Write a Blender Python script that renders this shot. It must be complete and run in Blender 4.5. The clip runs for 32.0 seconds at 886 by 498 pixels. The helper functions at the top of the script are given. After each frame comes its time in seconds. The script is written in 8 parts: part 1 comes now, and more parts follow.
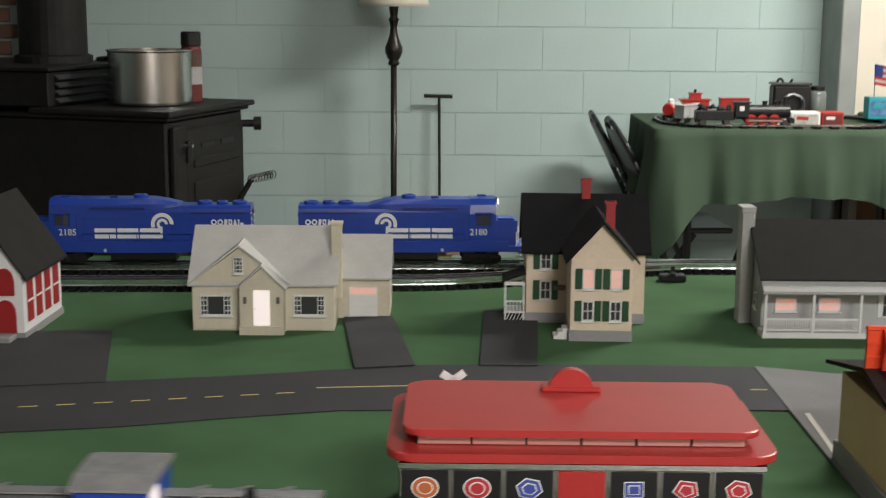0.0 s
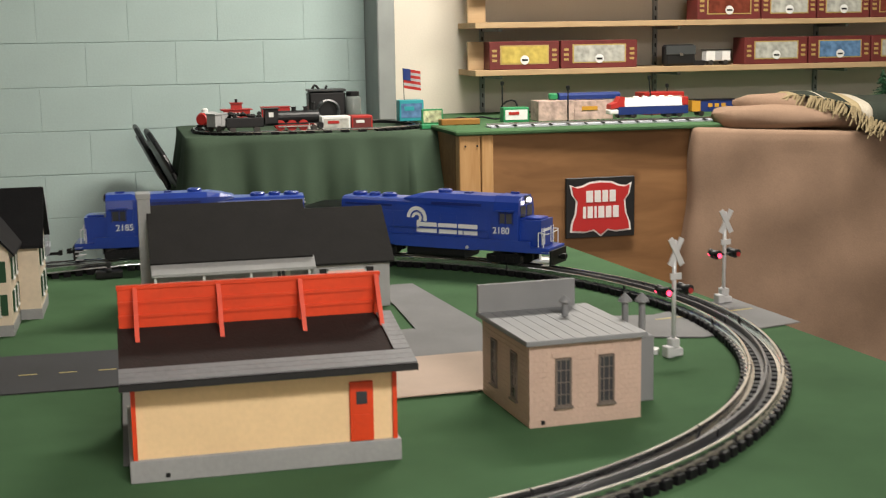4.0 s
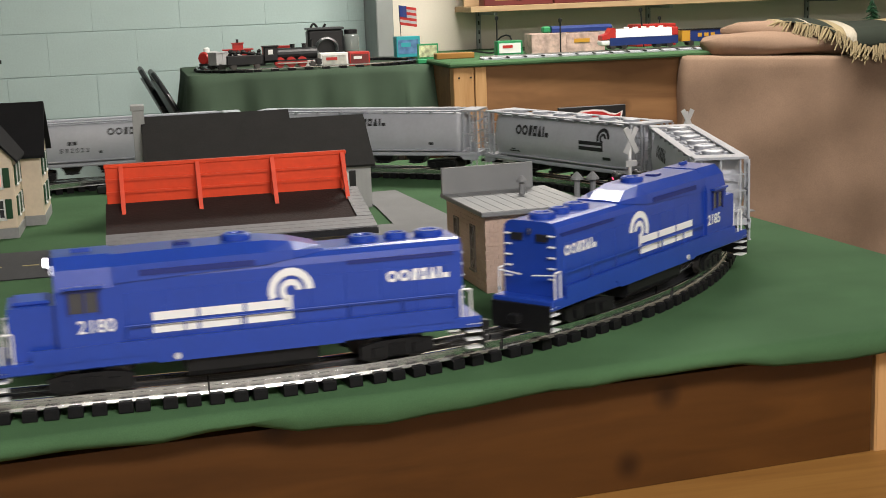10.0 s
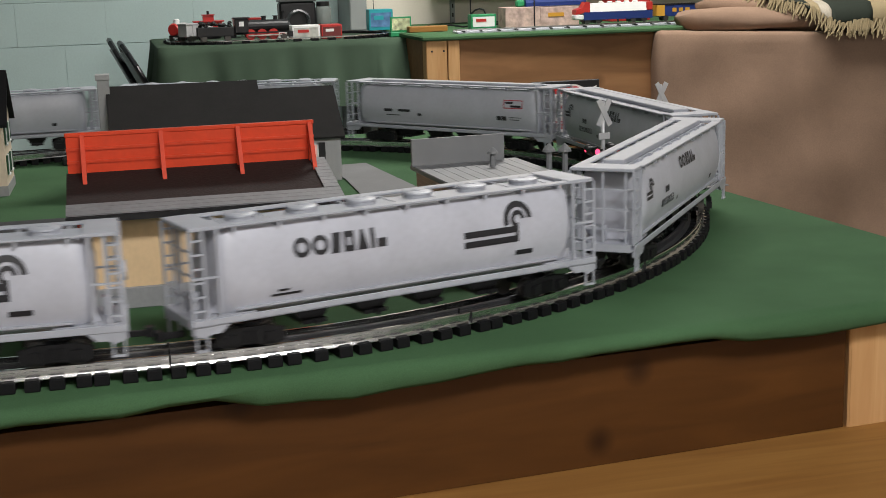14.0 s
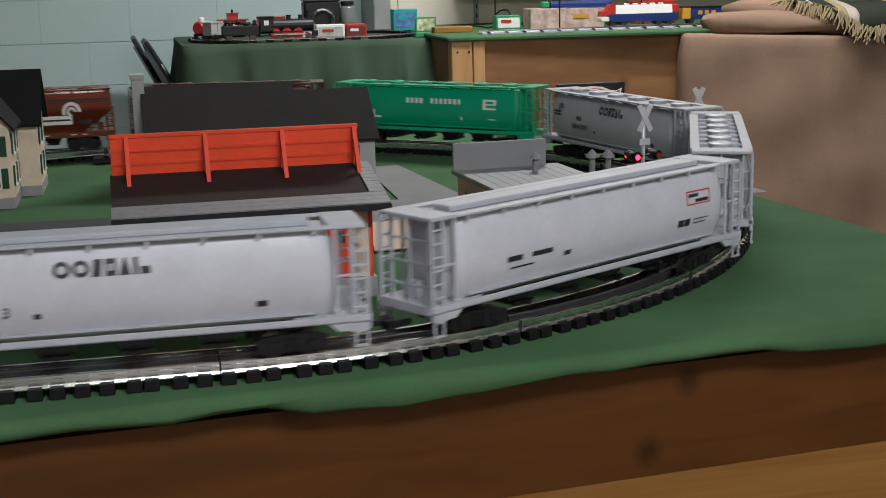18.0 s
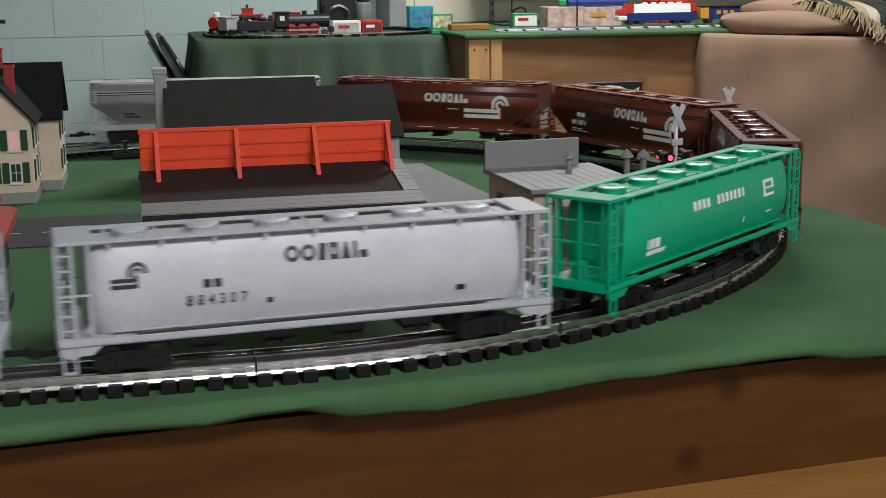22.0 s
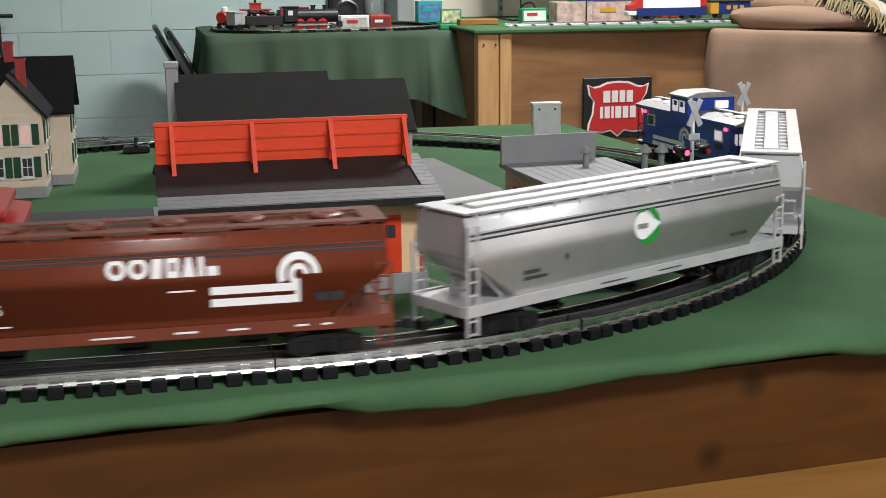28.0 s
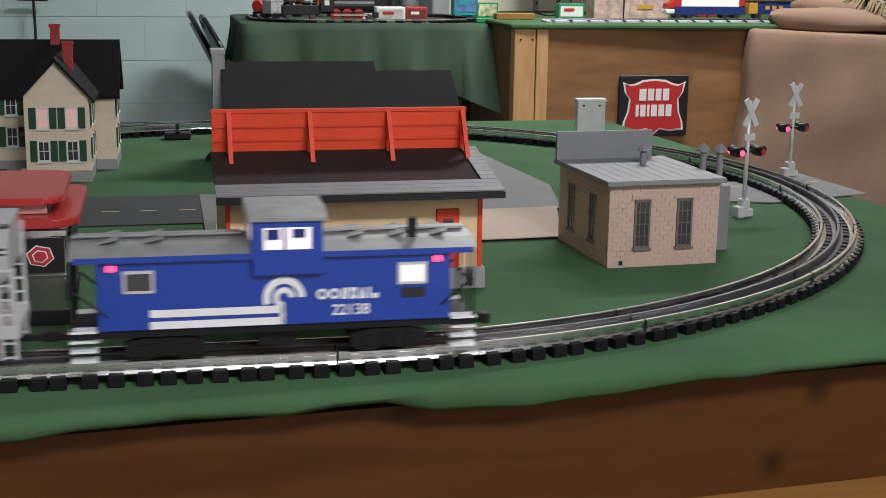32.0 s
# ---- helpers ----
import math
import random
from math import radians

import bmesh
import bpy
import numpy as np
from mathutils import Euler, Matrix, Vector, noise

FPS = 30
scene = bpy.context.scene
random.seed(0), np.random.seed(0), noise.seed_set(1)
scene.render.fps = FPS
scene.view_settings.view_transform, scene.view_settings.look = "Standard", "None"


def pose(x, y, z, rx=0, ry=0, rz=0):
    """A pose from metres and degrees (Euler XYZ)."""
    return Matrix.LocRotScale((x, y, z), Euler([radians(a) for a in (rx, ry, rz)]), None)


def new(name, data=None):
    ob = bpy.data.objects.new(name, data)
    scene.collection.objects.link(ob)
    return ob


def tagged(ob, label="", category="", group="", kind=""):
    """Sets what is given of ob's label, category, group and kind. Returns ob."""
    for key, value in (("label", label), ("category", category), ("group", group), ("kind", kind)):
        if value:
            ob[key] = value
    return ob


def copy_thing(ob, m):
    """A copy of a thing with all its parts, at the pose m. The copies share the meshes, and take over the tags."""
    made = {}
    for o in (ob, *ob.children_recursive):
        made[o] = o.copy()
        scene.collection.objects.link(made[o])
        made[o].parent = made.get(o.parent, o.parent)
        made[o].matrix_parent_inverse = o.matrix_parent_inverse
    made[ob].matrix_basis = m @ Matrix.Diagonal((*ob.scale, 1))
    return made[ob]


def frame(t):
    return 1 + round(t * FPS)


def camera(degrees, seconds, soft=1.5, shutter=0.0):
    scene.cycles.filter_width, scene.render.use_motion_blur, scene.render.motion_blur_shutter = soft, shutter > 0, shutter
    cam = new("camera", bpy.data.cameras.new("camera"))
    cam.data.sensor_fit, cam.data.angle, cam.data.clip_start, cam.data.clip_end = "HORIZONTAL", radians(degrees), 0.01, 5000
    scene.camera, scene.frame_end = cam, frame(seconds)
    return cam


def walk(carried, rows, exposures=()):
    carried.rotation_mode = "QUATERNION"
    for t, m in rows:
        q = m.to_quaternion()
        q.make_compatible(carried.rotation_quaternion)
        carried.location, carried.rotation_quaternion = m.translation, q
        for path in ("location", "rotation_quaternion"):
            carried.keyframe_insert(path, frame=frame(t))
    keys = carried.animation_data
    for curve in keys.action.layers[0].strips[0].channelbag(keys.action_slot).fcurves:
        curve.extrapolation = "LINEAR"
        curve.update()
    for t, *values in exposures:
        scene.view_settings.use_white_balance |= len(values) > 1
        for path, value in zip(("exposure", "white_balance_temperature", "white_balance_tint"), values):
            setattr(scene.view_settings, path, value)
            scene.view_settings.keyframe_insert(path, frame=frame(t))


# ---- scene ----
cam = camera(36.858, 32.0, soft=0.75, shutter=0.5)
PATH = [
    (0, -0.2579, 0.2303, 1.0880, 79.541, -0.421, 0.192),
    (0.5, -0.2195, 0.2465, 1.0613, 81.319, -1.703, 0.059),
    (1, -0.1779, 0.2704, 1.0658, 81.419, -2.038, 1.525),
    (1.5, -0.0922, 0.2519, 1.0618, 81.963, -0.718, -1.773),
    (2, -0.0349, 0.2517, 1.0532, 81.822, -0.257, -4.831),
    (2.5, 0.0239, 0.2518, 1.0530, 81.782, 0.203, -8.238),
    (3, 0.0696, 0.2418, 1.0485, 81.352, 1.237, -10.835),
    (3.5, 0.1137, 0.2179, 1.0388, 81.113, 1.128, -12.472),
    (4, 0.1428, 0.1764, 1.0239, 80.783, 0.880, -14.007),
    (4.5, 0.1595, 0.1268, 1.0033, 79.914, 1.268, -14.110),
    (6.5, 0.1589, 0.0337, 0.9683, 79.482, 1.264, -13.563),
    (7, 0.1620, 0.0352, 0.9643, 79.336, 1.510, -13.530),
    (7.5, 0.1626, 0.0385, 0.9646, 79.203, 1.591, -13.651),
    (8, 0.1638, 0.0365, 0.9671, 79.348, 1.844, -13.496),
    (8.5, 0.1680, 0.0394, 0.9627, 79.341, 2.261, -13.411),
    (9, 0.1652, 0.0377, 0.9617, 79.172, 1.918, -13.380),
    (9.5, 0.1687, 0.0350, 0.9600, 79.160, 2.260, -13.484),
    (10, 0.1682, 0.0352, 0.9570, 79.023, 2.098, -13.437),
    (10.5, 0.1684, 0.0359, 0.9557, 78.777, 1.951, -13.685),
    (11, 0.1735, 0.0385, 0.9554, 78.732, 2.585, -13.968),
    (11.5, 0.1743, 0.0418, 0.9585, 78.795, 2.251, -13.864),
    (12, 0.1781, 0.0462, 0.9550, 78.663, 2.273, -14.238),
    (12.5, 0.1792, 0.0425, 0.9564, 78.476, 2.081, -14.371),
    (13, 0.1787, 0.0477, 0.9533, 78.318, 1.814, -14.449),
    (13.5, 0.1789, 0.0510, 0.9503, 78.152, 1.901, -14.546),
    (14, 0.1781, 0.0576, 0.9478, 77.976, 1.647, -14.502),
    (14.5, 0.1759, 0.0607, 0.9511, 78.198, 1.654, -14.382),
    (16.5, 0.1593, 0.0654, 0.9507, 77.974, 1.145, -13.801),
    (17, 0.1521, 0.0707, 0.9496, 77.720, 0.791, -13.655),
    (17.5, 0.1512, 0.0675, 0.9525, 77.653, 1.104, -13.911),
    (18, 0.1486, 0.0773, 0.9535, 77.942, 1.158, -13.886),
    (18.5, 0.1461, 0.0816, 0.9566, 78.374, 1.018, -13.772),
    (19, 0.1436, 0.0827, 0.9549, 78.335, 0.969, -13.746),
    (19.5, 0.1437, 0.0803, 0.9536, 78.165, 1.006, -13.799),
    (20, 0.1433, 0.0813, 0.9517, 78.187, 1.022, -13.840),
    (20.5, 0.1389, 0.0855, 0.9516, 78.078, 0.639, -13.857),
    (21, 0.1357, 0.0949, 0.9507, 78.012, 0.570, -13.793),
    (21.5, 0.1287, 0.1022, 0.9522, 77.732, 0.587, -13.752),
    (22, 0.1259, 0.1093, 0.9505, 77.861, 0.597, -13.569),
    (22.5, 0.1224, 0.1120, 0.9470, 77.668, 0.823, -13.471),
    (23, 0.1190, 0.1168, 0.9456, 77.486, 0.535, -13.342),
    (23.5, 0.1206, 0.1152, 0.9452, 77.535, 0.568, -13.535),
    (24, 0.1195, 0.1162, 0.9445, 77.498, 0.440, -13.577),
    (24.5, 0.1177, 0.1191, 0.9466, 77.552, 0.494, -13.493),
    (25, 0.1166, 0.1187, 0.9498, 77.751, 0.461, -13.409),
    (25.5, 0.1168, 0.1181, 0.9522, 78.005, 0.552, -13.381),
    (26, 0.1164, 0.1168, 0.9485, 77.861, 0.670, -13.380),
    (26.5, 0.1169, 0.1166, 0.9471, 77.803, 0.622, -13.384),
    (28.5, 0.1140, 0.1254, 0.9477, 77.680, 0.478, -13.371),
    (29, 0.1087, 0.1267, 0.9487, 77.725, 0.180, -13.346),
    (29.5, 0.1052, 0.1346, 0.9431, 77.567, 0.261, -13.103),
    (30, 0.0991, 0.1348, 0.9409, 77.096, 0.161, -12.943),
    (30.5, 0.0934, 0.1399, 0.9403, 77.153, -0.253, -12.786),
    (31, 0.0899, 0.1386, 0.9418, 77.271, -0.137, -12.490),
    (31.5, 0.0879, 0.1413, 0.9419, 77.364, -0.356, -12.377),
    (32, 0.0824, 0.1495, 0.9439, 77.434, -0.759, -12.316),
]
EXPOSURES = [(0, 0.02, 6450, 10), (2, -0.11, 6750, 10), (4, -0.08, 6750, 10), (8, -0.06, 6750, 10), (12, -0.06, 6350, 10), (14, -0.40, 6250, 10), (17, -0.56, 6050, 10), (20, -0.48, 6050, 10), (22, -0.44, 6050, 10), (24, -0.06, 6300, 10), (26, 0.14, 6150, 10), (28.5, -0.18, 6050, 10), (31, -0.38, 5978, 10), (32, -0.34, 5950, 10)]
walk(cam, [(t, pose(x, y, z, rx, ry, rz)) for t, x, y, z, rx, ry, rz in PATH], EXPOSURES)

# ---- world and lights ----
world = bpy.data.worlds.new("world")
scene.world = world
world.use_nodes = True
world.node_tree.nodes["Background"].inputs["Color"].default_value = (0.75, 0.82, 0.9, 1)
world.node_tree.nodes["Background"].inputs["Strength"].default_value = 0.015
scene.view_settings.exposure = 0.0


def ceiling_lamp(x, y, z, sx, sy, watts, colour):
    data = bpy.data.lights.new("ceiling_lamp", "AREA")
    data.shape, data.size, data.size_y, data.energy, data.color = "RECTANGLE", sx, sy, watts, colour
    ob = new("ceiling_lamp", data)
    ob.matrix_basis = pose(x, y, z)
    return ob


ceiling_lamp(0.75, -0.85, 2.36, 1.2, 0.50, 100, (1.0, 0.97, 0.95))
# Dim added lamp with no known source, placed to put glints on the rails.
ceiling_lamp(-0.55, 2.90, 2.36, 1.2, 0.30, 2.5, (1.0, 0.96, 0.92))
ceiling_lamp(1.48, 3.30, 2.36, 1.2, 0.30, 88, (1.0, 0.95, 0.88))

# ---- materials ----


def mat(name, colour, rough=0.6, metal=0.0, grain=0.0, scale=200.0, blotch=0.0, bscale=8.0, bump=0.0, bump_scale=400.0,
        spec=0.5, glow=None, power=0.0, coat=0.0):
    """A surface with a base colour, fine grain, larger blotches and a fine relief."""
    m = bpy.data.materials.new(name)
    m.use_nodes = True
    nt = m.node_tree
    b = nt.nodes["Principled BSDF"]
    b.inputs["Base Color"].default_value = (*colour, 1)
    b.inputs["Roughness"].default_value = rough
    b.inputs["Metallic"].default_value = metal
    b.inputs["Specular IOR Level"].default_value = spec
    b.inputs["Coat Weight"].default_value = coat
    if glow:
        b.inputs["Emission Color"].default_value = (*glow, 1)
        b.inputs["Emission Strength"].default_value = power
    if grain or blotch or bump:
        co = nt.nodes.new("ShaderNodeTexCoord")
        src = None
        for amount, sc in ((grain, scale), (blotch, bscale)):
            if not amount:
                continue
            n = nt.nodes.new("ShaderNodeTexNoise")
            n.inputs["Scale"].default_value, n.inputs["Detail"].default_value = sc, 4
            nt.links.new(co.outputs["Object"], n.inputs["Vector"])
            r = nt.nodes.new("ShaderNodeMapRange")
            r.inputs["From Min"].default_value, r.inputs["From Max"].default_value = 0.3, 0.7
            r.inputs["To Min"].default_value, r.inputs["To Max"].default_value = 1 - amount, 1 + amount
            nt.links.new(n.outputs["Fac"], r.inputs["Value"])
            x = nt.nodes.new("ShaderNodeVectorMath")
            x.operation = "SCALE"
            if src is None:
                x.inputs[0].default_value = colour
            else:
                nt.links.new(src, x.inputs[0])
            nt.links.new(r.outputs["Result"], x.inputs["Scale"])
            src = x.outputs["Vector"]
        if src:
            nt.links.new(src, b.inputs["Base Color"])
        if bump:
            n = nt.nodes.new("ShaderNodeTexNoise")
            n.inputs["Scale"].default_value, n.inputs["Detail"].default_value = bump_scale, 3
            nt.links.new(co.outputs["Object"], n.inputs["Vector"])
            u = nt.nodes.new("ShaderNodeBump")
            u.inputs["Strength"].default_value, u.inputs["Distance"].default_value = bump, 0.002
            nt.links.new(n.outputs["Fac"], u.inputs["Height"])
            nt.links.new(u.outputs["Normal"], b.inputs["Normal"])
    return m


def wood(name, light, dark, along="X", scale=6.0, stretch=9.0, rough=0.5, knots=0.0, knot_scale=7.0):
    """Wood grain drawn out along one axis, with darker knots."""
    m = bpy.data.materials.new(name)
    m.use_nodes = True
    nt = m.node_tree
    b = nt.nodes["Principled BSDF"]
    b.inputs["Roughness"].default_value = rough
    b.inputs["Specular IOR Level"].default_value = 0.22
    co = nt.nodes.new("ShaderNodeTexCoord")
    mp = nt.nodes.new("ShaderNodeMapping")
    sc = [stretch, stretch, stretch]
    sc["XYZ".index(along)] = 1.0
    mp.inputs["Scale"].default_value = sc
    nt.links.new(co.outputs["Object"], mp.inputs["Vector"])
    n = nt.nodes.new("ShaderNodeTexNoise")
    n.inputs["Scale"].default_value, n.inputs["Detail"].default_value, n.inputs["Distortion"].default_value = scale, 6, 0.6
    nt.links.new(mp.outputs["Vector"], n.inputs["Vector"])
    r = nt.nodes.new("ShaderNodeValToRGB")
    r.color_ramp.elements[0].position, r.color_ramp.elements[1].position = 0.3, 0.72
    r.color_ramp.elements[0].color, r.color_ramp.elements[1].color = (*dark, 1), (*light, 1)
    nt.links.new(n.outputs["Fac"], r.inputs["Fac"])
    out = r.outputs["Color"]
    if knots:
        v = nt.nodes.new("ShaderNodeTexVoronoi")
        v.inputs["Scale"].default_value = knot_scale
        nt.links.new(co.outputs["Object"], v.inputs["Vector"])
        k = nt.nodes.new("ShaderNodeMapRange")
        k.inputs["From Min"].default_value, k.inputs["From Max"].default_value = 0.04, 0.16
        k.inputs["To Min"].default_value, k.inputs["To Max"].default_value = knots, 0.0
        nt.links.new(v.outputs["Distance"], k.inputs["Value"])
        x = nt.nodes.new("ShaderNodeMix")
        x.data_type = "RGBA"
        x.inputs["B"].default_value = (dark[0] * 0.35, dark[1] * 0.3, dark[2] * 0.3, 1)
        nt.links.new(k.outputs["Result"], x.inputs["Factor"])
        nt.links.new(out, x.inputs["A"])
        out = x.outputs["Result"]
    nt.links.new(out, b.inputs["Base Color"])
    u = nt.nodes.new("ShaderNodeBump")
    u.inputs["Strength"].default_value, u.inputs["Distance"].default_value = 0.25, 0.001
    nt.links.new(n.outputs["Fac"], u.inputs["Height"])
    nt.links.new(u.outputs["Normal"], b.inputs["Normal"])
    return m


FELT = mat("green_felt", (0.060, 0.124, 0.058), 0.95, grain=0.09, scale=900, blotch=0.16, bscale=6, bump=0.25, bump_scale=1500, spec=0.1)


def rumple(m, scale, strength):
    """Adds soft wide waves under the fine relief of a cloth."""
    nt = m.node_tree
    fine = next(n for n in nt.nodes if n.type == "BUMP")
    co = next(n for n in nt.nodes if n.type == "TEX_COORD")
    n = nt.nodes.new("ShaderNodeTexNoise")
    n.inputs["Scale"].default_value, n.inputs["Detail"].default_value = scale, 2
    nt.links.new(co.outputs["Object"], n.inputs["Vector"])
    u = nt.nodes.new("ShaderNodeBump")
    u.inputs["Strength"].default_value, u.inputs["Distance"].default_value = strength, 0.012
    nt.links.new(n.outputs["Fac"], u.inputs["Height"])
    nt.links.new(u.outputs["Normal"], fine.inputs["Normal"])


rumple(FELT, 11, 0.30)
CLOTH = mat("green_cloth", (0.056, 0.086, 0.057), 0.9, grain=0.12, scale=500, blotch=0.12, bscale=4, bump=0.3, bump_scale=900, spec=0.15)
ROAD = mat("road_sheet", (0.030, 0.031, 0.034), 0.8, grain=0.2, scale=700, blotch=0.18, bscale=12, bump=0.3, bump_scale=900)
GREYROAD = mat("grey_card", (0.17, 0.17, 0.17), 0.8, grain=0.08, scale=600, blotch=0.1, bscale=12)
TANPAD = mat("tan_card", (0.50, 0.38, 0.30), 0.8, grain=0.06, scale=500, blotch=0.08, bscale=15)
LINE = mat("line_paint", (0.55, 0.45, 0.18), 0.7, grain=0.1)
LINEW = mat("white_line_paint", (0.6, 0.58, 0.52), 0.7, grain=0.1)
RAIL = mat("nickel_rail", (0.80, 0.80, 0.80), 0.19, 1.0, blotch=0.12, bscale=20)
RAILC = mat("dark_centre_rail", (0.10, 0.10, 0.105), 0.35, 0.6, blotch=0.2, bscale=20)
TIE = mat("black_tie", (0.006, 0.006, 0.007), 0.6, grain=0.2, scale=300, spec=0.2)
WALLP = mat("mint_wall_paint", (0.47, 0.60, 0.58), 0.6, grain=0.03, scale=150, blotch=0.06, bscale=2.5, bump=0.25, bump_scale=160)
MORTAR = mat("painted_mortar", (0.40, 0.51, 0.50), 0.7, grain=0.05)
CREAM = mat("cream_wall", (0.72, 0.66, 0.56), 0.6, grain=0.03, blotch=0.06, bscale=2.0, bump=0.15, bump_scale=120)
GREYTRIM = mat("grey_trim", (0.30, 0.32, 0.31), 0.6, blotch=0.1)
FLOORM = mat("concrete_floor", (0.16, 0.155, 0.15), 0.8, grain=0.1, scale=80, blotch=0.2, bscale=2)
CEILM = mat("ceiling_paint", (0.50, 0.50, 0.48), 0.8, blotch=0.05, bscale=2)
FASCIA = wood("dark_stained_board", (0.094, 0.036, 0.007), (0.057, 0.021, 0.004), "X", 5, 7, 0.5, 0.85, 9)
PINE = wood("pine", (0.34, 0.170, 0.044), (0.25, 0.112, 0.028), "X", 5, 12, 0.5, 0.4, 5)
PINEZ = wood("upright_pine", (0.58, 0.35, 0.16), (0.46, 0.25, 0.10), "Z", 6, 12, 0.5, 0.5, 8)
PANEL = wood("brown_plywood", (0.30, 0.155, 0.068), (0.19, 0.094, 0.040), "X", 4, 5, 0.55, 0.55, 6)
SHELFW = wood("shelf_board", (0.50, 0.35, 0.20), (0.40, 0.27, 0.15), "X", 5, 12, 0.6)
BLACK = mat("black_plastic", (0.008, 0.008, 0.009), 0.45, grain=0.1)
IRON = mat("cast_iron", (0.015, 0.014, 0.013), 0.6, 0.3, grain=0.25, scale=60, blotch=0.25, bscale=5, bump=0.3, bump_scale=200)
STEEL = mat("brushed_steel", (0.60, 0.58, 0.56), 0.25, 1.0, blotch=0.08, bscale=10)
CHROME = mat("chrome", (0.75, 0.75, 0.75), 0.12, 1.0)
BLUE = mat("blue_plastic_paint", (0.013, 0.050, 0.34), 0.30, grain=0.03, blotch=0.05, bscale=30, coat=0.15)
# Darker copy of the body blue, with recess shade put into the colour.
BLUED = mat("blue_recess_shade", (0.008, 0.02, 0.17), 0.4)
WHITEP = mat("white_lettering", (0.80, 0.80, 0.80), 0.5)
BLACKP = mat("black_lettering", (0.015, 0.015, 0.018), 0.5)
GREYCAR = mat("light_grey_car_paint", (0.48, 0.49, 0.545), 0.42, grain=0.03, blotch=0.05, bscale=25, coat=0.06)
GREYTOP = mat("grey_car_fittings", (0.40, 0.415, 0.46), 0.40, blotch=0.06, bscale=40)
GREENCAR = mat("jade_car_paint", (0.008, 0.35, 0.18), 0.32, blotch=0.05, bscale=25)
BROWNCAR = mat("oxide_brown_car_paint", (0.150, 0.032, 0.014), 0.30, blotch=0.08, bscale=25)
BROWNDK = mat("dark_brown_car_paint", (0.085, 0.023, 0.015), 0.28, blotch=0.08, bscale=25)
SILVERCAR = mat("silver_car_paint", (0.60, 0.60, 0.615), 0.36, 0.45, grain=0.04, scale=300, blotch=0.07, bscale=25)
SILVERTRIM = mat("silver_car_fittings", (0.64, 0.64, 0.655), 0.34, 0.45, blotch=0.08, bscale=40)
# Dark grey for the painted shade between ribs and for the silver cars' marks.
SHADEINK = mat("rib_shade_and_marks", (0.035, 0.035, 0.038), 0.7)
LOGOGREEN = mat("green_decal", (0.01, 0.24, 0.03), 0.5)
TRUCKM = mat("black_truck_plastic", (0.008, 0.008, 0.009), 0.5, grain=0.2, scale=200, spec=0.25)
WHEELM = mat("dark_wheel_metal", (0.10, 0.095, 0.09), 0.35, 0.8)
HEADLIGHT = mat("headlight_glow", (1, 1, 1), 0.3, glow=(0.95, 0.92, 1.0), power=40)
CLASSLIGHT = mat("marker_glow", (1, 1, 1), 0.3, glow=(0.9, 0.9, 1.0), power=1.4)
REDGLOW = mat("red_lamp_glow", (0.6, 0.02, 0.03), 0.3, glow=(1.0, 0.04, 0.10), power=5)
WINLIT = mat("lit_window_glow", (0.9, 0.85, 0.8), 0.4, glow=(1.0, 0.84, 0.84), power=0.5)
WINWARM = mat("warm_window_glow", (0.8, 0.5, 0.45), 0.4, glow=(1.0, 0.42, 0.32), power=0.28)
GLASS = mat("dark_window_glass", (0.05, 0.05, 0.055), 0.08, spec=0.7)
ORANGE = mat("orange_plastic", (0.68, 0.055, 0.012), 0.45, grain=0.04, blotch=0.06, bscale=30, spec=0.4)
YELLOW = mat("cream_yellow_plastic", (0.82, 0.585, 0.33), 0.5, grain=0.03, blotch=0.04, bscale=20)
BASEG = mat("grey_plastic_base", (0.30, 0.30, 0.30), 0.55, grain=0.05, blotch=0.05, bscale=30)
ROOFBR = mat("dark_brown_roof", (0.026, 0.016, 0.014), 0.85, grain=0.15, scale=400, blotch=0.12, bscale=25, bump=0.3, spec=0.2)
ROOFG = mat("grey_plank_roof", (0.17, 0.17, 0.175), 0.6, grain=0.08, blotch=0.1, bscale=30)
TANBRICK = mat("tan_brick_plastic", (0.52, 0.375, 0.30), 0.6, grain=0.06, scale=300, blotch=0.05, bscale=30)
GREYPL = mat("mid_grey_plastic", (0.20, 0.205, 0.21), 0.55, blotch=0.06, bscale=30)
BEIGE = mat("beige_siding", (0.60, 0.55, 0.43), 0.55, grain=0.04, blotch=0.04, bscale=30)
BEIGER = mat("pale_grey_roof", (0.50, 0.50, 0.48), 0.65, grain=0.06, scale=500, blotch=0.06, bscale=30)
CREAMS = mat("cream_siding", (0.70, 0.58, 0.44), 0.55, grain=0.04, blotch=0.04, bscale=30)
ROOFK = mat("black_shingle_roof", (0.010, 0.010, 0.011), 0.9, grain=0.2, scale=500, blotch=0.1, bscale=30, spec=0.2)
ROOFD = mat("charcoal_shingle_roof", (0.022, 0.021, 0.020), 0.9, grain=0.15, scale=500, blotch=0.1, bscale=30, spec=0.2)
GREYS = mat("grey_siding", (0.38, 0.385, 0.38), 0.6, grain=0.04, blotch=0.05, bscale=30)
SHUTTER = mat("dark_green_shutter", (0.010, 0.060, 0.022), 0.5)
WHITEPL = mat("white_plastic", (0.74, 0.74, 0.72), 0.5, blotch=0.03, bscale=40)
REDBR = mat("red_chimney", (0.35, 0.03, 0.03), 0.6, grain=0.1, scale=400)
REDROOF = mat("red_diner_plastic", (0.44, 0.030, 0.028), 0.34, grain=0.03, blotch=0.05, bscale=15, coat=0.2)
PINKGL = mat("frosted_pink_pane", (0.50, 0.25, 0.22), 0.35)
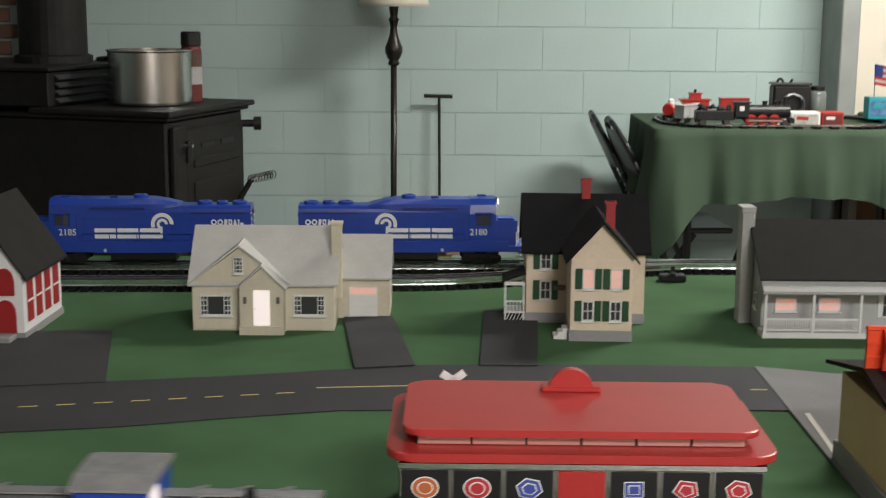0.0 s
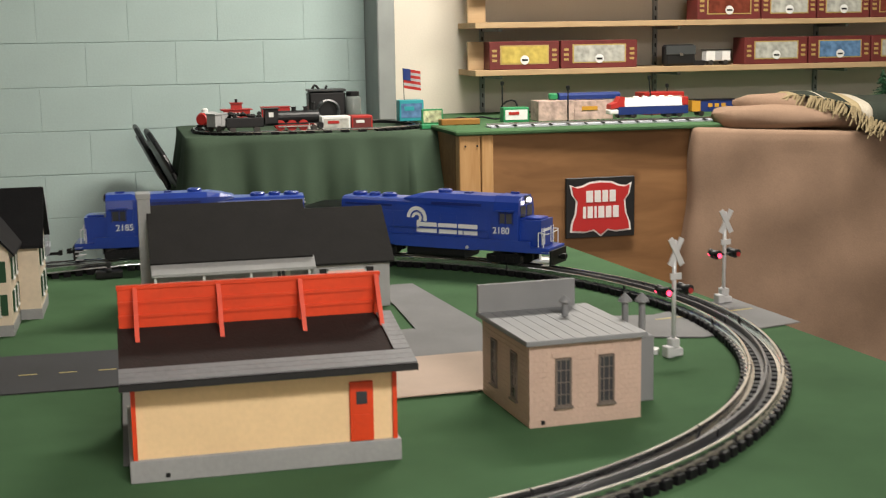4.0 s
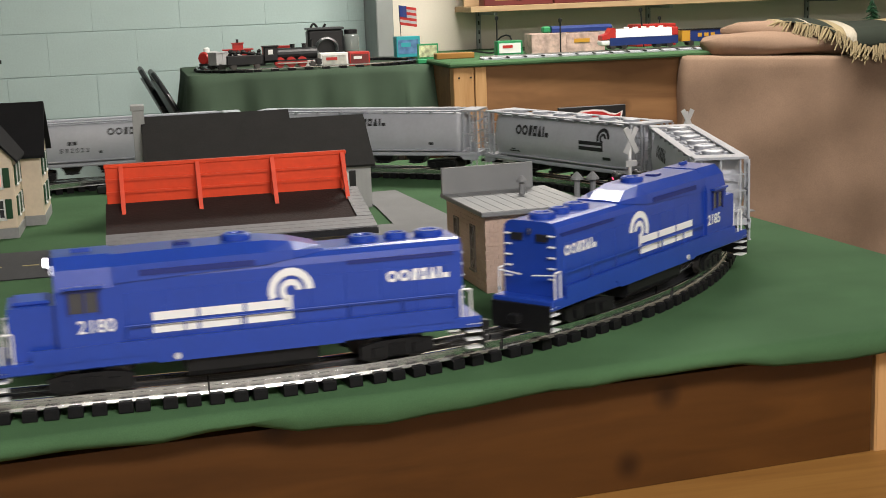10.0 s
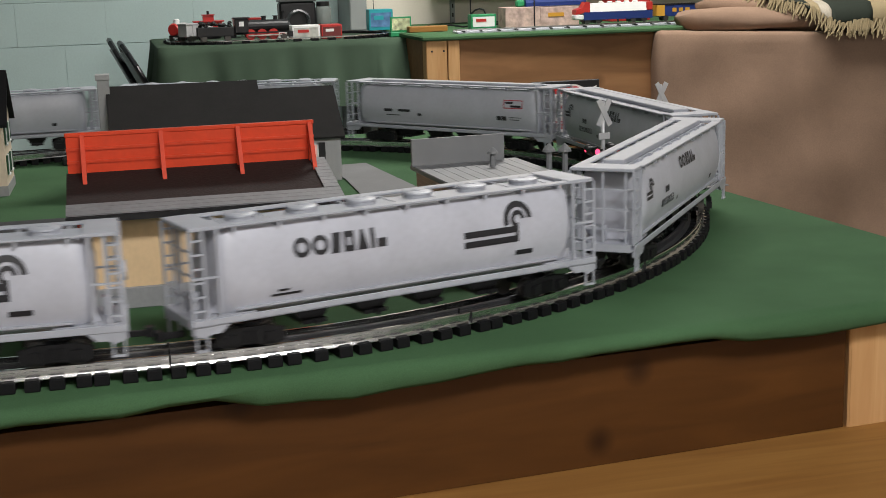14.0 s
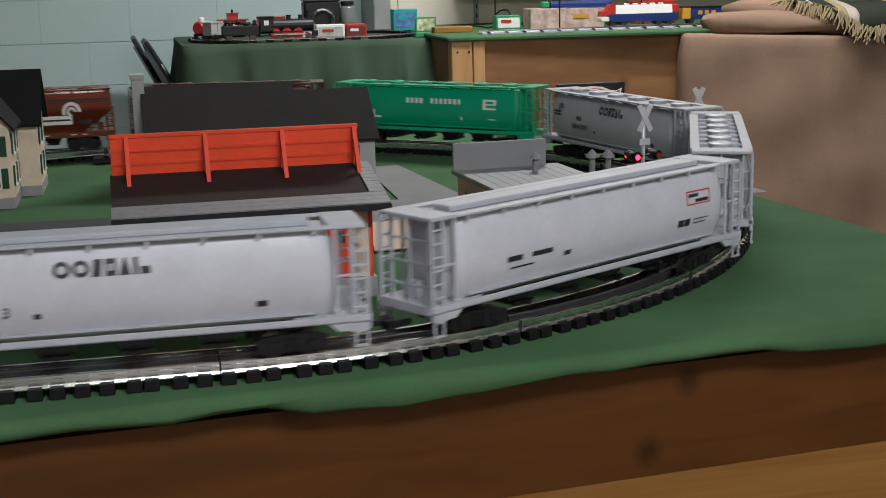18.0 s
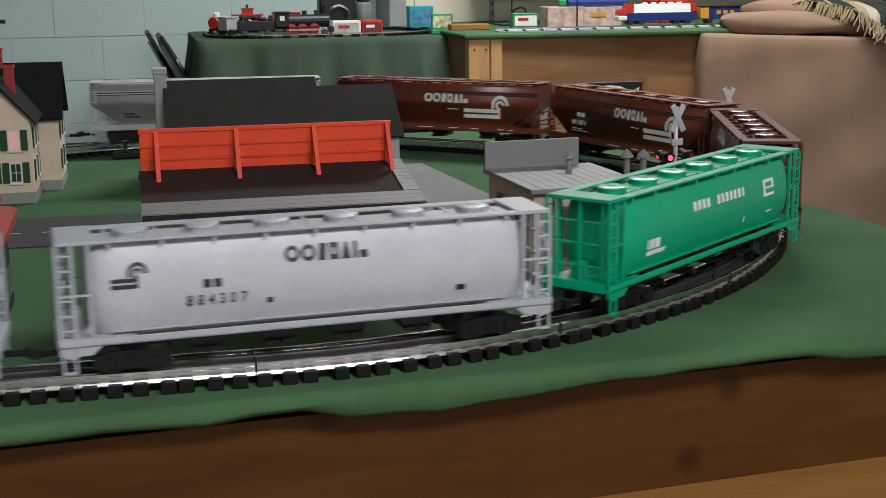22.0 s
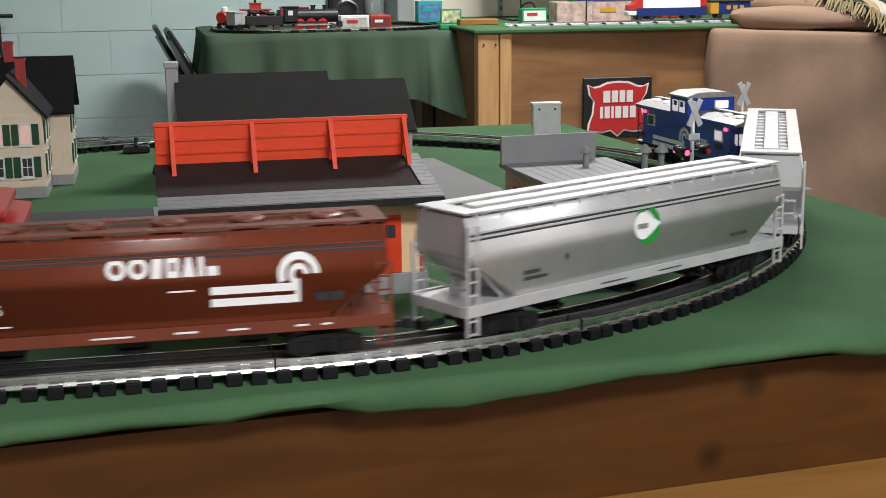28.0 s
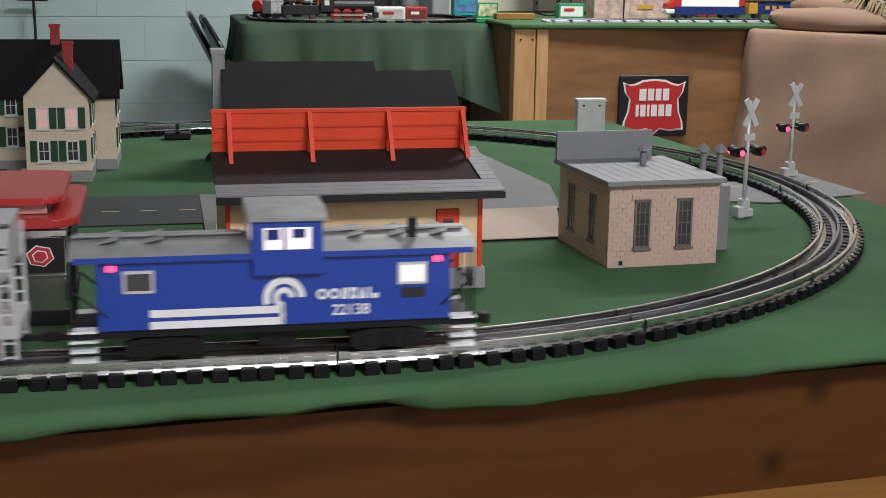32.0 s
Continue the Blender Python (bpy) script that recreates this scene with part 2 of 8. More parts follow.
CHURCHW = mat("white_church_wall", (0.78, 0.78, 0.78), 0.5, blotch=0.03, bscale=40)
CHURCHR = mat("red_church_wall", (0.34, 0.018, 0.02), 0.5, blotch=0.06, bscale=30)
ROOFMET = mat("tarnished_silver_roof", (0.34, 0.34, 0.34), 0.48, 0.55, blotch=0.15, bscale=60)
SILVERP = mat("silver_plastic", (0.62, 0.62, 0.63), 0.38, 0.25, blotch=0.08, bscale=60)

# ---- mesh helpers ----


def box(bm, x0, x1, y0, y1, z0, z1, m=None):
    vs = [bm.verts.new(m @ Vector(p) if m else p) for p in
          ((x0, y0, z0), (x1, y0, z0), (x1, y1, z0), (x0, y1, z0), (x0, y0, z1), (x1, y0, z1), (x1, y1, z1), (x0, y1, z1))]
    for f in ((3, 2, 1, 0), (4, 5, 6, 7), (0, 1, 5, 4), (1, 2, 6, 5), (2, 3, 7, 6), (3, 0, 4, 7)):
        bm.faces.new([vs[i] for i in f])


def prism(bm, outline, a, b, axis="Y", m=None):
    """A polygon drawn out from a to b along an axis; the outline is (x, z) along Y, (y, z) along X, (x, y) along Z."""
    def place(u, v, w):
        p = {"Y": (u, w, v), "X": (w, u, v), "Z": (u, v, w)}[axis]
        return m @ Vector(p) if m else p
    lo = [bm.verts.new(place(u, v, a)) for u, v in outline]
    hi = [bm.verts.new(place(u, v, b)) for u, v in outline]
    bm.faces.new(lo), bm.faces.new(hi[::-1])
    n = len(lo)
    for i in range(n):
        bm.faces.new((lo[i], hi[i], hi[(i + 1) % n], lo[(i + 1) % n]))


def tube(bm, a, b, r, n=10, r2=None):
    """A round bar or cone from a to b."""
    a, b = Vector(a), Vector(b)
    q = (b - a).to_track_quat("Z", "Y")
    r2 = r if r2 is None else r2
    rings = []
    for p, rad in ((a, r), (b, r2)):
        rings.append([bm.verts.new(p + q @ Vector((rad * math.cos(2 * math.pi * i / n), rad * math.sin(2 * math.pi * i / n), 0))) for i in range(n)])
    for i in range(n):
        bm.faces.new((rings[0][i], rings[0][(i + 1) % n], rings[1][(i + 1) % n], rings[1][i]))
    bm.faces.new(rings[0][::-1]), bm.faces.new(rings[1])


def lathe(bm, rows, n=20, at=(0, 0, 0)):
    """A turned shape: rows of radius and height."""
    rings = [[bm.verts.new((at[0] + r * math.cos(2 * math.pi * i / n), at[1] + r * math.sin(2 * math.pi * i / n), at[2] + z)) for i in range(n)] for r, z in rows]
    for a, b in zip(rings, rings[1:]):
        for i in range(n):
            bm.faces.new((a[i], a[(i + 1) % n], b[(i + 1) % n], b[i]))
    bm.faces.new(rings[0][::-1]), bm.faces.new(rings[-1])


def soften(bm, width, segments=2):
    bmesh.ops.bevel(bm, geom=bm.edges[:], offset=width, segments=segments, affect="EDGES", profile=0.6, clamp_overlap=True)


def part(name, bm, material, parent=None, label="", smooth=False):
    """Links a bmesh as one mesh object, under a thing or a part."""
    bmesh.ops.recalc_face_normals(bm, faces=bm.faces[:])
    me = bpy.data.meshes.new(name)
    bm.to_mesh(me)
    bm.free()
    me.materials.append(material)
    if smooth:
        for p in me.polygons:
            p.use_smooth = True
    ob = new(name, me)
    if parent:
        ob.parent = parent
    if label:
        ob["label"] = label
    return ob


def share(name, src, parent, m):
    """One more object on the mesh of src."""
    ob = new(name, src.data)
    ob.parent = parent
    ob.matrix_basis = m
    return ob


def thing(name, m, label, category, group="", kind=""):
    ob = new(name)
    ob.empty_display_size = 0.02
    ob.matrix_basis = m
    return tagged(ob, label, category, group, kind)


def B(*boxes, bevel=0.0, m=None):
    bm = bmesh.new()
    for b in boxes:
        box(bm, *b, m=m)
    if bevel:
        soften(bm, bevel, 1)
    return bm


def words(text, size, name, material, parent, m, label="", spread=1.0):
    """Letters of the built-in font as a thin mesh."""
    cu = bpy.data.curves.new("letters", "FONT")
    cu.space_character = spread
    cu.body, cu.size, cu.extrude, cu.align_x, cu.offset = text, size, 0.0002, "CENTER", size * 0.012
    ob = bpy.data.objects.new("letters", cu)
    me = bpy.data.meshes.new_from_object(ob)
    bpy.data.objects.remove(ob)
    me.name = name
    me.materials.clear()
    me.materials.append(material)
    o = new(name, me)
    o.parent = parent
    o.matrix_basis = m
    if label:
        o["label"] = label
    return o


Z0 = 0.63          # top of the layout
RAILTOP = Z0 + 0.0180

# ---- the room ----


def slab(name, bm, material, label, category):
    return tagged(part(name, bm, material), label, category, kind="structure")


slab("floor", B((-4.5, 4.6, -1.6, 5.4, -0.1, 0.0)), FLOORM, "bare grey concrete floor of the basement room", "floor")
slab("ceiling", B((-4.5, 4.6, -1.6, 5.4, 2.42, 2.5)), CEILM, "plain dull grey painted ceiling over the room", "ceiling")
slab("wall_west", B((-4.6, -4.5, -1.6, 5.4, 0, 2.42)), WALLP, "plain mint painted side wall of the room", "wall")
slab("wall_east", B((4.6, 4.7, -1.6, 5.4, 0, 2.42)), CREAM, "plain cream painted side wall of the room", "wall")
slab("wall_south", B((-4.6, 4.7, -1.7, -1.6, 0, 2.42)), CREAM, "plain cream painted wall behind the layout", "wall")
WALLY = 4.83       # face of the block wall
wall = slab("wall_north", B((-4.5, 1.020, WALLY + 0.0020, 5.0, 0, 2.42)), MORTAR, "mint painted concrete block wall with shallow mortar joints", "wall")


def lamp_fixture(x, y):
    t = thing("ceiling_light", pose(x, y, 2.42), "unseen white ceiling light fixture with a long tube housing", "ceiling light", "ceiling lights")
    part("housing", B((-0.62, 0.62, -0.27, 0.27, -0.03, -0.001), bevel=0.004), WHITEPL, t)


lamp_fixture(0.75, -0.85)
# Unseen housing that goes with the added glint lamp.
lamp_fixture(-0.55, 2.90)
lamp_fixture(1.48, 3.30)
wall_right = slab("wall_east_of_pier", B((1.080, 4.6, 4.62, 5.0, 0, 2.42)), CREAM, "cream painted plaster wall behind the shelves", "wall")
slab("trim", B((1.020, 1.080, 4.60, 5.0, 0, 2.42), bevel=0.004), GREYTRIM, "grey painted corner trim between the two walls", "trim")

# ---- the layout table ----
EDGE_L, EDGE_R = -3.75, 1.06


def near_edge(x):
    return 1.056 + 0.074 * x


def right_edge(y):
    return 1.062 - 0.075 * (y - 1.1)


table = thing("layout_table", pose(0, 0, 0), "train layout table with green felt top on brown wooden frame", "table")
bm = bmesh.new()
rim = []
n = 130
for i in range(n + 1):
    x = EDGE_L + (EDGE_R - EDGE_L) * i / n
    rim.append((x, near_edge(x) + 0.002 * math.sin(9 * x)))
for i in range(1, 12):
    y = 1.11 + (2.60 - 1.11) * i / 12
    rim.append((right_edge(y), y))
rim += [(0.945, 2.615), (0.2, 2.64), (-1.5, 2.62), (EDGE_L, 2.50)]
rings = []
for inset, z in ((0.05, -0.02), (0.004, -0.024), (-0.001, -0.020), (-0.002, -0.008), (0.002, -0.002), (0.008, 0.0)):
    ring = []
    for i, (x, y) in enumerate(rim):
        (ax, ay), (bx, by) = rim[i - 1], rim[(i + 1) % len(rim)]
        d = Vector((bx - ax, by - ay)).normalized()
        wob = 0.0018 * math.sin(31 * x + 17 * y) + 0.0018 * math.sin(11 * x + 2) + 0.0012 * math.sin(67 * x) if z < -0.004 else 0
        if z < -0.015 and y < 1.3:      # the cloth lifts off the board in two places
            wob += 0.011 * max(0.0, min(1.0, (x + 0.20) / 0.44)) * max(0.0, min(1.0, 1 - (x - 0.255) / 0.012)) + 0.007 * math.exp(-((x - 0.62) / 0.13) ** 4)
        ring.append(bm.verts.new((x - d.y * inset, y + d.x * inset, Z0 + z + wob)))
    rings.append(ring)
for a, b in zip(rings, rings[1:]):
    for i in range(len(rim)):
        bm.faces.new((a[i], a[(i + 1) % len(rim)], b[(i + 1) % len(rim)], b[i]))
bm.faces.new(rings[-1])
part("felt_top", bm, FELT, table, "green felt cover wrapped over the table edge", smooth=True)
slope = math.degrees(math.atan(0.074))
fr = pose(0, 1.056, 0, 0, 0, slope)
part("plywood_deck", B((-3.3, 0.9, 1.17, 2.55, 0.592, 0.606)), PANEL, table)
part("front_board", B((-3.7, 0.852, 0.030, 0.048, 0.500, 0.6030), m=fr), FASCIA, table, "dark stained front board with knots")
part("corner_post", B((0.856, 0.945, 0.028, 0.117, 0.0, 0.602), bevel=0.002, m=fr), PINEZ, table, "light pine corner post")
part("lower_shelf", B((-3.7, 0.99, -0.16, 0.40, 0.482, 0.4995), bevel=0.002, m=fr), PINE, table, "light pine shelf under the front board")
for x, y in ((-3.55, 0.95), (-3.5, 2.35), (-1.4, 1.1), (-1.4, 2.45), (0.82, 2.45)):
    part("table_leg", B((x - 0.04, x + 0.04, y - 0.04, y + 0.04, 0.0, 0.48 if y < 1.5 else 0.592), bevel=0.002), PINEZ, table)

# ---- the track: an oval with two straights that are not quite parallel ----
CX, CY, RR = 0.228, 1.8220, 0.6930
A_FAR, A_NEAR, LF = radians(2.8), radians(-1.1), 2.95
PF = Vector((CX - RR * math.sin(A_FAR), CY + RR * math.cos(A_FAR)))
PN = Vector((CX + RR * math.sin(A_NEAR), CY - RR * math.cos(A_NEAR)))
BF = PF - LF * Vector((math.cos(A_FAR), math.sin(A_FAR)))
DN, VN = Vector((math.cos(A_NEAR), math.sin(A_NEAR))), Vector((math.sin(A_FAR) + math.sin(A_NEAR), -math.cos(A_FAR) - math.cos(A_NEAR)))
R2 = (PN - BF).cross(DN) / VN.cross(DN)
C2 = Vector((BF.x + R2 * math.sin(A_FAR), BF.y - R2 * math.cos(A_FAR)))
BN = Vector((C2.x + R2 * math.sin(A_NEAR), C2.y - R2 * math.cos(A_NEAR)))
LN = (BN - PN).length
ARC, ARC2 = RR * (math.pi + A_FAR - A_NEAR), R2 * (math.pi - A_FAR + A_NEAR)
LOOP = LF + ARC + LN + ARC2


def on_track(s):
    """The place and heading on the oval, s metres past the start of the right-hand curve, the way the train runs."""
    s %= LOOP
    if s < ARC:
        a = math.pi / 2 + A_FAR - s / RR
        return CX + RR * math.cos(a), CY + RR * math.sin(a), a - math.pi / 2
    s -= ARC
    if s < LN:
        return PN.x - s * math.cos(A_NEAR), PN.y - s * math.sin(A_NEAR), math.pi + A_NEAR
    s -= LN
    if s < ARC2:
        a = -math.pi / 2 + A_NEAR - s / R2
        return C2.x + R2 * math.cos(a), C2.y + R2 * math.sin(a), a - math.pi / 2
    s -= ARC2
    return BF.x + s * math.cos(A_FAR), BF.y + s * math.sin(A_FAR), A_FAR


def siding(s):
    """A track in front of the far straight that joins it at its right-hand end."""
    x = -1.9 + s
    y = PF.y + (x - PF.x) * math.tan(A_FAR) - 0.128
    k = min(1.0, max(0.0, (x + 0.32) / 0.52))
    return x, y + 0.128 * k * k * (3 - 2 * k), A_FAR


def rail(name, path, length, offset, material, parent, closed, step=0.03, profile=None):
    """A rail of tubular section swept along a path."""
    profile = profile or ((-0.0058, -0.0092), (-0.0058, -0.0087), (-0.0009, -0.0078), (-0.0009, -0.0032), (-0.0018, -0.0026), (-0.0018, -0.0007), (-0.0012, 0),
                          (0.0012, 0), (0.0018, -0.0007), (0.0018, -0.0026), (0.0009, -0.0032), (0.0009, -0.0078), (0.0058, -0.0087), (0.0058, -0.0092))
    n = int(length / step)
    bm = bmesh.new()
    rings = []
    for i in range(n + (0 if closed else 1)):
        x, y, a = path(length * i / n)
        nx, ny = -math.sin(a), math.cos(a)
        rings.append([bm.verts.new((x + nx * (offset + u), y + ny * (offset + u), RAILTOP + v)) for u, v in profile])
    pairs = list(zip(rings, rings[1:])) + ([(rings[-1], rings[0])] if closed else [])
    for p, q in pairs:
        for i in range(len(profile)):
            j = (i + 1) % len(profile)
            bm.faces.new((p[i], p[j], q[j], q[i]))
    return part(name, bm, material, parent, smooth=False)


track = thing("railway_track", pose(0, 0, 0), "oval of three-rail model track with black ties on green felt", "track")
for off, name, m in ((0.0185, "inner_rail", RAIL), (-0.0185, "outer_rail", RAIL), (0.0, "centre_rail", RAILC)):
    rail(name, on_track, LOOP, -off, m, track, True)
siding_track = thing("siding_track", pose(0, 0, 0), "short three-rail siding with black ties before the main line", "track")
for off, name, m in ((0.0185, "rail", RAIL), (-0.0185, "rail", RAIL), (0.0, "centre_rail", RAILC)):
    rail(name, siding, 2.05, off, m, siding_track, False)


def tie_mesh(bm, m):
    box(bm, -0.0060, 0.0060, -0.0285, 0.0285, -0.0175, -0.0092, m=m)
    for s in (-1, 1):
        y0, y1 = sorted((s * 0.0208, s * 0.0285))
        box(bm, -0.0056, 0.0056, y0, y1, -0.0093, -0.0082, m=m)


bm = bmesh.new()
tie_mesh(bm, None)
soften(bm, 0.0008, 1)
tie0 = part("tie", bm, TIE, track)
tie0.matrix_basis = pose(PF.x, PF.y, RAILTOP, 0, 0, math.degrees(A_FAR))
rest = bmesh.new()
k, n = 0, int(LOOP / 0.0188)
for i in range(1, n):
    s = LOOP * i / n
    s += 0.0034 * (math.sin(i * 2.4) > 0.80) - 0.0020 * (math.sin(i * 1.7 + 1) > 0.80)
    x, y, a = on_track(s)
    m = pose(x, y, RAILTOP, 0, 0, math.degrees(a))
    if (x > -0.30 and y < 1.5) or x > 0.25 or (x > -0.75 and y > 2.0 and i % 2 == 0):
        if k < 285:
            share("tie", tie0, track, m)
            k += 1
            continue
    tie_mesh(rest, m)
tagged(part("further_ties", rest, TIE, track), kind="stuff")
for i in range(1, 108):
    x, y, a = siding(2.05 * i / 108)
    share("tie", tie0, siding_track, pose(x, y - 0.0, RAILTOP - 0.001, 0, 0, math.degrees(a)))
joint0 = None
for s in np.arange(ARC - 0.262, LOOP + ARC - 0.3, 0.262):
    x, y, a = on_track(s)
    for off in (-0.0185, 0.0185, 0.0):
        m = pose(x, y, RAILTOP, 0, 0, math.degrees(a)) @ pose(0, off, 0)
        if joint0 is None:
            joint0 = part("rail_joint", B((-0.0007, 0.0007, -0.0026, 0.0026, -0.0085, 0.0003)), BLACK, track, "dark gap at a rail joint")
            joint0.matrix_basis = m
        else:
            share("rail_joint", joint0, track, m)
lever = thing("switch_lever", pose(0.125, 2.43, Z0), "small black switch machine beside the track", "switch")
part("case", B((-0.022, 0.022, -0.012, 0.012, 0, 0.012), (-0.004, 0.004, -0.02, 0.012, 0.012, 0.017), bevel=0.002), BLACK, lever)
part("lantern", B((-0.003, 0.003, -0.003, 0.003, 0.012, 0.026)), BLACK, lever)


# ---- roads of dark sheet on the felt ----
def sheet(name, outline, material, z, label, thick=0.0012):
    bm = bmesh.new()
    prism(bm, outline, Z0 + z - thick, Z0 + z, "Z")
    return tagged(part(name, bm, material), label, "road", kind="structure")


sheet("road", [(-1.6, 1.43), (-0.736, 1.599), (-0.619, 1.620), (-0.502, 1.655), (-0.378, 1.687), (-0.1, 1.700), (0.14, 1.700), (0.14, 1.885),
               (0.043, 1.888), (-0.139, 1.890), (-0.292, 1.882), (-0.378, 1.861), (-0.529, 1.823), (-0.67, 1.796), (-1.6, 1.60)], ROAD, 0.0016,
      "dark sheet road with yellow centre dashes across the green felt")
sheet("church_drive", [(-1.05, 1.72), (-0.67, 1.790), (-0.725, 2.047), (-0.822, 2.040), (-1.05, 2.03)], ROAD, 0.0030, "dark sheet drive before the church")
sheet("garage_drive", [(-0.372, 1.860), (-0.296, 1.875), (-0.335, 2.146), (-0.407, 2.136)], ROAD, 0.0036, "dark sheet drive up to the garage")
sheet("farm_drive", [(-0.213, 1.880), (-0.139, 1.880), (-0.118, 2.190), (-0.199, 2.190)], ROAD, 0.0032, "dark sheet drive beside the farmhouse")
sheet("cross_road", [(0.136, 1.40), (0.14, 1.885), (0.235, 1.853), (0.440, 1.880), (0.524, 1.883), (0.530, 2.05), (0.520, 2.20), (0.592, 2.205),
                     (0.618, 1.890), (0.582, 1.722), (0.44, 1.722), (0.40, 1.56), (0.40, 1.40)], GREYROAD, 0.0026, "grey card forecourt and road round the station")
sheet("stone_pad", [(0.425, 1.550), (0.53, 1.554), (0.578, 1.728), (0.450, 1.722)], TANPAD, 0.0040, "tan card pad beside the small shed")
sheet("crossing_road", [(0.70, 1.90), (0.86, 1.868), (1.016, 1.945), (1.030, 1.765), (0.868, 1.722), (0.70, 1.78)], GREYROAD, 0.0022,
      "grey card road over the level crossing")
marks = thing("road_marking", pose(0, 0, Z0), "worn yellow centre dashes on the dark road", "road marking", kind="structure")
dash0 = None
for i in range(14):
    f = i / 8
    x = -0.98 + 0.041 * i
    y = 1.637 + (x + 0.98) * 0.215
    if dash0 is None:
        dash0 = part("dash", B((-0.0105, 0.0105, -0.0013, 0.0013, 0.0017, 0.0021)), LINE, marks)
        dash0.matrix_basis = pose(x, y, 0, 0, 0, 12)
    else:
        share("dash", dash0, marks, pose(x, y, 0, 0, 0, 12))
part("line", B((-0.061, 0.061, -0.0014, 0.0014, 0.0017, 0.0021), m=pose(-0.352, 1.781, 0, 0, 0, 6)), LINE, marks)
for i in range(8):
    share("dash", dash0, marks, pose(-0.20 + 0.046 * i, 1.788 - 0.001 * i, 0, 0, 0, 0))
part("white_line", B((-0.003, 0.003, -0.09, 0.09, 0.0028, 0.0031), m=pose(0.150, 1.595, 0, 0, 0, -3)), LINEW, marks)
part("crossing_line", B((-0.08, 0.08, -0.0018, 0.0018, 0.0024, 0.0027), m=pose(0.93, 1.85, 0, 0, 0, 10)), LINE, marks)


# ---- buildings ----
def gable(bm, x0, x1, y0, y1, eave, ridge, axis="X"):
    """A gabled block from the ground: the ridge runs along an axis."""
    if axis == "X":
        prism(bm, ((y0, 0), (y1, 0), (y1, eave), ((y0 + y1) / 2, ridge), (y0, eave)), x0, x1, "X")
    else:
        prism(bm, ((x0, 0), (x1, 0), (x1, eave), ((x0 + x1) / 2, ridge), (x0, eave)), y0, y1, "Y")


def roof_plates(bm, x0, x1, y0, y1, eave, ridge, axis="X", over=0.006, thick=0.003):
    """Two sloping slabs with overhang."""
    lo, hi, a, b = (y0, y1, x0, x1) if axis == "X" else (x0, x1, y0, y1)
    mid = (lo + hi) / 2
    fall = (ridge - eave) / (mid - lo)
    for s, e in ((-1, lo), (1, hi)):
        eo = e + s * over
        ze = eave - fall * over
        prism(bm, ((eo, ze), (mid, ridge), (mid, ridge + thick * 1.3), (eo, ze + thick)), a - over, b + over, "X" if axis == "X" else "Y")


def window(parent, x, y, z, w, h, lit=None, cols=2, rows=2, frame_mat=None, m=None, side="front", sill=True):
    """A framed window with bars, centred at x, with its foot at z, on a face that looks to -y."""
    m = m or pose(x, y, z)
    fm = frame_mat or WHITEPL
    t = 0.0016
    fr_w = min(0.0022, w * 0.12)
    bm = B((-w / 2, -w / 2 + fr_w, -t, 0.0004, 0, h), (w / 2 - fr_w, w / 2, -t, 0.0004, 0, h), (-w / 2, w / 2, -t, 0.0004, h - fr_w, h), (-w / 2, w / 2, -t, 0.0004, 0, fr_w))
    bar = 0.0009
    for i in range(1, cols):
        u = -w / 2 + w * i / cols
        box(bm, u - bar / 2, u + bar / 2, -t * 0.7, 0.0004, 0, h)
    for i in range(1, rows):
        v = h * i / rows
        box(bm, -w / 2, w / 2, -t * 0.75, 0.0004, v - bar / 2, v + bar / 2)
    f = part("window", bm, fm, parent)
    f.matrix_basis = m
    part("pane", B((-w / 2 + 0.0003, w / 2 - 0.0003, -0.0006, -0.0002, 0.0003, h - 0.0003)), lit or GLASS, f)
    if sill:
        part("sill", B((-w / 2 - 0.0015, w / 2 + 0.0015, -0.003, 0.0004, -0.0022, 0)), fm, f)
    return f


def siding_lines(parent, x0, x1, y, z0, z1, step, material, name="clapboard"):
    """Overlapping boards across a face that looks to -y, each a piece of its own."""
    first, z = None, z0
    while z < z1 - 1e-6:
        h = min(step, z1 - z)
        if first and h > step - 1e-6:
            share(name, first, parent, pose(0, 0, z))
        else:
            bm = bmesh.new()
            prism(bm, ((y - 0.0011, 0), (y, 0), (y, h), (y - 0.0003, h)), x0, x1, "X")
            ob = part(name, bm, material, parent)
            ob.matrix_basis = pose(0, 0, z)
            first = first or ob
        z += step


# station with an orange board fence on its roof
st = thing("station_building", pose(0.266, 1.350, Z0), "cream yellow toy station with orange door and orange roof fence", "building")
part("base", B((-0.124, 0.124, 0, 0.19, 0, 0.021), bevel=0.0008), BASEG, st, "grey plinth")
part("wall", B((-0.120, 0.120, 0.004, 0.186, 0.021, 0.094)), YELLOW, st, "cream yellow walls")
for x in (-0.1205, 0.1165):
    part("corner_trim", B((x, x + 0.004, 0.0015, 0.008, 0.021, 0.094)), ORANGE, st, "orange corner strip")
part("fuse_hole", B((-0.093, -0.089, -0.0006, 0.002, 0.004, 0.008)), BLACK, st)
dr = part("door", B((0.076, 0.098, 0.0005, 0.006, 0.0215, 0.078), bevel=0.0006), ORANGE, st, "orange door with a small window")
part("door_panel", B((0.0795, 0.0945, -0.0003, 0.002, 0.027, 0.047)), ORANGE, dr)
part("door_pane", B((0.082, 0.092, -0.0004, 0.002, 0.057, 0.069)), GLASS, dr)
bm = bmesh.new()
prism(bm, ((-0.026, 0.0945), (-0.026, 0.0985), (0.095, 0.123), (0.216, 0.0985), (0.216, 0.0945), (0.095, 0.118)), -0.129, 0.134, "X")
part("roof", bm, ROOFBR, st, "dark brown pitched roof")
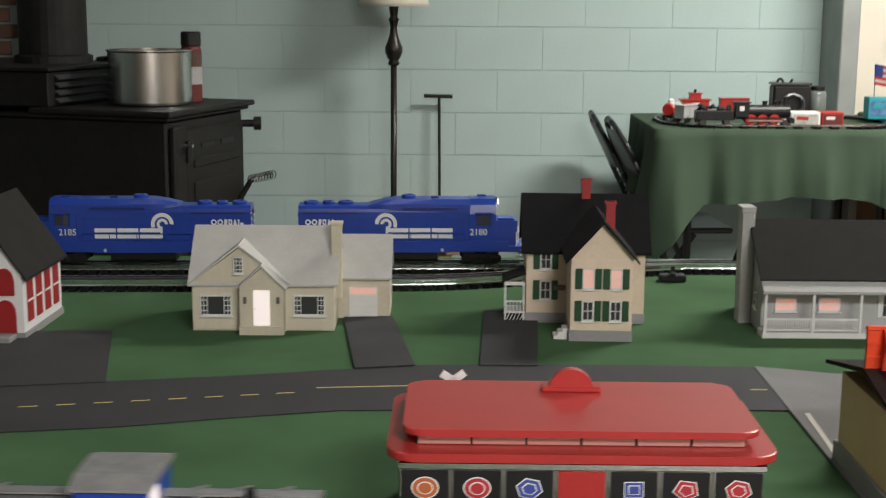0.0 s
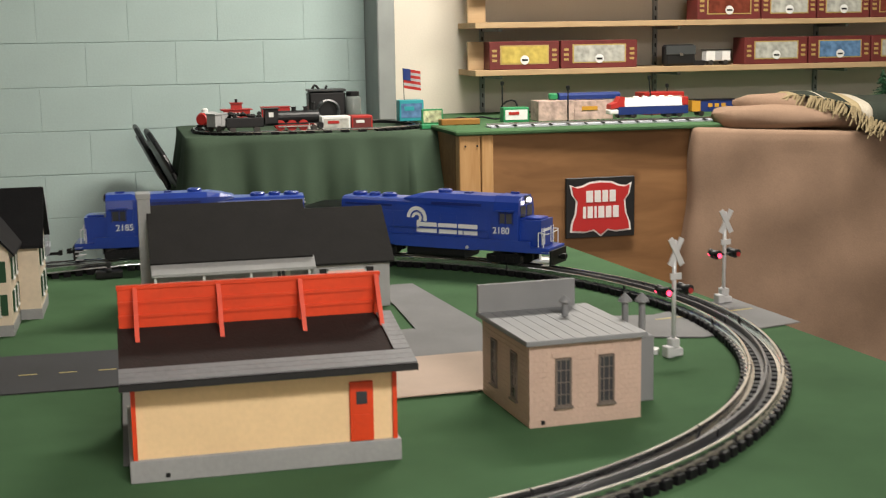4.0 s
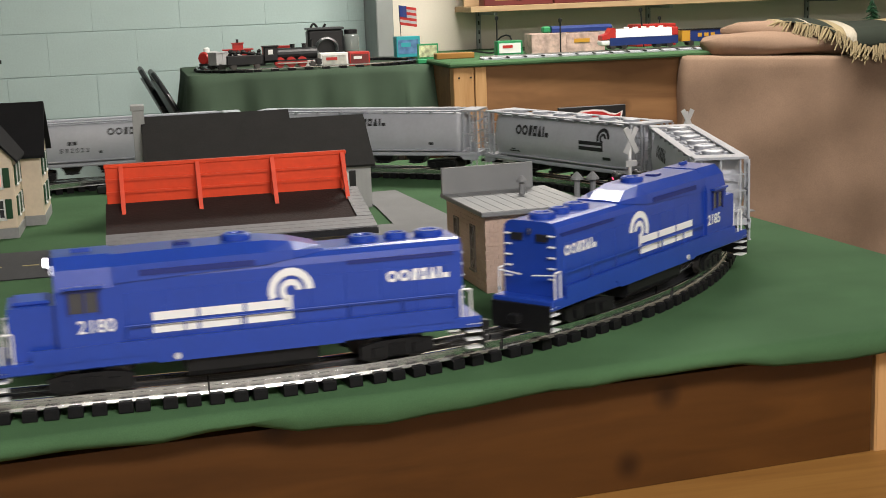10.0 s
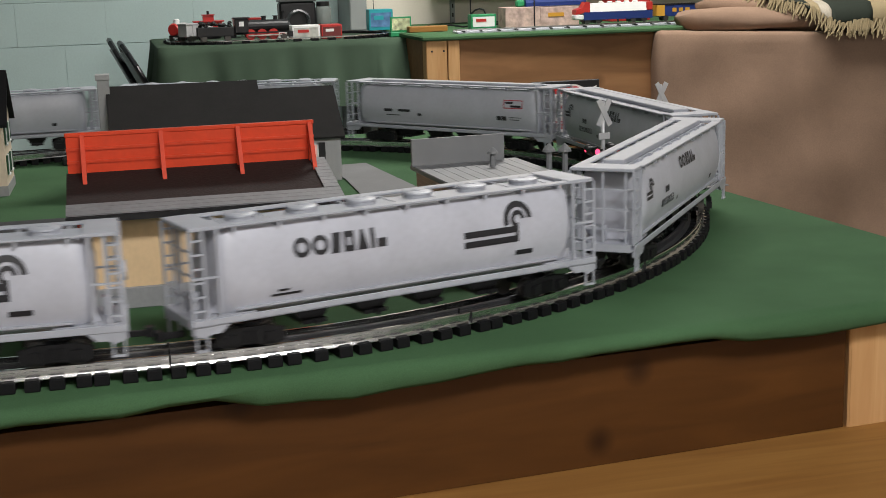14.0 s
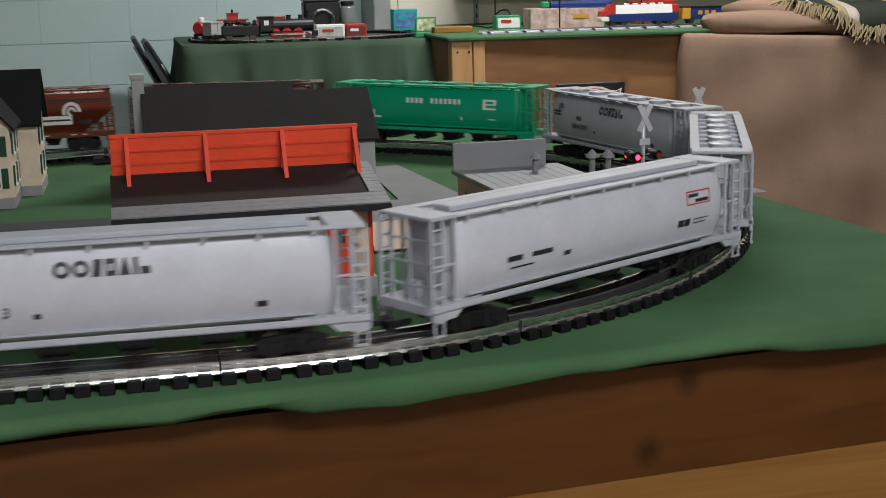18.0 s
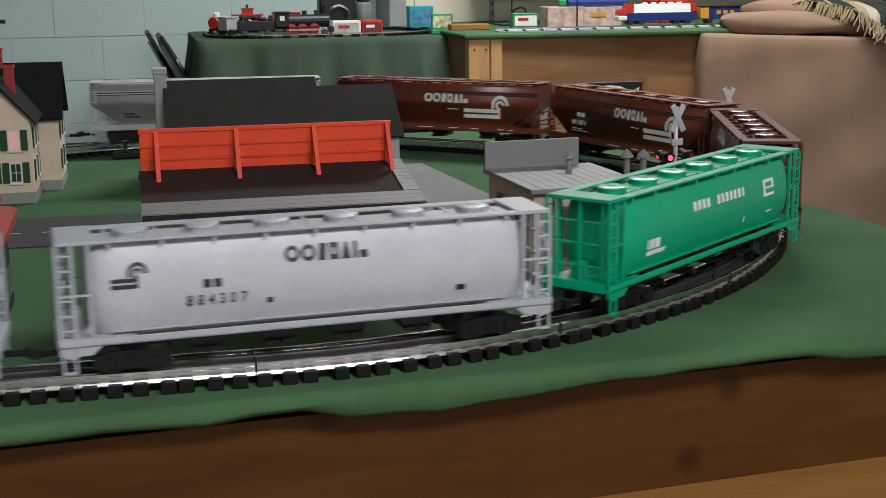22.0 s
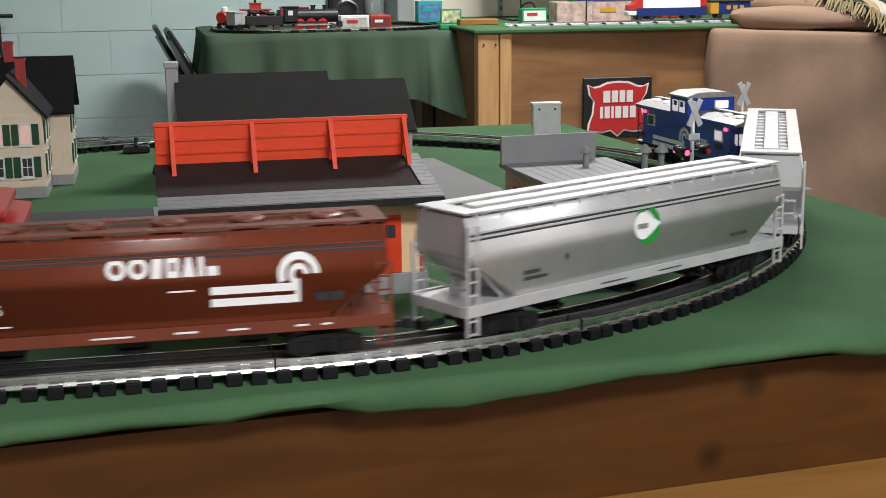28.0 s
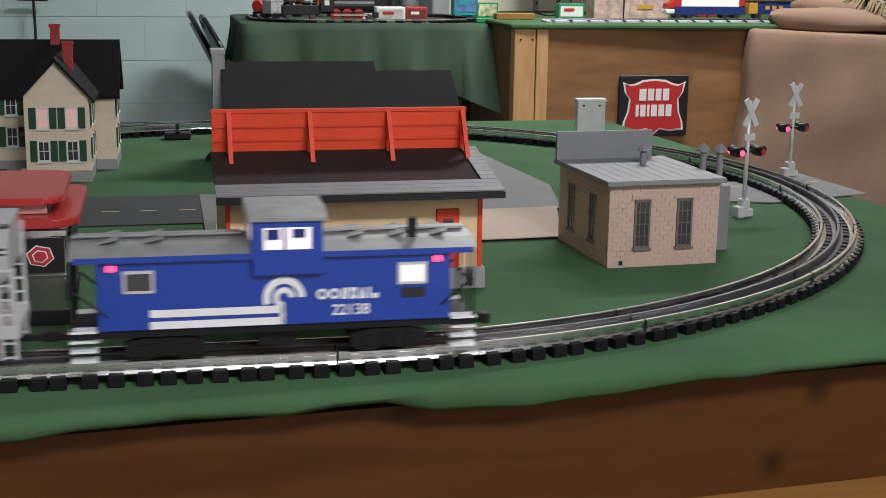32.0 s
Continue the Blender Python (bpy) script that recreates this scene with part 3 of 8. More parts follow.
part("eave_board", B((-0.130, 0.135, -0.0275, -0.0245, 0.0925, 0.0985)), BLACK, st)
bm = bmesh.new()
for i in range(3):
    u0, u1 = -0.026 + i * 0.0095, -0.026 + (i + 1) * 0.0095 - 0.0007
    f0, f1 = 0.0990 + (u0 + 0.026) * 0.2025, 0.0990 + (u1 + 0.026) * 0.2025
    prism(bm, ((u0, f0), (u1, f1), (u1, f1 + 0.0014), (u0, f0 + 0.0014)), -0.1295, 0.1345, "X")
part("eave_planks", bm, ROOFG, st, "grey planks along the eave")
bm = bmesh.new()
for i in range(9):
    u0 = 0.004 + i * 0.0098
    f0 = 0.0990 + (u0 + 0.026) * 0.2025
    prism(bm, ((u0, f0), (u0 + 0.0091, f0 + 0.00184), (u0 + 0.0091, f0 + 0.0031), (u0, f0 + 0.0013)), 0.119, 0.1345, "X")
part("gable_planks", bm, ROOFG, st, "grey planks along the gable end")
fence = part("roof_fence", B((-0.127, 0.124, 0.0955, 0.0985, 0.120, 0.160)), ORANGE, st, "bright orange board fence on the roof")
for i in range(3):
    part("board", B((-0.1272, 0.1242, 0.0935, 0.0958, 0.121 + i * 0.0132, 0.1333 + i * 0.0132), bevel=0.0005), ORANGE, fence)
part("top_rail", B((-0.128, 0.125, 0.0925, 0.099, 0.1595, 0.1635), bevel=0.0005), ORANGE, fence)
for i in range(2):
    part("batten", B((-0.1275, 0.1245, 0.0918, 0.0938, 0.1325 + i * 0.0132, 0.1352 + i * 0.0132)), ORANGE, fence)
for x in (-0.111, -0.033, 0.045, 0.120):
    bm = B((x - 0.0022, x + 0.0022, 0.0885, 0.0935, 0.115, 0.161))
    prism(bm, ((0.060, 0.1155), (0.066, 0.1158), (0.0905, 0.158), (0.0885, 0.162)), x - 0.0021, x + 0.0021, "X")
    part("brace", bm, ORANGE, fence)

# small tan brick shed
sh = thing("brick_shed", pose(0.534, 1.409, Z0, 0, 0, 3.0), "small tan brick shed with a flat grey roof and back parapet", "building")
part("wall", B((0, 0.122, 0, 0.145, 0, 0.086)), TANBRICK, sh, "tan brick walls")
bm = bmesh.new()
for r in range(17):
    z = 0.0025 + r * 0.005
    for i in range(13):
        u = i * 0.0094 + (0.0047 if r % 2 else 0)
        box(bm, max(u, 0.0002), min(u + 0.0088, 0.1218), -0.0005, 0.001, z, z + 0.0044)
        u = i * 0.0112 + (0.0056 if r % 2 else 0)
        box(bm, -0.0005, 0.001, max(u, 0.0002), min(u + 0.0106, 0.1448), z, z + 0.0044)
tagged(part("bricks", bm, TANBRICK, sh), kind="stuff")
DKFR = mat("bronze_frame", (0.15, 0.12, 0.10), 0.5)
for x in (0.036, 0.083):
    w = window(sh, x, -0.0006, 0.020, 0.0175, 0.050, cols=3, rows=4, frame_mat=DKFR)
    part("lintel", B((-0.012, 0.012, -0.0012, 0.0005, 0.051, 0.056)), TANBRICK, w)
for y in (0.043, 0.105):
    window(sh, 0, 0, 0, 0.0175, 0.050, cols=3, rows=4, frame_mat=DKFR, m=pose(-0.0006, y, 0.020, 0, 0, -90))
part("fuse_hole", B((0.012, 0.016, -0.0012, 0.002, 0.003, 0.007)), BLACK, sh)
rf = part("roof", B((-0.006, 0.126, -0.008, 0.151, 0.086, 0.0905), bevel=0.0005), GREYPL, sh, "flat grey plank roof")
for i in range(10):
    part("plank", B((-0.0055 + i * 0.01314, 0.0070 + i * 0.01314, -0.0075, 0.1505, 0.0905, 0.0912)), GREYPL, rf)
part("parapet", B((-0.006, 0.108, 0.142, 0.147, 0.0905, 0.122), bevel=0.0005), GREYPL, sh, "grey parapet board at the back of the roof")


def roof_vent(parent, x, y, z, s=1.0):
    bm = bmesh.new()
    lathe(bm, ((0.0036 * s, 0), (0.0036 * s, 0.013 * s), (0.0028 * s, 0.0135 * s), (0.0028 * s, 0.0155 * s), (0.0068 * s, 0.0155 * s), (0.0062 * s, 0.0175 * s), (0.001 * s, 0.0225 * s)), 12, (x, y, z))
    part("vent", bm, GREYPL, parent, "grey capped roof vent", smooth=False)


roof_vent(sh, 0.078, 0.098, 0.0905)
part("side_cabinet", B((0.1228, 0.162, 0.052, 0.084, 0, 0.072), bevel=0.001), GREYPL, sh, "grey box against the side wall")
for x, y in ((0.136, 0.070), (0.153, 0.064)):
    v = part("vent_pipe", (lambda b: (tube(b, (x, y, 0.0722), (x, y, 0.108), 0.0036, 10), b)[1])(bmesh.new()), GREYPL, sh, "thin grey vent pipe")
    part("cap", (lambda b: (lathe(b, ((0.0078, 0.1075), (0.0072, 0.110), (0.001, 0.1165)), 12, (x, y, 0)), b)[1])(bmesh.new()), GREYPL, v)

# beige cottage with a garage
bh = thing("beige_cottage", pose(-0.615, 2.064, Z0, 0, 0, 0.5), "beige toy cottage with pale grey roof and attached garage", "house")
bm = bmesh.new()
gable(bm, 0, 0.200, 0, 0.140, 0.070, 0.135)
part("wall", bm, BEIGE, bh, "beige clapboard walls")
siding_lines(bh, 0.132, 0.199, 0, 0.002, 0.068, 0.0045, BEIGE)
siding_lines(bh, 0.001, 0.074, -0.003, 0.002, 0.070, 0.0045, BEIGE)
bm = bmesh.new()
roof_plates(bm, 0, 0.200, 0, 0.140, 0.070, 0.136, over=0.006)
part("roof", bm, BEIGER, bh, "pale grey roof")
bm = bmesh.new()
gable(bm, 0.0, 0.134, -0.002, 0.07, 0.070, 0.119, "Y")
part("front_gable", bm, BEIGE, bh)
bm = bmesh.new()
roof_plates(bm, 0.0, 0.134, -0.002, 0.066, 0.070, 0.121, "Y", over=0.005, thick=0.0025)
part("gable_roof", bm, BEIGER, bh, "pale grey gable roof")
bm = bmesh.new()
gable(bm, 0.070, 0.131, -0.024, 0.03, 0.068, 0.094, "Y")
part("porch", bm, BEIGE, bh, "beige entrance porch")
bm = bmesh.new()
roof_plates(bm, 0.070, 0.131, -0.024, 0.03, 0.068, 0.096, "Y", over=0.004, thick=0.0022)
part("porch_roof", bm, BEIGER, bh)
part("porch_step", B((0.0695, 0.132, -0.029, -0.0235, 0, 0.012)), BEIGE, bh)
d = part("door", B((0.089, 0.112, -0.0256, -0.0236, 0.013, 0.063), bevel=0.0006), WINLIT, bh, "white front door lit from inside")
part("door_knob", B((0.0905, 0.0918, -0.0268, -0.025, 0.036, 0.0375)), BLACK, d)
for x in (0.0775, 0.1235):
    part("porch_lamp", B((x - 0.0024, x + 0.0024, -0.027, -0.0236, 0.044, 0.054), bevel=0.0012), DKFR, bh, "brown oval porch lamp")
for x in (0.0335, 0.165):
    y = -0.0042 if x < 0.1 else -0.0012
    w = window(bh, x, y, 0.022, 0.045, 0.030, cols=1, rows=1)
    for u in (-0.017, 0.017):
        bm = bmesh.new()
        box(bm, u - 0.0004, u + 0.0004, -0.002, 0, 0.001, 0.029)
        for k in range(1, 4):
            box(bm, u - 0.0052, u + 0.0052, -0.002, 0, 0.0075 * k - 0.0005, 0.0075 * k + 0.0005)
        box(bm, (u - 0.0056 if u > 0 else u + 0.0046), (u - 0.0046 if u > 0 else u + 0.0056), -0.002, 0, 0, 0.03)
        part("side_bars", bm, WHITEPL, w)
window(bh, 0.066, -0.0042, 0.083, 0.014, 0.024, cols=3, rows=4)
bm = B((0.194, 0.209, 0.030, 0.046, 0.04, 0.147), bevel=0.0008)
part("chimney", bm, BEIGE, bh, "beige chimney")
part("chimney_cap", B((0.1925, 0.2105, 0.0285, 0.0475, 0.147, 0.151)), BEIGE, bh)
bm = bmesh.new()
prism(bm, ((0.078, 0), (0.175, 0), (0.175, 0.065), (0.1265, 0.113), (0.078, 0.065)), 0.2, 0.276, "X")
part("garage", bm, BEIGE, bh, "beige attached garage")
bm = bmesh.new()
roof_plates(bm, 0.203, 0.273, 0.078, 0.175, 0.065, 0.114, over=0.006)
part("garage_roof", bm, BEIGER, bh, "pale grey garage roof")
gd = part("garage_door", B((0.216, 0.258, 0.0755, 0.0785, 0.001, 0.047)), WHITEPL, bh, "white panelled garage door")
for k in range(4):
    part("door_panel", B((0.2175, 0.2565, 0.0748, 0.076, 0.002 + k * 0.0085, 0.0097 + k * 0.0085)), WHITEPL, gd)
for k in range(4):
    part("door_pane", B((0.2185 + k * 0.0096, 0.2268 + k * 0.0096, 0.0746, 0.076, 0.037, 0.0455)), WINWARM, gd)

# cream farmhouse
fh = thing("cream_farmhouse", pose(-0.043, 2.016, Z0, 0, 0, -1.5), "two-storey cream toy farmhouse with black roof and green shutters", "house")
part("base", B((-0.0435, 0.0435, 0, 0.10, 0, 0.015), (-0.101, 0.0725, 0.106, 0.226, 0, 0.015)), BASEG, fh, "grey foundation")
bm = bmesh.new()
prism(bm, ((-0.0425, 0.015), (0.0425, 0.015), (0.0425, 0.118), (0, 0.163), (-0.0425, 0.118)), 0.001, 0.12, "Y")
part("front_wing", bm, CREAMS, fh, "cream clapboard front wing")
bm = bmesh.new()
prism(bm, ((0.107, 0.015), (0.225, 0.015), (0.225, 0.112), (0.166, 0.176), (0.107, 0.112)), -0.1, 0.0715, "X")
part("rear_wing", bm, CREAMS, fh, "cream clapboard rear wing")
siding_lines(fh, -0.042, 0.042, 0.001, 0.016, 0.116, 0.005, CREAMS)
siding_lines(fh, -0.0995, -0.0435, 0.107, 0.016, 0.11, 0.005, CREAMS)
bm = bmesh.new()
roof_plates(bm, -0.0425, 0.0425, 0.0, 0.17, 0.118, 0.165, "Y", over=0.008, thick=0.004)
part("front_roof", bm, ROOFK, fh, "black shingle roof of the front wing")
bm = bmesh.new()
roof_plates(bm, -0.1, 0.0715, 0.107, 0.225, 0.112, 0.178, "X", over=0.008, thick=0.004)
part("rear_roof", bm, ROOFK, fh, "black shingle roof of the rear wing")
for x, y, z in ((0.014, 0.055, 0.188), (-0.012, 0.166, 0.205)):
    c = part("chimney", B((x - 0.0065, x + 0.0065, y - 0.0065, y + 0.0065, 0.13, z), bevel=0.0005), REDBR, fh, "red brick chimney")
    part("chimney_cap", B((x - 0.0078, x + 0.0078, y - 0.0078, y + 0.0078, z - 0.004, z)), REDBR, c)


def shuttered(x, y, z, lit=None, m=None):
    w = window(fh, x, y, z, 0.0165, 0.0285, lit, 2, 2, m=m)
    for u in (-0.0135, 0.0135):
        part("shutter", B((u - 0.0046, u + 0.0046, -0.0018, 0.0003, 0, 0.0285), bevel=0.0004), SHUTTER, w, "dark green shutter")


for z, lit in ((0.029, None), (0.074, WINWARM)):
    shuttered(-0.0185, -0.0002, z, lit if z > 0.05 else None)
    shuttered(0.0195, -0.0002, z, lit if z > 0.05 else None)
for z in (0.035, 0.080):
    shuttered(-0.072, 0.1058, z)
for y in (0.035, 0.075):
    for z in (0.030, 0.075):
        shuttered(0, 0, 0, m=pose(0.0428, y, z, 0, 0, 90))
for y in (0.14, 0.19):
    for z in (0.030, 0.075):
        shuttered(0, 0, 0, m=pose(0.0720, y, z, 0, 0, 90))
stp = part("steps", B((-0.064, -0.0445, 0.010, 0.034, 0, 0.005), (-0.058, -0.0445, 0.010, 0.034, 0.005, 0.010), (-0.052, -0.0445, 0.010, 0.034, 0.010, 0.015)), WHITEPL, fh, "white side steps")
bm = B((-0.131, -0.1015, 0.108, 0.15, 0.0135, 0.016))
for x in (-0.130, -0.103):
    for y in (0.1085, 0.148):
        box(bm, x - 0.0012, x + 0.0012, y, y + 0.002, 0, 0.060)
box(bm, -0.131, -0.1015, 0.108, 0.1105, 0.030, 0.032)
box(bm, -0.131, -0.1015, 0.108, 0.1105, 0.055, 0.060)
for i in range(6):
    box(bm, -0.1285 + i * 0.005, -0.1273 + i * 0.005, 0.1085, 0.110, 0.016, 0.030)
    prism(bm, ((-0.130 + i * 0.005, 0.0), (-0.1290 + i * 0.005, 0.0), (-0.1230 + i * 0.005, 0.0135), (-0.124 + i * 0.005, 0.0135)), 0.1082, 0.1092, "Y")
part("side_porch", bm, WHITEPL, fh, "white side porch with lattice skirt")
bm = bmesh.new()
prism(bm, ((-0.135, 0.060), (-0.101, 0.072), (-0.101, 0.075), (-0.135, 0.063)), 0.104, 0.155, "Y")
part("porch_roof", bm, ROOFK, fh)
part("awning", B((-0.060, -0.0435, 0.09, 0.107, 0.052, 0.057)), DKFR, fh, "brown hood over the side door")

# grey ranch house
gh = thing("grey_ranch_house", pose(0.187, 2.046, Z0, 0, 0, 0.0), "grey toy ranch house with charcoal roof and railed porch", "house")
bm = bmesh.new()
prism(bm, ((0.028, 0), (0.190, 0), (0.190, 0.068), (0.098, 0.147), (0.008, 0.072), (0.028, 0.068)), 0.004, 0.222, "X")
part("wall", bm, GREYS, gh, "grey clapboard walls")
siding_lines(gh, 0.005, 0.221, 0.028, 0.002, 0.066, 0.0045, GREYS)
bm = bmesh.new()
prism(bm, ((0.012, 0), (0.180, 0), (0.180, 0.068), (0.096, 0.132), (0.012, 0.068)), 0.222, 0.339, "X")
part("right_wing", bm, GREYS, gh, "grey clapboard wing")
siding_lines(gh, 0.2225, 0.3385, 0.012, 0.002, 0.066, 0.0045, GREYS)
bm = bmesh.new()
prism(bm, ((0.008, 0.079), (0.098, 0.149), (0.19, 0.075), (0.194, 0.072), (0.194, 0.076), (0.098, 0.153), (0.006, 0.082)), -0.003, 0.226, "X")
part("roof", bm, ROOFD, gh, "charcoal shingle roof")
bm = bmesh.new()
prism(bm, ((0.004, 0.066), (0.094, 0.135), (0.184, 0.068), (0.188, 0.066), (0.094, 0.139), (0.003, 0.069)), 0.2265, 0.345, "X")
part("wing_roof", bm, ROOFD, gh, "charcoal shingle wing roof")
bm = bmesh.new()
prism(bm, ((-0.008, 0.064), (-0.008, 0.068), (0.010, 0.081), (0.030, 0.081), (0.030, 0.064)), -0.002, 0.228, "X")
part("porch_roof", bm, GREYS, gh, "grey porch fascia")
part("porch_deck", B((0, 0.222, -0.004, 0.028, 0, 0.008)), WHITEPL, gh, "white porch deck")
for x in (0.003, 0.070, 0.136, 0.219):
    part("porch_post", B((x - 0.0018, x + 0.0018, -0.004, -0.0005, 0.008, 0.066)), WHITEPL, gh)
bm = bmesh.new()
for a, b in ((0.003, 0.070), (0.070, 0.136)):
    box(bm, a, b, -0.0032, -0.0012, 0.026, 0.0285)
    box(bm, a, b, -0.0032, -0.0012, 0.0105, 0.0125)
    for i in range(1, 20):
        x = a + (b - a) * i / 20
        box(bm, x - 0.0008, x + 0.0008, -0.0030, -0.0014, 0.012, 0.0265)
part("porch_railing", bm, WHITEPL, gh, "white porch railing with thin balusters")
for x in (0.038, 0.100):
    window(gh, x, 0.0268, 0.032, 0.031, 0.020, WINWARM, 4, 2)
w = window(gh, 0.182, 0.0268, 0.024, 0.015, 0.036, None, 2, 2, sill=False)
for u in (-0.0105, 0.0105):
    part("shutter", B((u - 0.0025, u + 0.0025, -0.0016, 0.0004, 0, 0.036)), WHITEPL, w)
w = window(gh, 0.275, 0.0108, 0.030, 0.058, 0.029, WINWARM, 5, 3)
for u in (-0.0345, 0.0345):
    part("shutter", B((u - 0.005, u + 0.005, -0.0018, 0.0003, -0.001, 0.030)), BLACK, w, "black shutter")
part("chimney", B((-0.015, 0.003, 0.085, 0.115, 0, 0.168), (-0.017, 0.004, 0.083, 0.117, 0.164, 0.172), bevel=0.0006), GREYS, gh, "grey gable-end chimney")
window(gh, 0, 0, 0, 0.018, 0.022, None, 2, 2, m=pose(0.0035, 0.06, 0.030, 0, 0, -90))
part("side_window_board", B((0.339, 0.3405, 0.05, 0.07, 0.022, 0.05)), BLACK, gh)

# church
ch = thing("white_church", pose(-0.832, 1.996, Z0, 0, 0, -2), "white toy church with red arched door and black roof", "church")
part("base", B((-0.128, 0, 0.002, 0.165, 0, 0.010)), BASEG, ch)
bm = bmesh.new()
prism(bm, ((-0.126, 0.010), (-0.002, 0.010), (-0.002, 0.095), (-0.064, 0.180), (-0.126, 0.095)), 0.003, 0.163, "Y")
part("wall", bm, CHURCHW, ch, "white board walls")
bm = bmesh.new()
roof_plates(bm, -0.126, -0.002, 0.003, 0.163, 0.095, 0.182, "Y", over=0.008, thick=0.004)
part("roof", bm, ROOFD, ch, "dark shingle roof")


def arch(x, w, z0, z1, y, t):
    n = 8
    pts = [(x - w / 2, z0), (x + w / 2, z0), (x + w / 2, z1 - w * 0.7)]
    for i in range(1, n):
        a = i / n
        pts.append((x + w / 2 * math.cos(a * math.pi), z1 - w * 0.7 + w * 0.7 * math.sin(a * math.pi)))
    pts.append((x - w / 2, z1 - w * 0.7))
    bm = bmesh.new()
    prism(bm, pts, y - t, y, "Y")
    return bm


part("door", arch(-0.064, 0.034, 0.0105, 0.062, 0.0032, 0.0025), CHURCHR, ch, "red arched door")
part("arched_window", arch(-0.064, 0.030, 0.068, 0.110, 0.0032, 0.0022), CHURCHR, ch, "red pointed window")
part("door", arch(-0.026, 0.028, 0.0105, 0.056, 0.0032, 0.0025), CHURCHR, ch, "red arched door")
part("arched_window", arch(-0.026, 0.026, 0.062, 0.100, 0.0032, 0.0022), CHURCHR, ch, "red pointed window")
part("door_step", B((-0.045, -0.012, -0.028, 0.003, 0, 0.010), bevel=0.0008), BASEG, ch, "grey stone step")
for i in range(4):
    y = 0.030 + i * 0.036
    f = part("side_window", B((-0.0024, -0.0004, y - 0.011, y + 0.011, 0.022, 0.086)), CHURCHR, ch, "tall red side window")
    part("window_bar", B((-0.001, 0.0004, y - 0.0115, y + 0.0115, 0.05, 0.053)), WHITEPL, f)
bm = B((-0.075, -0.053, -0.002, 0.02, 0.13, 0.20), bevel=0.0006)
part("steeple", bm, CHURCHW, ch, "white steeple tower")
bm = bmesh.new()
lathe(bm, ((0.019, 0.198), (0.016, 0.205), (0.0006, 0.27)), 4, (-0.064, 0.009, 0))
part("spire", bm, ROOFK, ch, "black pointed spire")

# red-roofed diner
di = thing("red_diner", pose(-0.143, 1.285, Z0, 0, 0, -0.4), "chrome toy diner car with a red rounded roof", "diner")
bm = B((-0.152, 0.152, 0, 0.155, 0.0, 0.086))
soften(bm, 0.004)
part("body", bm, STEEL, di, "chrome side walls")
part("skirt", B((-0.1525, 0.1525, -0.0015, 0.1565, 0.0, 0.014), bevel=0.001), BLACK, di)


def rounded(bm, x0, x1, y0, y1, r, z0, z1, n=5):
    pts = []
    for cx, cy, a0 in ((x1 - r, y1 - r, 0), (x0 + r, y1 - r, 90), (x0 + r, y0 + r, 180), (x1 - r, y0 + r, 270)):
        for i in range(n + 1):
            a = radians(a0 + 90 * i / n)
            pts.append((cx + r * math.cos(a), cy + r * math.sin(a)))
    prism(bm, pts, z0, z1, "Z")


bm = bmesh.new()
rounded(bm, -0.163, 0.163, -0.012, 0.167, 0.022, 0.0865, 0.094)
soften(bm, 0.002)
part("eave", bm, REDROOF, di, "red rounded eave")
part("clerestory", B((-0.138, 0.138, 0.014, 0.143, 0.094, 0.1035)), BLACK, di)
for i in range(6):
    part("clerestory_pane", B((-0.137 + i * 0.046, -0.093 + i * 0.046, 0.0118, 0.0142, 0.0945, 0.103), bevel=0.0005), PINKGL, di, "frosted pink pane")
bm = bmesh.new()
rounded(bm, -0.150, 0.150, 0.004, 0.153, 0.016, 0.1035, 0.1095)
soften(bm, 0.0022)
part("roof", bm, REDROOF, di, "glossy red top roof")
part("chrome_strip", B((-0.1535, 0.1535, -0.004, 0.0, 0.0775, 0.0840), bevel=0.001), CHROME, di)
part("chrome_strip", B((-0.1535, 0.1535, -0.003, 0.0, 0.0420, 0.0445)), CHROME, di)
for i in range(7):
    x = -0.1305 + i * 0.0435
    m = (BLACK, BLACK, BLACK, REDROOF, BLACK, BLACK, BLACK)[i]
    w = part("window", B((x - 0.0195, x + 0.0195, -0.0012, 0.002, 0.046, 0.076), bevel=0.0006), m, di, "red name panel" if i == 3 else "dark window")
    part("window_frame", B((x - 0.0212, x - 0.0195, -0.002, 0.001, 0.045, 0.077), (x - 0.0212, x + 0.0212, -0.002, 0.001, 0.0445, 0.0465)), CHROME, w)
SIGNRED, SIGNBLUE = mat("sign_red", (0.45, 0.03, 0.04), 0.5), mat("sign_blue", (0.05, 0.08, 0.35), 0.5)
SIGNOR = mat("sign_orange", (0.5, 0.14, 0.04), 0.5)
for i, (c, n) in enumerate(((SIGNOR, 16), (SIGNRED, 18), (SIGNBLUE, 6), (None, 0), (SIGNBLUE, 4), (SIGNRED, 5), (SIGNRED, 6))):
    if c is None:
        continue
    x = -0.1305 + i * 0.0435
    for r, cc, y in ((0.0102, WHITEP, -0.0018), (0.0092, c, -0.0022), (0.0060, WHITEP, -0.0026), (0.0050, c, -0.0030)):
        bm = bmesh.new()
        k = pose(x, 0, 0.061) @ Matrix.Diagonal((1.15, 1, 0.95, 1))
        prism(bm, [(r * math.cos(2 * math.pi * j / n + 0.8), r * math.sin(2 * math.pi * j / n + 0.8)) for j in range(n)], y, y + 0.0008, "Y", k)
        part("round_emblem", bm, cc, di)
for x in (-0.153, 0.153):
    s = 1 if x > 0 else -1
    part("end_window", B((x - 0.0008, x + 0.0008, 0.03, 0.125, 0.046, 0.076)), BLACK, di)
bm = bmesh.new()
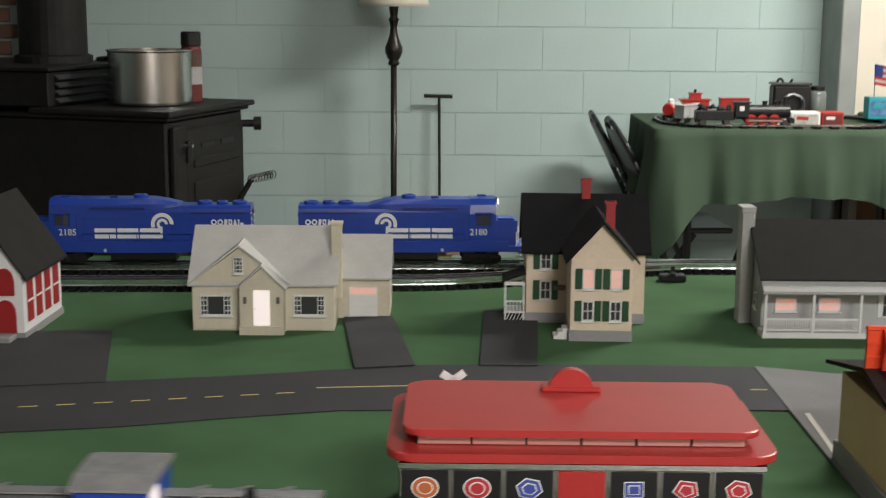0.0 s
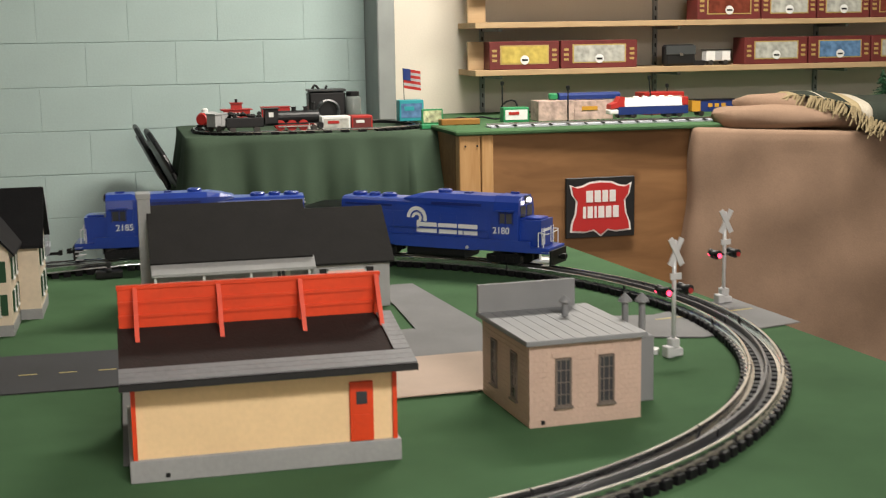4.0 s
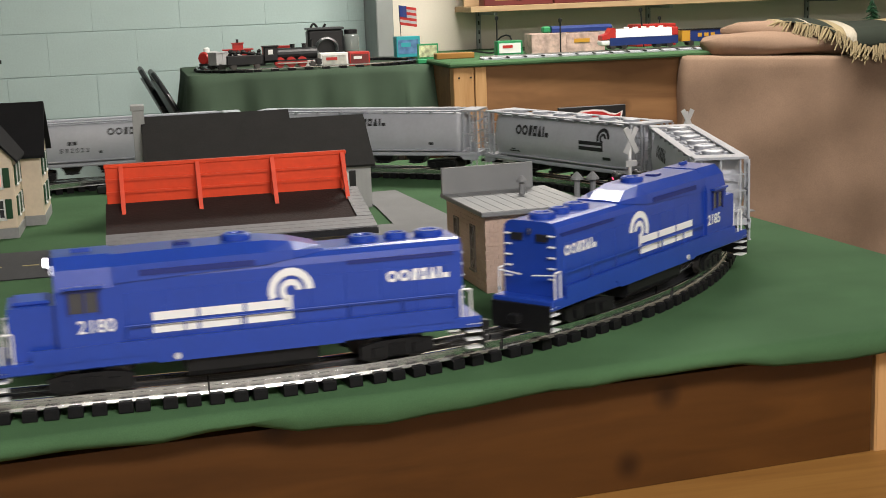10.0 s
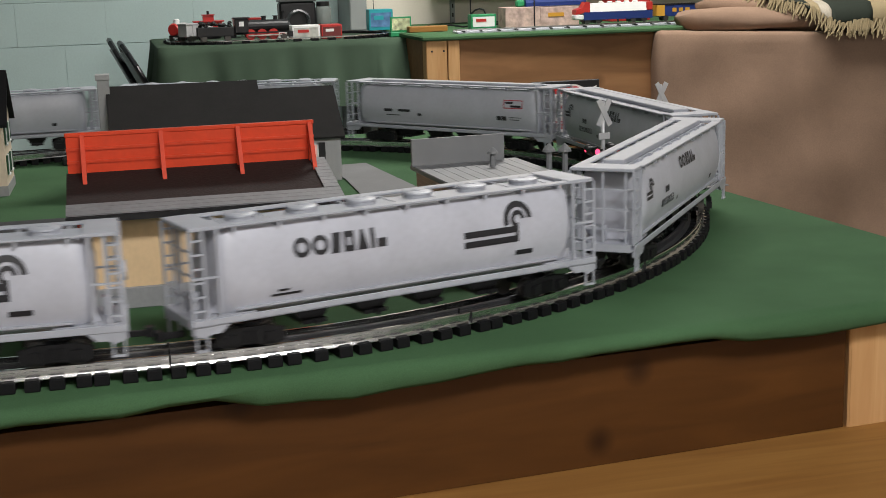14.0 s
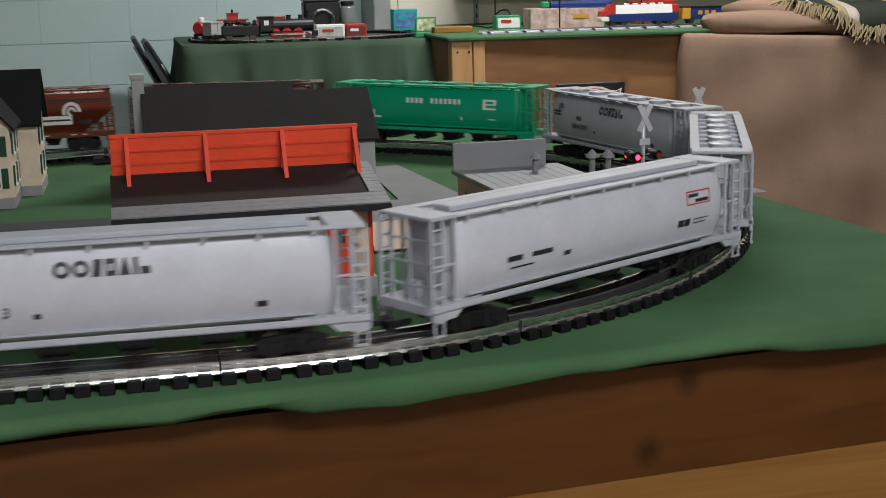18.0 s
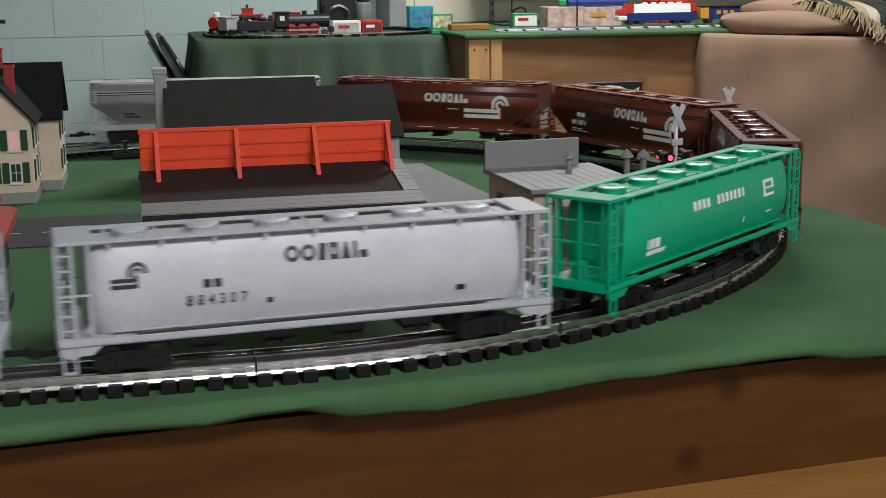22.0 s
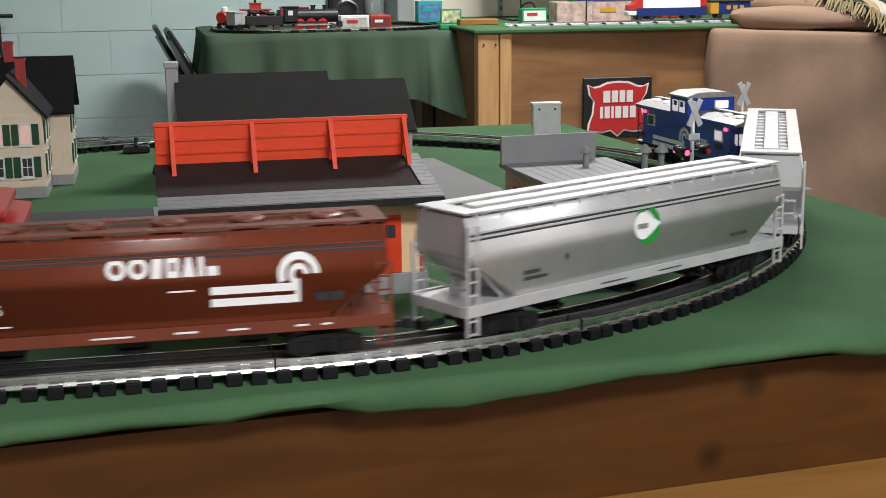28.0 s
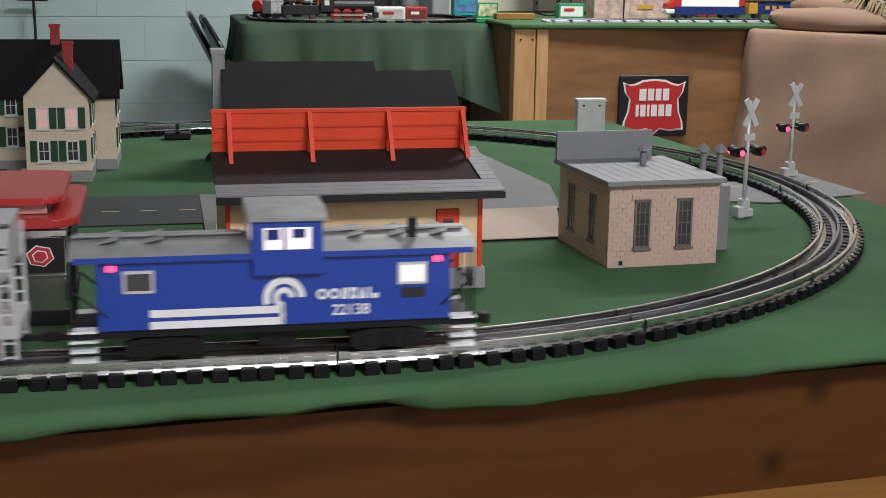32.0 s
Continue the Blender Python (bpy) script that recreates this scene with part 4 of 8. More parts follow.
prism(bm, [(0.021 * math.cos(math.pi * i / 14), 0.1095 + 0.021 * math.sin(math.pi * i / 14)) for i in range(15)], 0.118, 0.128, "Y")
part("roof_sign", bm, REDROOF, di, "red half-round roof sign")
part("sign_foot", B((-0.027, 0.027, 0.116, 0.130, 0.1095, 0.1145), bevel=0.001), REDROOF, di)
hat = thing("white_paper_wings", pose(-0.250, 1.452, Z0 + 0.100, 0, 0, 8), "pair of small white card wings on the diner eave", "ornament")
part("wing", B((0.001, 0.016, -0.002, 0.002, 0, 0.007), m=pose(0, 0, 0.001, 0, -35, 0)), WHITEPL, hat)
part("wing", B((-0.016, -0.001, -0.002, 0.002, 0, 0.007), m=pose(0, 0, 0.001, 0, 35, 0)), WHITEPL, hat)


# level-crossing signals
def crossing_signal(x, y, turn, lit, tall):
    t = thing("crossing_signal", pose(x, y, Z0, 0, 0, turn), "silver level-crossing signal with white crossbuck and red lamps", "signal", "crossing signals")
    part("base", B((-0.010, 0.010, -0.008, 0.008, 0, 0.010), (-0.016, -0.006, -0.012, 0.002, 0, 0.014), (-0.006, 0.006, -0.006, 0.006, 0.010, 0.022), bevel=0.0012), SILVERP, t, "silver base with relay box")
    bm = bmesh.new()
    tube(bm, (0, 0, 0.02), (0, 0, tall), 0.0026, 10)
    part("pole", bm, SILVERP, t, smooth=True)
    for a in (62, -62):
        part("crossbuck_board", B((-0.0185, 0.0185, -0.0012, 0.0006, -0.0036, 0.0036), m=pose(0, -0.0035 if a > 0 else -0.0026, tall - 0.014, 0, a, 0)), SILVERP, t, "pale crossbuck board")
    part("number_board", B((-0.008, 0.008, -0.0042, -0.0025, tall - 0.048, tall - 0.040)), SILVERP, t)
    lz = tall - 0.062
    part("lamp_arm", B((-0.016, 0.016, -0.002, 0.002, lz - 0.0015, lz + 0.0015)), BLACK, t)
    for k, u in enumerate((-0.016, 0.016)):
        for s in (-1, 1):
            bm = bmesh.new()
            tube(bm, (u, 0, lz), (u, s * 0.005, lz), 0.0062, 14)
            tube(bm, (u, s * 0.005, lz + 0.002), (u, s * 0.012, lz + 0.003), 0.005, 10, 0.0045)
            lamp = part("lamp_hood", bm, BLACK, t)
            bm = bmesh.new()
            tube(bm, (u, s * 0.0121, lz), (u, s * 0.0126, lz), 0.0036, 12)
            part("lens", bm, REDGLOW if k in lit else CHURCHR, lamp, "red signal lens")
    return t


crossing_signal(0.795, 1.650, 12, (0,), 0.143)
crossing_signal(0.994, 1.924, 8, (0,), 0.134)
gate = thing("gate_motor", pose(0.765, 1.672, Z0, 0, 0, -30), "small silver bracket with two arms beside the crossing signal", "bracket")
part("arm", B((-0.024, 0.010, -0.0015, 0.0015, 0.004, 0.007)), SILVERP, gate)
part("arm", B((-0.02, 0.012, 0.005, 0.008, 0.002, 0.005), m=pose(0, 0, 0, 0, 0, 14)), SILVERP, gate)
part("foot", B((0.006, 0.018, -0.006, 0.01, 0, 0.006)), SILVERP, gate)
bump = thing("grey_relay_box", pose(0.826, 2.343, Z0, 0, 0, -4), "grey metal relay box on a white foot beside the curve", "relay box")
part("foot", B((-0.042, 0.042, -0.022, 0.022, 0, 0.006), bevel=0.002), WHITEPL, bump)
part("case", B((-0.0245, 0.0245, -0.010, 0.010, 0.006, 0.068), bevel=0.001), SILVERP, bump, "grey metal case")
part("lid", B((-0.026, 0.026, -0.012, 0.012, 0.068, 0.071)), WHITEPL, bump)
for x in (-0.014, 0.014):
    part("screw_hole", B((x - 0.0018, x + 0.0018, -0.0105, -0.0098, 0.058, 0.0615)), BLACK, bump)

# ---- the train; each vehicle faces +x, with its wheels on z = 0 ----
LOCO, CABOOSE = 0.455, 0.327      # lengths over couplers


def ring_arc(r0, r1, a0, a1, cx, cz, n=14):
    """Quads of a flat arc, as (u, v) corners."""
    out = []
    for i in range(n):
        p, q = radians(a0 + (a1 - a0) * i / n), radians(a0 + (a1 - a0) * (i + 1) / n)
        out.append([(cx + r * math.cos(a), cz + r * math.sin(a)) for r, a in ((r0, p), (r1, p), (r1, q), (r0, q))])
    return out


def bar(u0, u1, v0, v1, n=1):
    return [[(u0 + (u1 - u0) * i / n, v0), (u0 + (u1 - u0) * (i + 1) / n, v0), (u0 + (u1 - u0) * (i + 1) / n, v1), (u0 + (u1 - u0) * i / n, v1)] for i in range(n)]


def emblem(cx, cz, r, length, flip=1, pieces=1):
    """A plain arch over two long bars, in place of the railway's mark."""
    def bars(v0, v1):
        w = length / pieces
        out = []
        for i in range(pieces):
            out += bar(-length + i * w, -length + (i + 1) * w - (0.0022 if pieces > 1 else 0), v0, v1)
        return out
    q = ring_arc(r * 0.66, r, 0, 200, 0, 0) + ring_arc(r * 0.24, r * 0.50, 0, 250, 0, 0)
    q += bars(-r * 0.72, -r * 0.36) + bars(-r * 1.26, -r * 0.90)
    q += bar(-r * 0.2, r * 0.02, -r * 1.24, -r * 0.2)
    return [[(cx + flip * u, cz + v) for u, v in f] for f in q]


def blocks(u0, v0, h, widths, gap):
    """Plain blocks in place of a brand word."""
    q, u = [], u0
    for w in widths:
        if w > h * 0.75:
            q += ring_arc(h * 0.26, h * 0.5, 20, 380, u + w / 2, v0 + h / 2, 10)
        else:
            q += bar(u, u + w, v0, v0 + h)
        u += w + gap
    return q


WORD = (0.92, 0.92, 0.62, 0.62, 0.66, 0.26, 0.55)


def word(uc, v, h):
    """Seven plain shapes in a row, as long and as heavy as a brand word: rings, slanted and pierced blocks, a wedge, bars."""
    gap = h * 0.15
    u = uc - (sum(WORD) * h + gap * 6) / 2
    q = []
    for i, w in enumerate(WORD):
        w *= h
        if i < 2:
            q += ring_arc(h * 0.25, h * 0.5, 20, 380, u + w / 2, v + h / 2, 12)
        elif i == 2:
            q += [[(u, v), (u + w * 0.8, v), (u + w, v + h), (u + w * 0.2, v + h)]]
        elif i == 3:
            q += bar(u, u + w, v, v + h * 0.3) + bar(u, u + w, v + h * 0.7, v + h) + bar(u, u + w * 0.32, v + h * 0.3, v + h * 0.7) + bar(u + w * 0.68, u + w, v + h * 0.3, v + h * 0.7)
        elif i == 4:
            q += [[(u, v), (u + w, v), (u + w * 0.62, v + h), (u + w * 0.38, v + h)]]
        elif i == 5:
            q += bar(u, u + w, v, v + h)
        else:
            q += bar(u, u + w, v, v + h * 0.45)
        u += w + gap
    return q


def decal(name, quads, material, parent, surface, side, label=""):
    """Flat marks laid on a side: u runs to the reader's right, side is +1 (left, +y) or -1 (right, -y)."""
    if name in ("data_marks", "sill_marks", "number_bars"):
        for q in quads:
            decal(name[:-1], [q], material, parent, surface, side)
        return None
    if name in ("side_word", "side_emblem"):
        reach, run_of = -9.0, []
        for q in sorted(quads, key=lambda f: min(u for u, v in f)):
            if min(u for u, v in q) > reach + 0.0002:
                run_of.append([])
            run_of[-1].append(q)
            reach = max(reach, max(u for u, v in q))
        for group in run_of:
            decal("word_block" if name == "side_word" else "emblem_piece", group, material, parent, surface, side)
        return None
    bm = bmesh.new()
    fine = []
    for f in quads:
        tall = max(v for u, v in f) - min(v for u, v in f)
        k = 4 if len(f) == 4 and tall > 0.005 else 1
        if k == 1:
            fine.append(f)
            continue
        a, b, c, d = f
        across = abs(a[1] - b[1]) < abs(a[1] - d[1])
        if not across:
            a, b, c, d = b, c, d, a
        mix = lambda p, q, w: (p[0] + (q[0] - p[0]) * w, p[1] + (q[1] - p[1]) * w)
        for i in range(k):
            fine.append([mix(a, d, i / k), mix(b, c, i / k), mix(b, c, (i + 1) / k), mix(a, d, (i + 1) / k)])
    for f in fine:
        bm.faces.new([bm.verts.new((-side * u, side * (surface(v) + 0.0005), v)) for u, v in f])
    return part(name, bm, material, parent, label)


def digits(text, size, u, v, material, parent, surface, side, spread=1.0):
    m = pose(-side * u, side * (surface(v + size * 0.35) + 0.0006), v, 90, 0, 0 if side < 0 else 180)
    return words(text, size, "road_number", material, parent, m, "", spread)


_truck = {}


def truck(parent, x, big=False):
    """A four-wheel bogie that turns under its vehicle."""
    L = 0.034 if big else 0.029
    r = 0.0105 if big else 0.0088
    key = big
    if key not in _truck:
        bm = B((-L * 0.5, L * 0.5, -0.010, 0.010, 0.012, 0.018))
        for s in (-1, 1):
            y0, y1 = sorted((s * 0.0235, s * 0.0275))
            prism(bm, ((-L, 0.006), (-L * 0.72, 0.003), (-L * 0.35, 0.003), (-L * 0.2, 0.006), (L * 0.2, 0.006), (L * 0.35, 0.003), (L * 0.72, 0.003), (L, 0.006), (L, 0.016),
                       (L * 0.5, 0.019), (-L * 0.5, 0.019), (-L, 0.016)), y0, y1, "Y")
            for k in (-0.55, 0.55):
                y2, y3 = sorted((s * 0.0275, s * 0.030))
                box(bm, L * k - 0.004, L * k + 0.004, y2, y3, 0.006, 0.014)
            y2, y3 = sorted((s * 0.0275, s * 0.0295))
            for k in (-0.12, 0, 0.12):
                box(bm, L * k * 1.3 - 0.0013, L * k * 1.3 + 0.0013, y2, y3, 0.005, 0.016)
        t = part("truck", bm, TRUCKM, parent, "black sprung bogie")
        t.matrix_basis = pose(x, 0, 0)
        wheels = []
        for k in (-0.55, 0.55):
            for s in (-1, 1):
                bm = bmesh.new()
                tube(bm, (0, s * 0.0145, 0), (0, s * 0.0205, 0), r, 18)
                tube(bm, (0, s * 0.0135, 0), (0, s * 0.0147, 0), r + 0.0016, 18)
                w = part("wheel", bm, WHEELM, t)
                w.matrix_basis = pose(L * k, 0, r)
                wheels.append(w)
        _truck[key] = (t, wheels)
        return t
    t0, wheels = _truck[key]
    t = share("truck", t0, parent, pose(x, 0, 0))
    t["label"] = "black sprung bogie"
    for w in wheels:
        share("wheel", w, t, w.matrix_basis.copy())
    return t


def coupler(parent, x):
    s = 1 if x > 0 else -1
    a, b = sorted((x - s * 0.012, x + s * 0.013))
    c0, c1 = sorted((x + s * 0.006, x + s * 0.013))
    part("coupler", B((a, b, -0.0022, 0.0022, 0.012, 0.0165), (c0, c1, -0.005, 0.005, 0.0115, 0.019), bevel=0.0006), TRUCKM, parent)


def locomotive(number, lit):
    t = thing("diesel_locomotive", pose(0, 0, 0), "blue model diesel locomotive, white bars on its sides", "locomotive", "blue diesel locomotives")
    L = 0.186
    part("frame", B((-L, L, -0.031, 0.031, 0.021, 0.030), bevel=0.001), BLUE, t, "blue side frame")
    for e in (-1, 1):
        y0, y1 = sorted((e * 0.0290, e * 0.0318))
        bm = bmesh.new()
        prism(bm, ((-L + 0.022, 0.0385), (-L + 0.022, 0.0275), (-0.082, 0.0275), (-0.074, 0.0205), (0.066, 0.0205), (0.074, 0.0275), (L - 0.03, 0.0275), (L - 0.03, 0.0385)), y0, y1, "Y")
        part("side_skirt", bm, BLUE, t, "blue side sill, deeper in the middle")
        bm = bmesh.new()
        tube(bm, (0.052, e * 0.0316, 0.0245), (0.052, e * 0.0335, 0.0245), 0.0026, 10)
        part("filler_cap", bm, SILVERP, t)
    # hood with rounded shoulders and a stepped roof line
    bm = bmesh.new()
    prism(bm, ((-0.0275, 0.030), (0.0275, 0.030), (0.0275, 0.083), (0.0262, 0.0880), (0.0225, 0.0915), (0.0170, 0.0925), (-0.0170, 0.0925), (-0.0225, 0.0915), (-0.0262, 0.0880), (-0.0275, 0.083)), -0.172, 0.095, "X")
    part("long_hood", bm, BLUE, t, "blue engine hood")
    bm = bmesh.new()
    rings = []
    for x, base, low, edge, mid, top in ((0.0955, 0.0288, 0.082, 0.0945, 0.0185, 0.1020), (0.040, 0.0288, 0.084, 0.0950, 0.0185, 0.1025), (-0.020, 0.0288, 0.086, 0.0952, 0.0175, 0.1025), (-0.040, 0.0272, 0.0885, 0.0948, 0.0150, 0.1000), (-0.062, 0.0230, 0.0915, 0.0935, 0.0100, 0.0940)):
        rings.append([bm.verts.new(p) for p in ((x, -base, low), (x, base, low), (x, base * 0.98, edge), (x, mid, top), (x, -mid, top), (x, -base * 0.98, edge))])
    for p, q in zip(rings, rings[1:]):
        for i in range(6):
            bm.faces.new((p[i], p[(i + 1) % 6], q[(i + 1) % 6], q[i]))
    bm.faces.new(rings[0]), bm.faces.new(rings[-1])
    part("roof_hump", bm, BLUE, t, "raised streamlined hump with a tapered end")
    bm = bmesh.new()
    prism(bm, ((-0.0310, 0.030), (0.0310, 0.030), (0.0310, 0.080), (0.0272, 0.0945), (0.0180, 0.1030), (-0.0180, 0.1030), (-0.0272, 0.0945), (-0.0310, 0.080)), 0.095, 0.136, "X")
    cab = part("cab", bm, BLUE, t, "blue driving cab")
    for s in (-1, 1):
        y0, y1 = sorted((s * 0.0302, s * 0.0313))
        part("cab_window", B((0.106, 0.127, y0, y1, 0.063, 0.078)), GLASS, cab)
        y2, y3 = sorted((s * 0.0303, s * 0.0325))
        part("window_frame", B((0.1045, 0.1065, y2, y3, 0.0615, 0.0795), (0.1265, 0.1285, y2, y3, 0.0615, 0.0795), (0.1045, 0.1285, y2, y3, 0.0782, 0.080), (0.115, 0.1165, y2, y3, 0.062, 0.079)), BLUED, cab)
        part("awning", B((0.102, 0.131, y2, sorted((s * 0.0305, s * 0.036))[1] if s > 0 else y3, 0.0812, 0.083)) if s > 0 else B((0.102, 0.131, -0.036, -0.0305, 0.0812, 0.083)), BLUE, cab)
    part("windshield", B((0.1355, 0.1368, -0.021, -0.003, 0.072, 0.088), (0.1355, 0.1368, 0.003, 0.021, 0.072, 0.088)), GLASS, cab, "dark front windows")
    part("number_board", B((0.1355, 0.1372, -0.019, -0.009, 0.0905, 0.0955), (0.1355, 0.1372, 0.009, 0.019, 0.0905, 0.0955)), CLASSLIGHT if lit else BLACKP, cab)
    nose = part("short_hood", B((0.136, 0.170, -0.0225, 0.0225, 0.030, 0.069)), BLUE, t, "blue short nose")
    bmn = B((0.140, 0.166, -0.016, 0.016, 0.069, 0.072), bevel=0.001)
    part("nose_top", bmn, BLUE, nose)
    hl = part("headlight", B((0.136, 0.140, -0.0075, 0.0075, 0.091, 0.1025), bevel=0.0012), BLACKP, t, "twin headlight casing")
    for y in (-0.0036, 0.0036):
        bm = bmesh.new()
        tube(bm, (0.1400, y, 0.0967), (0.1408, y, 0.0967), 0.0031, 12)
        part("bulb", bm, HEADLIGHT if lit else STEEL, hl, "glowing headlight" if lit else "unlit headlight")
    bm = bmesh.new()
    tube(bm, (-0.1725, 0, 0.084), (-0.1735, 0, 0.084), 0.003, 12)
    part("rear_light", bm, CLASSLIGHT if lit else STEEL, t)
    part("rear_number_board", B((-0.1735, -0.172, -0.019, -0.007, 0.076, 0.082), (-0.1735, -0.172, 0.007, 0.019, 0.076, 0.082)), BLACKP, t)
    # roof fans and radiator
    for x, r in ((-0.153, 0.0118), (-0.126, 0.0090), (-0.099, 0.0118), (0.000, 0.0112)):
        z = 0.0925 if x < -0.03 else 0.1025
        bm = bmesh.new()
        lathe(bm, ((r, 0), (r, 0.0035), (r * 0.86, 0.0048), (r * 0.55, 0.0048), (r * 0.5, 0.0036), (0.0008, 0.0036)), 18, (x, 0, z))
        part("roof_fan", bm, BLUE, t, "round roof fan")
    part("exhaust", B((0.035, 0.047, -0.006, 0.006, 0.101, 0.1045), bevel=0.0008), BLUED, t)
    part("horn", B((0.108, 0.122, 0.006, 0.0085, 0.1035, 0.1065)), BLUE, t)
    for s in (-1, 1):
        y0, y1 = sorted((s * 0.0243, s * 0.0258))
        # Grilles are raised strips; their depth is only the darker shade blue.
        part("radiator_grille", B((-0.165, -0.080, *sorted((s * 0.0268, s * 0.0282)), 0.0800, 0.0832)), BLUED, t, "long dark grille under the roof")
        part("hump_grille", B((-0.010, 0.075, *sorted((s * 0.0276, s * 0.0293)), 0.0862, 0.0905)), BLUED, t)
        for i in range(9):
            x = -0.160 + i * 0.0275
            part("hood_door", B((x, x + 0.0265, *sorted((s * 0.0272, s * 0.0279)), 0.0395, 0.074), bevel=0.0003), BLUE, t)
        for x in (-0.178, 0.176):
            bm = bmesh.new()
            tube(bm, (x, s * 0.029, 0.030), (x, s * 0.029, 0.052), 0.0008, 6)
            tube(bm, (x - 0.008 * (1 if x > 0 else -1), s * 0.029, 0.030), (x - 0.008 * (1 if x > 0 else -1), s * 0.029, 0.052), 0.0008, 6)
            tube(bm, (x, s * 0.029, 0.052), (x - 0.008 * (1 if x > 0 else -1), s * 0.029, 0.052), 0.0008, 6)
            tube(bm, (x, s * 0.006, 0.048), (x, s * 0.029, 0.050), 0.0007, 6)
            part("grab_rail", bm, WHITEP, t, "white end handrail")
        bm = bmesh.new()
        for i in range(7):
            x = -0.165 + i * 0.042
            tube(bm, (x, s * 0.0312, 0.030), (x, s * 0.0312, 0.050), 0.0006, 5)
        tube(bm, (-0.165, s * 0.0312, 0.050), (0.087, s * 0.0312, 0.050), 0.0006, 5)
        part("side_handrail", bm, BLUE, t)
        for x in (-0.180, 0.180):
            bm = bmesh.new()
            for k in range(4):
                y2, y3 = sorted((s * 0.021, s * 0.031))
                box(bm, x - 0.006, x + 0.006, y2, y3, 0.004 + k * 0.0065, 0.0050 + k * 0.0065)
            part("end_steps", bm, WHITEP, t, "white edged steps")
        # u runs to the reader's right; the cab is at +x, which is to the left on the left side
        f = 1 if s > 0 else -1
        surf = lambda v: 0.0280
        decal("side_emblem", emblem(f * 0.036, 0.0645, 0.0175, 0.104, f, 3), WHITEP, t, surf, s, "plain white arch over two bars")
        decal("side_word", word(f * 0.136, 0.0630, 0.0092), WHITEP, t, surf, s, "row of white blocks")
        digits(number, 0.0138, -f * 0.1085, 0.0480, WHITEP, t, lambda v: 0.0311, s)
    bm = bmesh.new()
    prism(bm, ((-0.024, 0.006), (0.024, 0.006), (0.027, 0.010), (0.027, 0.021), (-0.027, 0.021), (-0.027, 0.010)), -0.055, 0.045, "X")
    part("fuel_tank", bm, TRUCKM, t, "black fuel tank")
    for e in (-1, 1):
        part("pilot", B((*sorted((e * 0.186, e * 0.189)), -0.030, 0.030, 0.004, 0.026)), TRUCKM, t)
    for s in (-1, 1):
        bm = bmesh.new()
        for y in (0.012, 0.022):
            tube(bm, (0.1712, s * y, 0.034), (0.1712, s * (y + 0.001), 0.058), 0.0008, 6)
        tube(bm, (0.1712, s * 0.012, 0.034), (0.1712, s * 0.022, 0.034), 0.0008, 6)
        part("nose_rail", bm, WHITEP, t, "white bent nose rail")
        for k in range(5):
            bm = bmesh.new()
            tube(bm, (-0.1728, s * 0.019, 0.045 + k * 0.009), (-0.1728, s * 0.026, 0.045 + k * 0.009), 0.0009, 6)
            part("ladder_rung", bm, WHITEP, t, "white rung")
    part("nose_word", B(*[(0.1700, 0.1706, -0.0150 + k * 0.0044, -0.0118 + k * 0.0044, 0.0520, 0.0560) for k in range(7)]), WHITEP, t, "row of white blocks")
    coupler(t, 0.188), coupler(t, -0.188)
    return t, [truck(t, 0.118, True), truck(t, -0.118, True)]


def barrel(v, half=0.0330, mid=0.0595, h=0.040):
    """Half width of a round-sided car at a height."""
    k = max(-1.0, min(1.0, (v - mid) / (h * (1.22 if v > mid else 1.0))))
    return half * math.sqrt(max(0.02, 1 - 0.90 * k * k))


def hatch_row(t, count, material, z, length):
    for i in range(count):
        x = -length + 2 * length * i / (count - 1)
        bm = bmesh.new()
        lathe(bm, ((0.0128, 0), (0.0128, 0.0030), (0.0136, 0.0032), (0.0132, 0.0046), (0.0100, 0.0054), (0.0050, 0.0057), (0.0046, 0.0063), (0.0008, 0.0065)), 18, (x, 0, z))
        part("roof_hatch", bm, material, t, "round roof hatch")


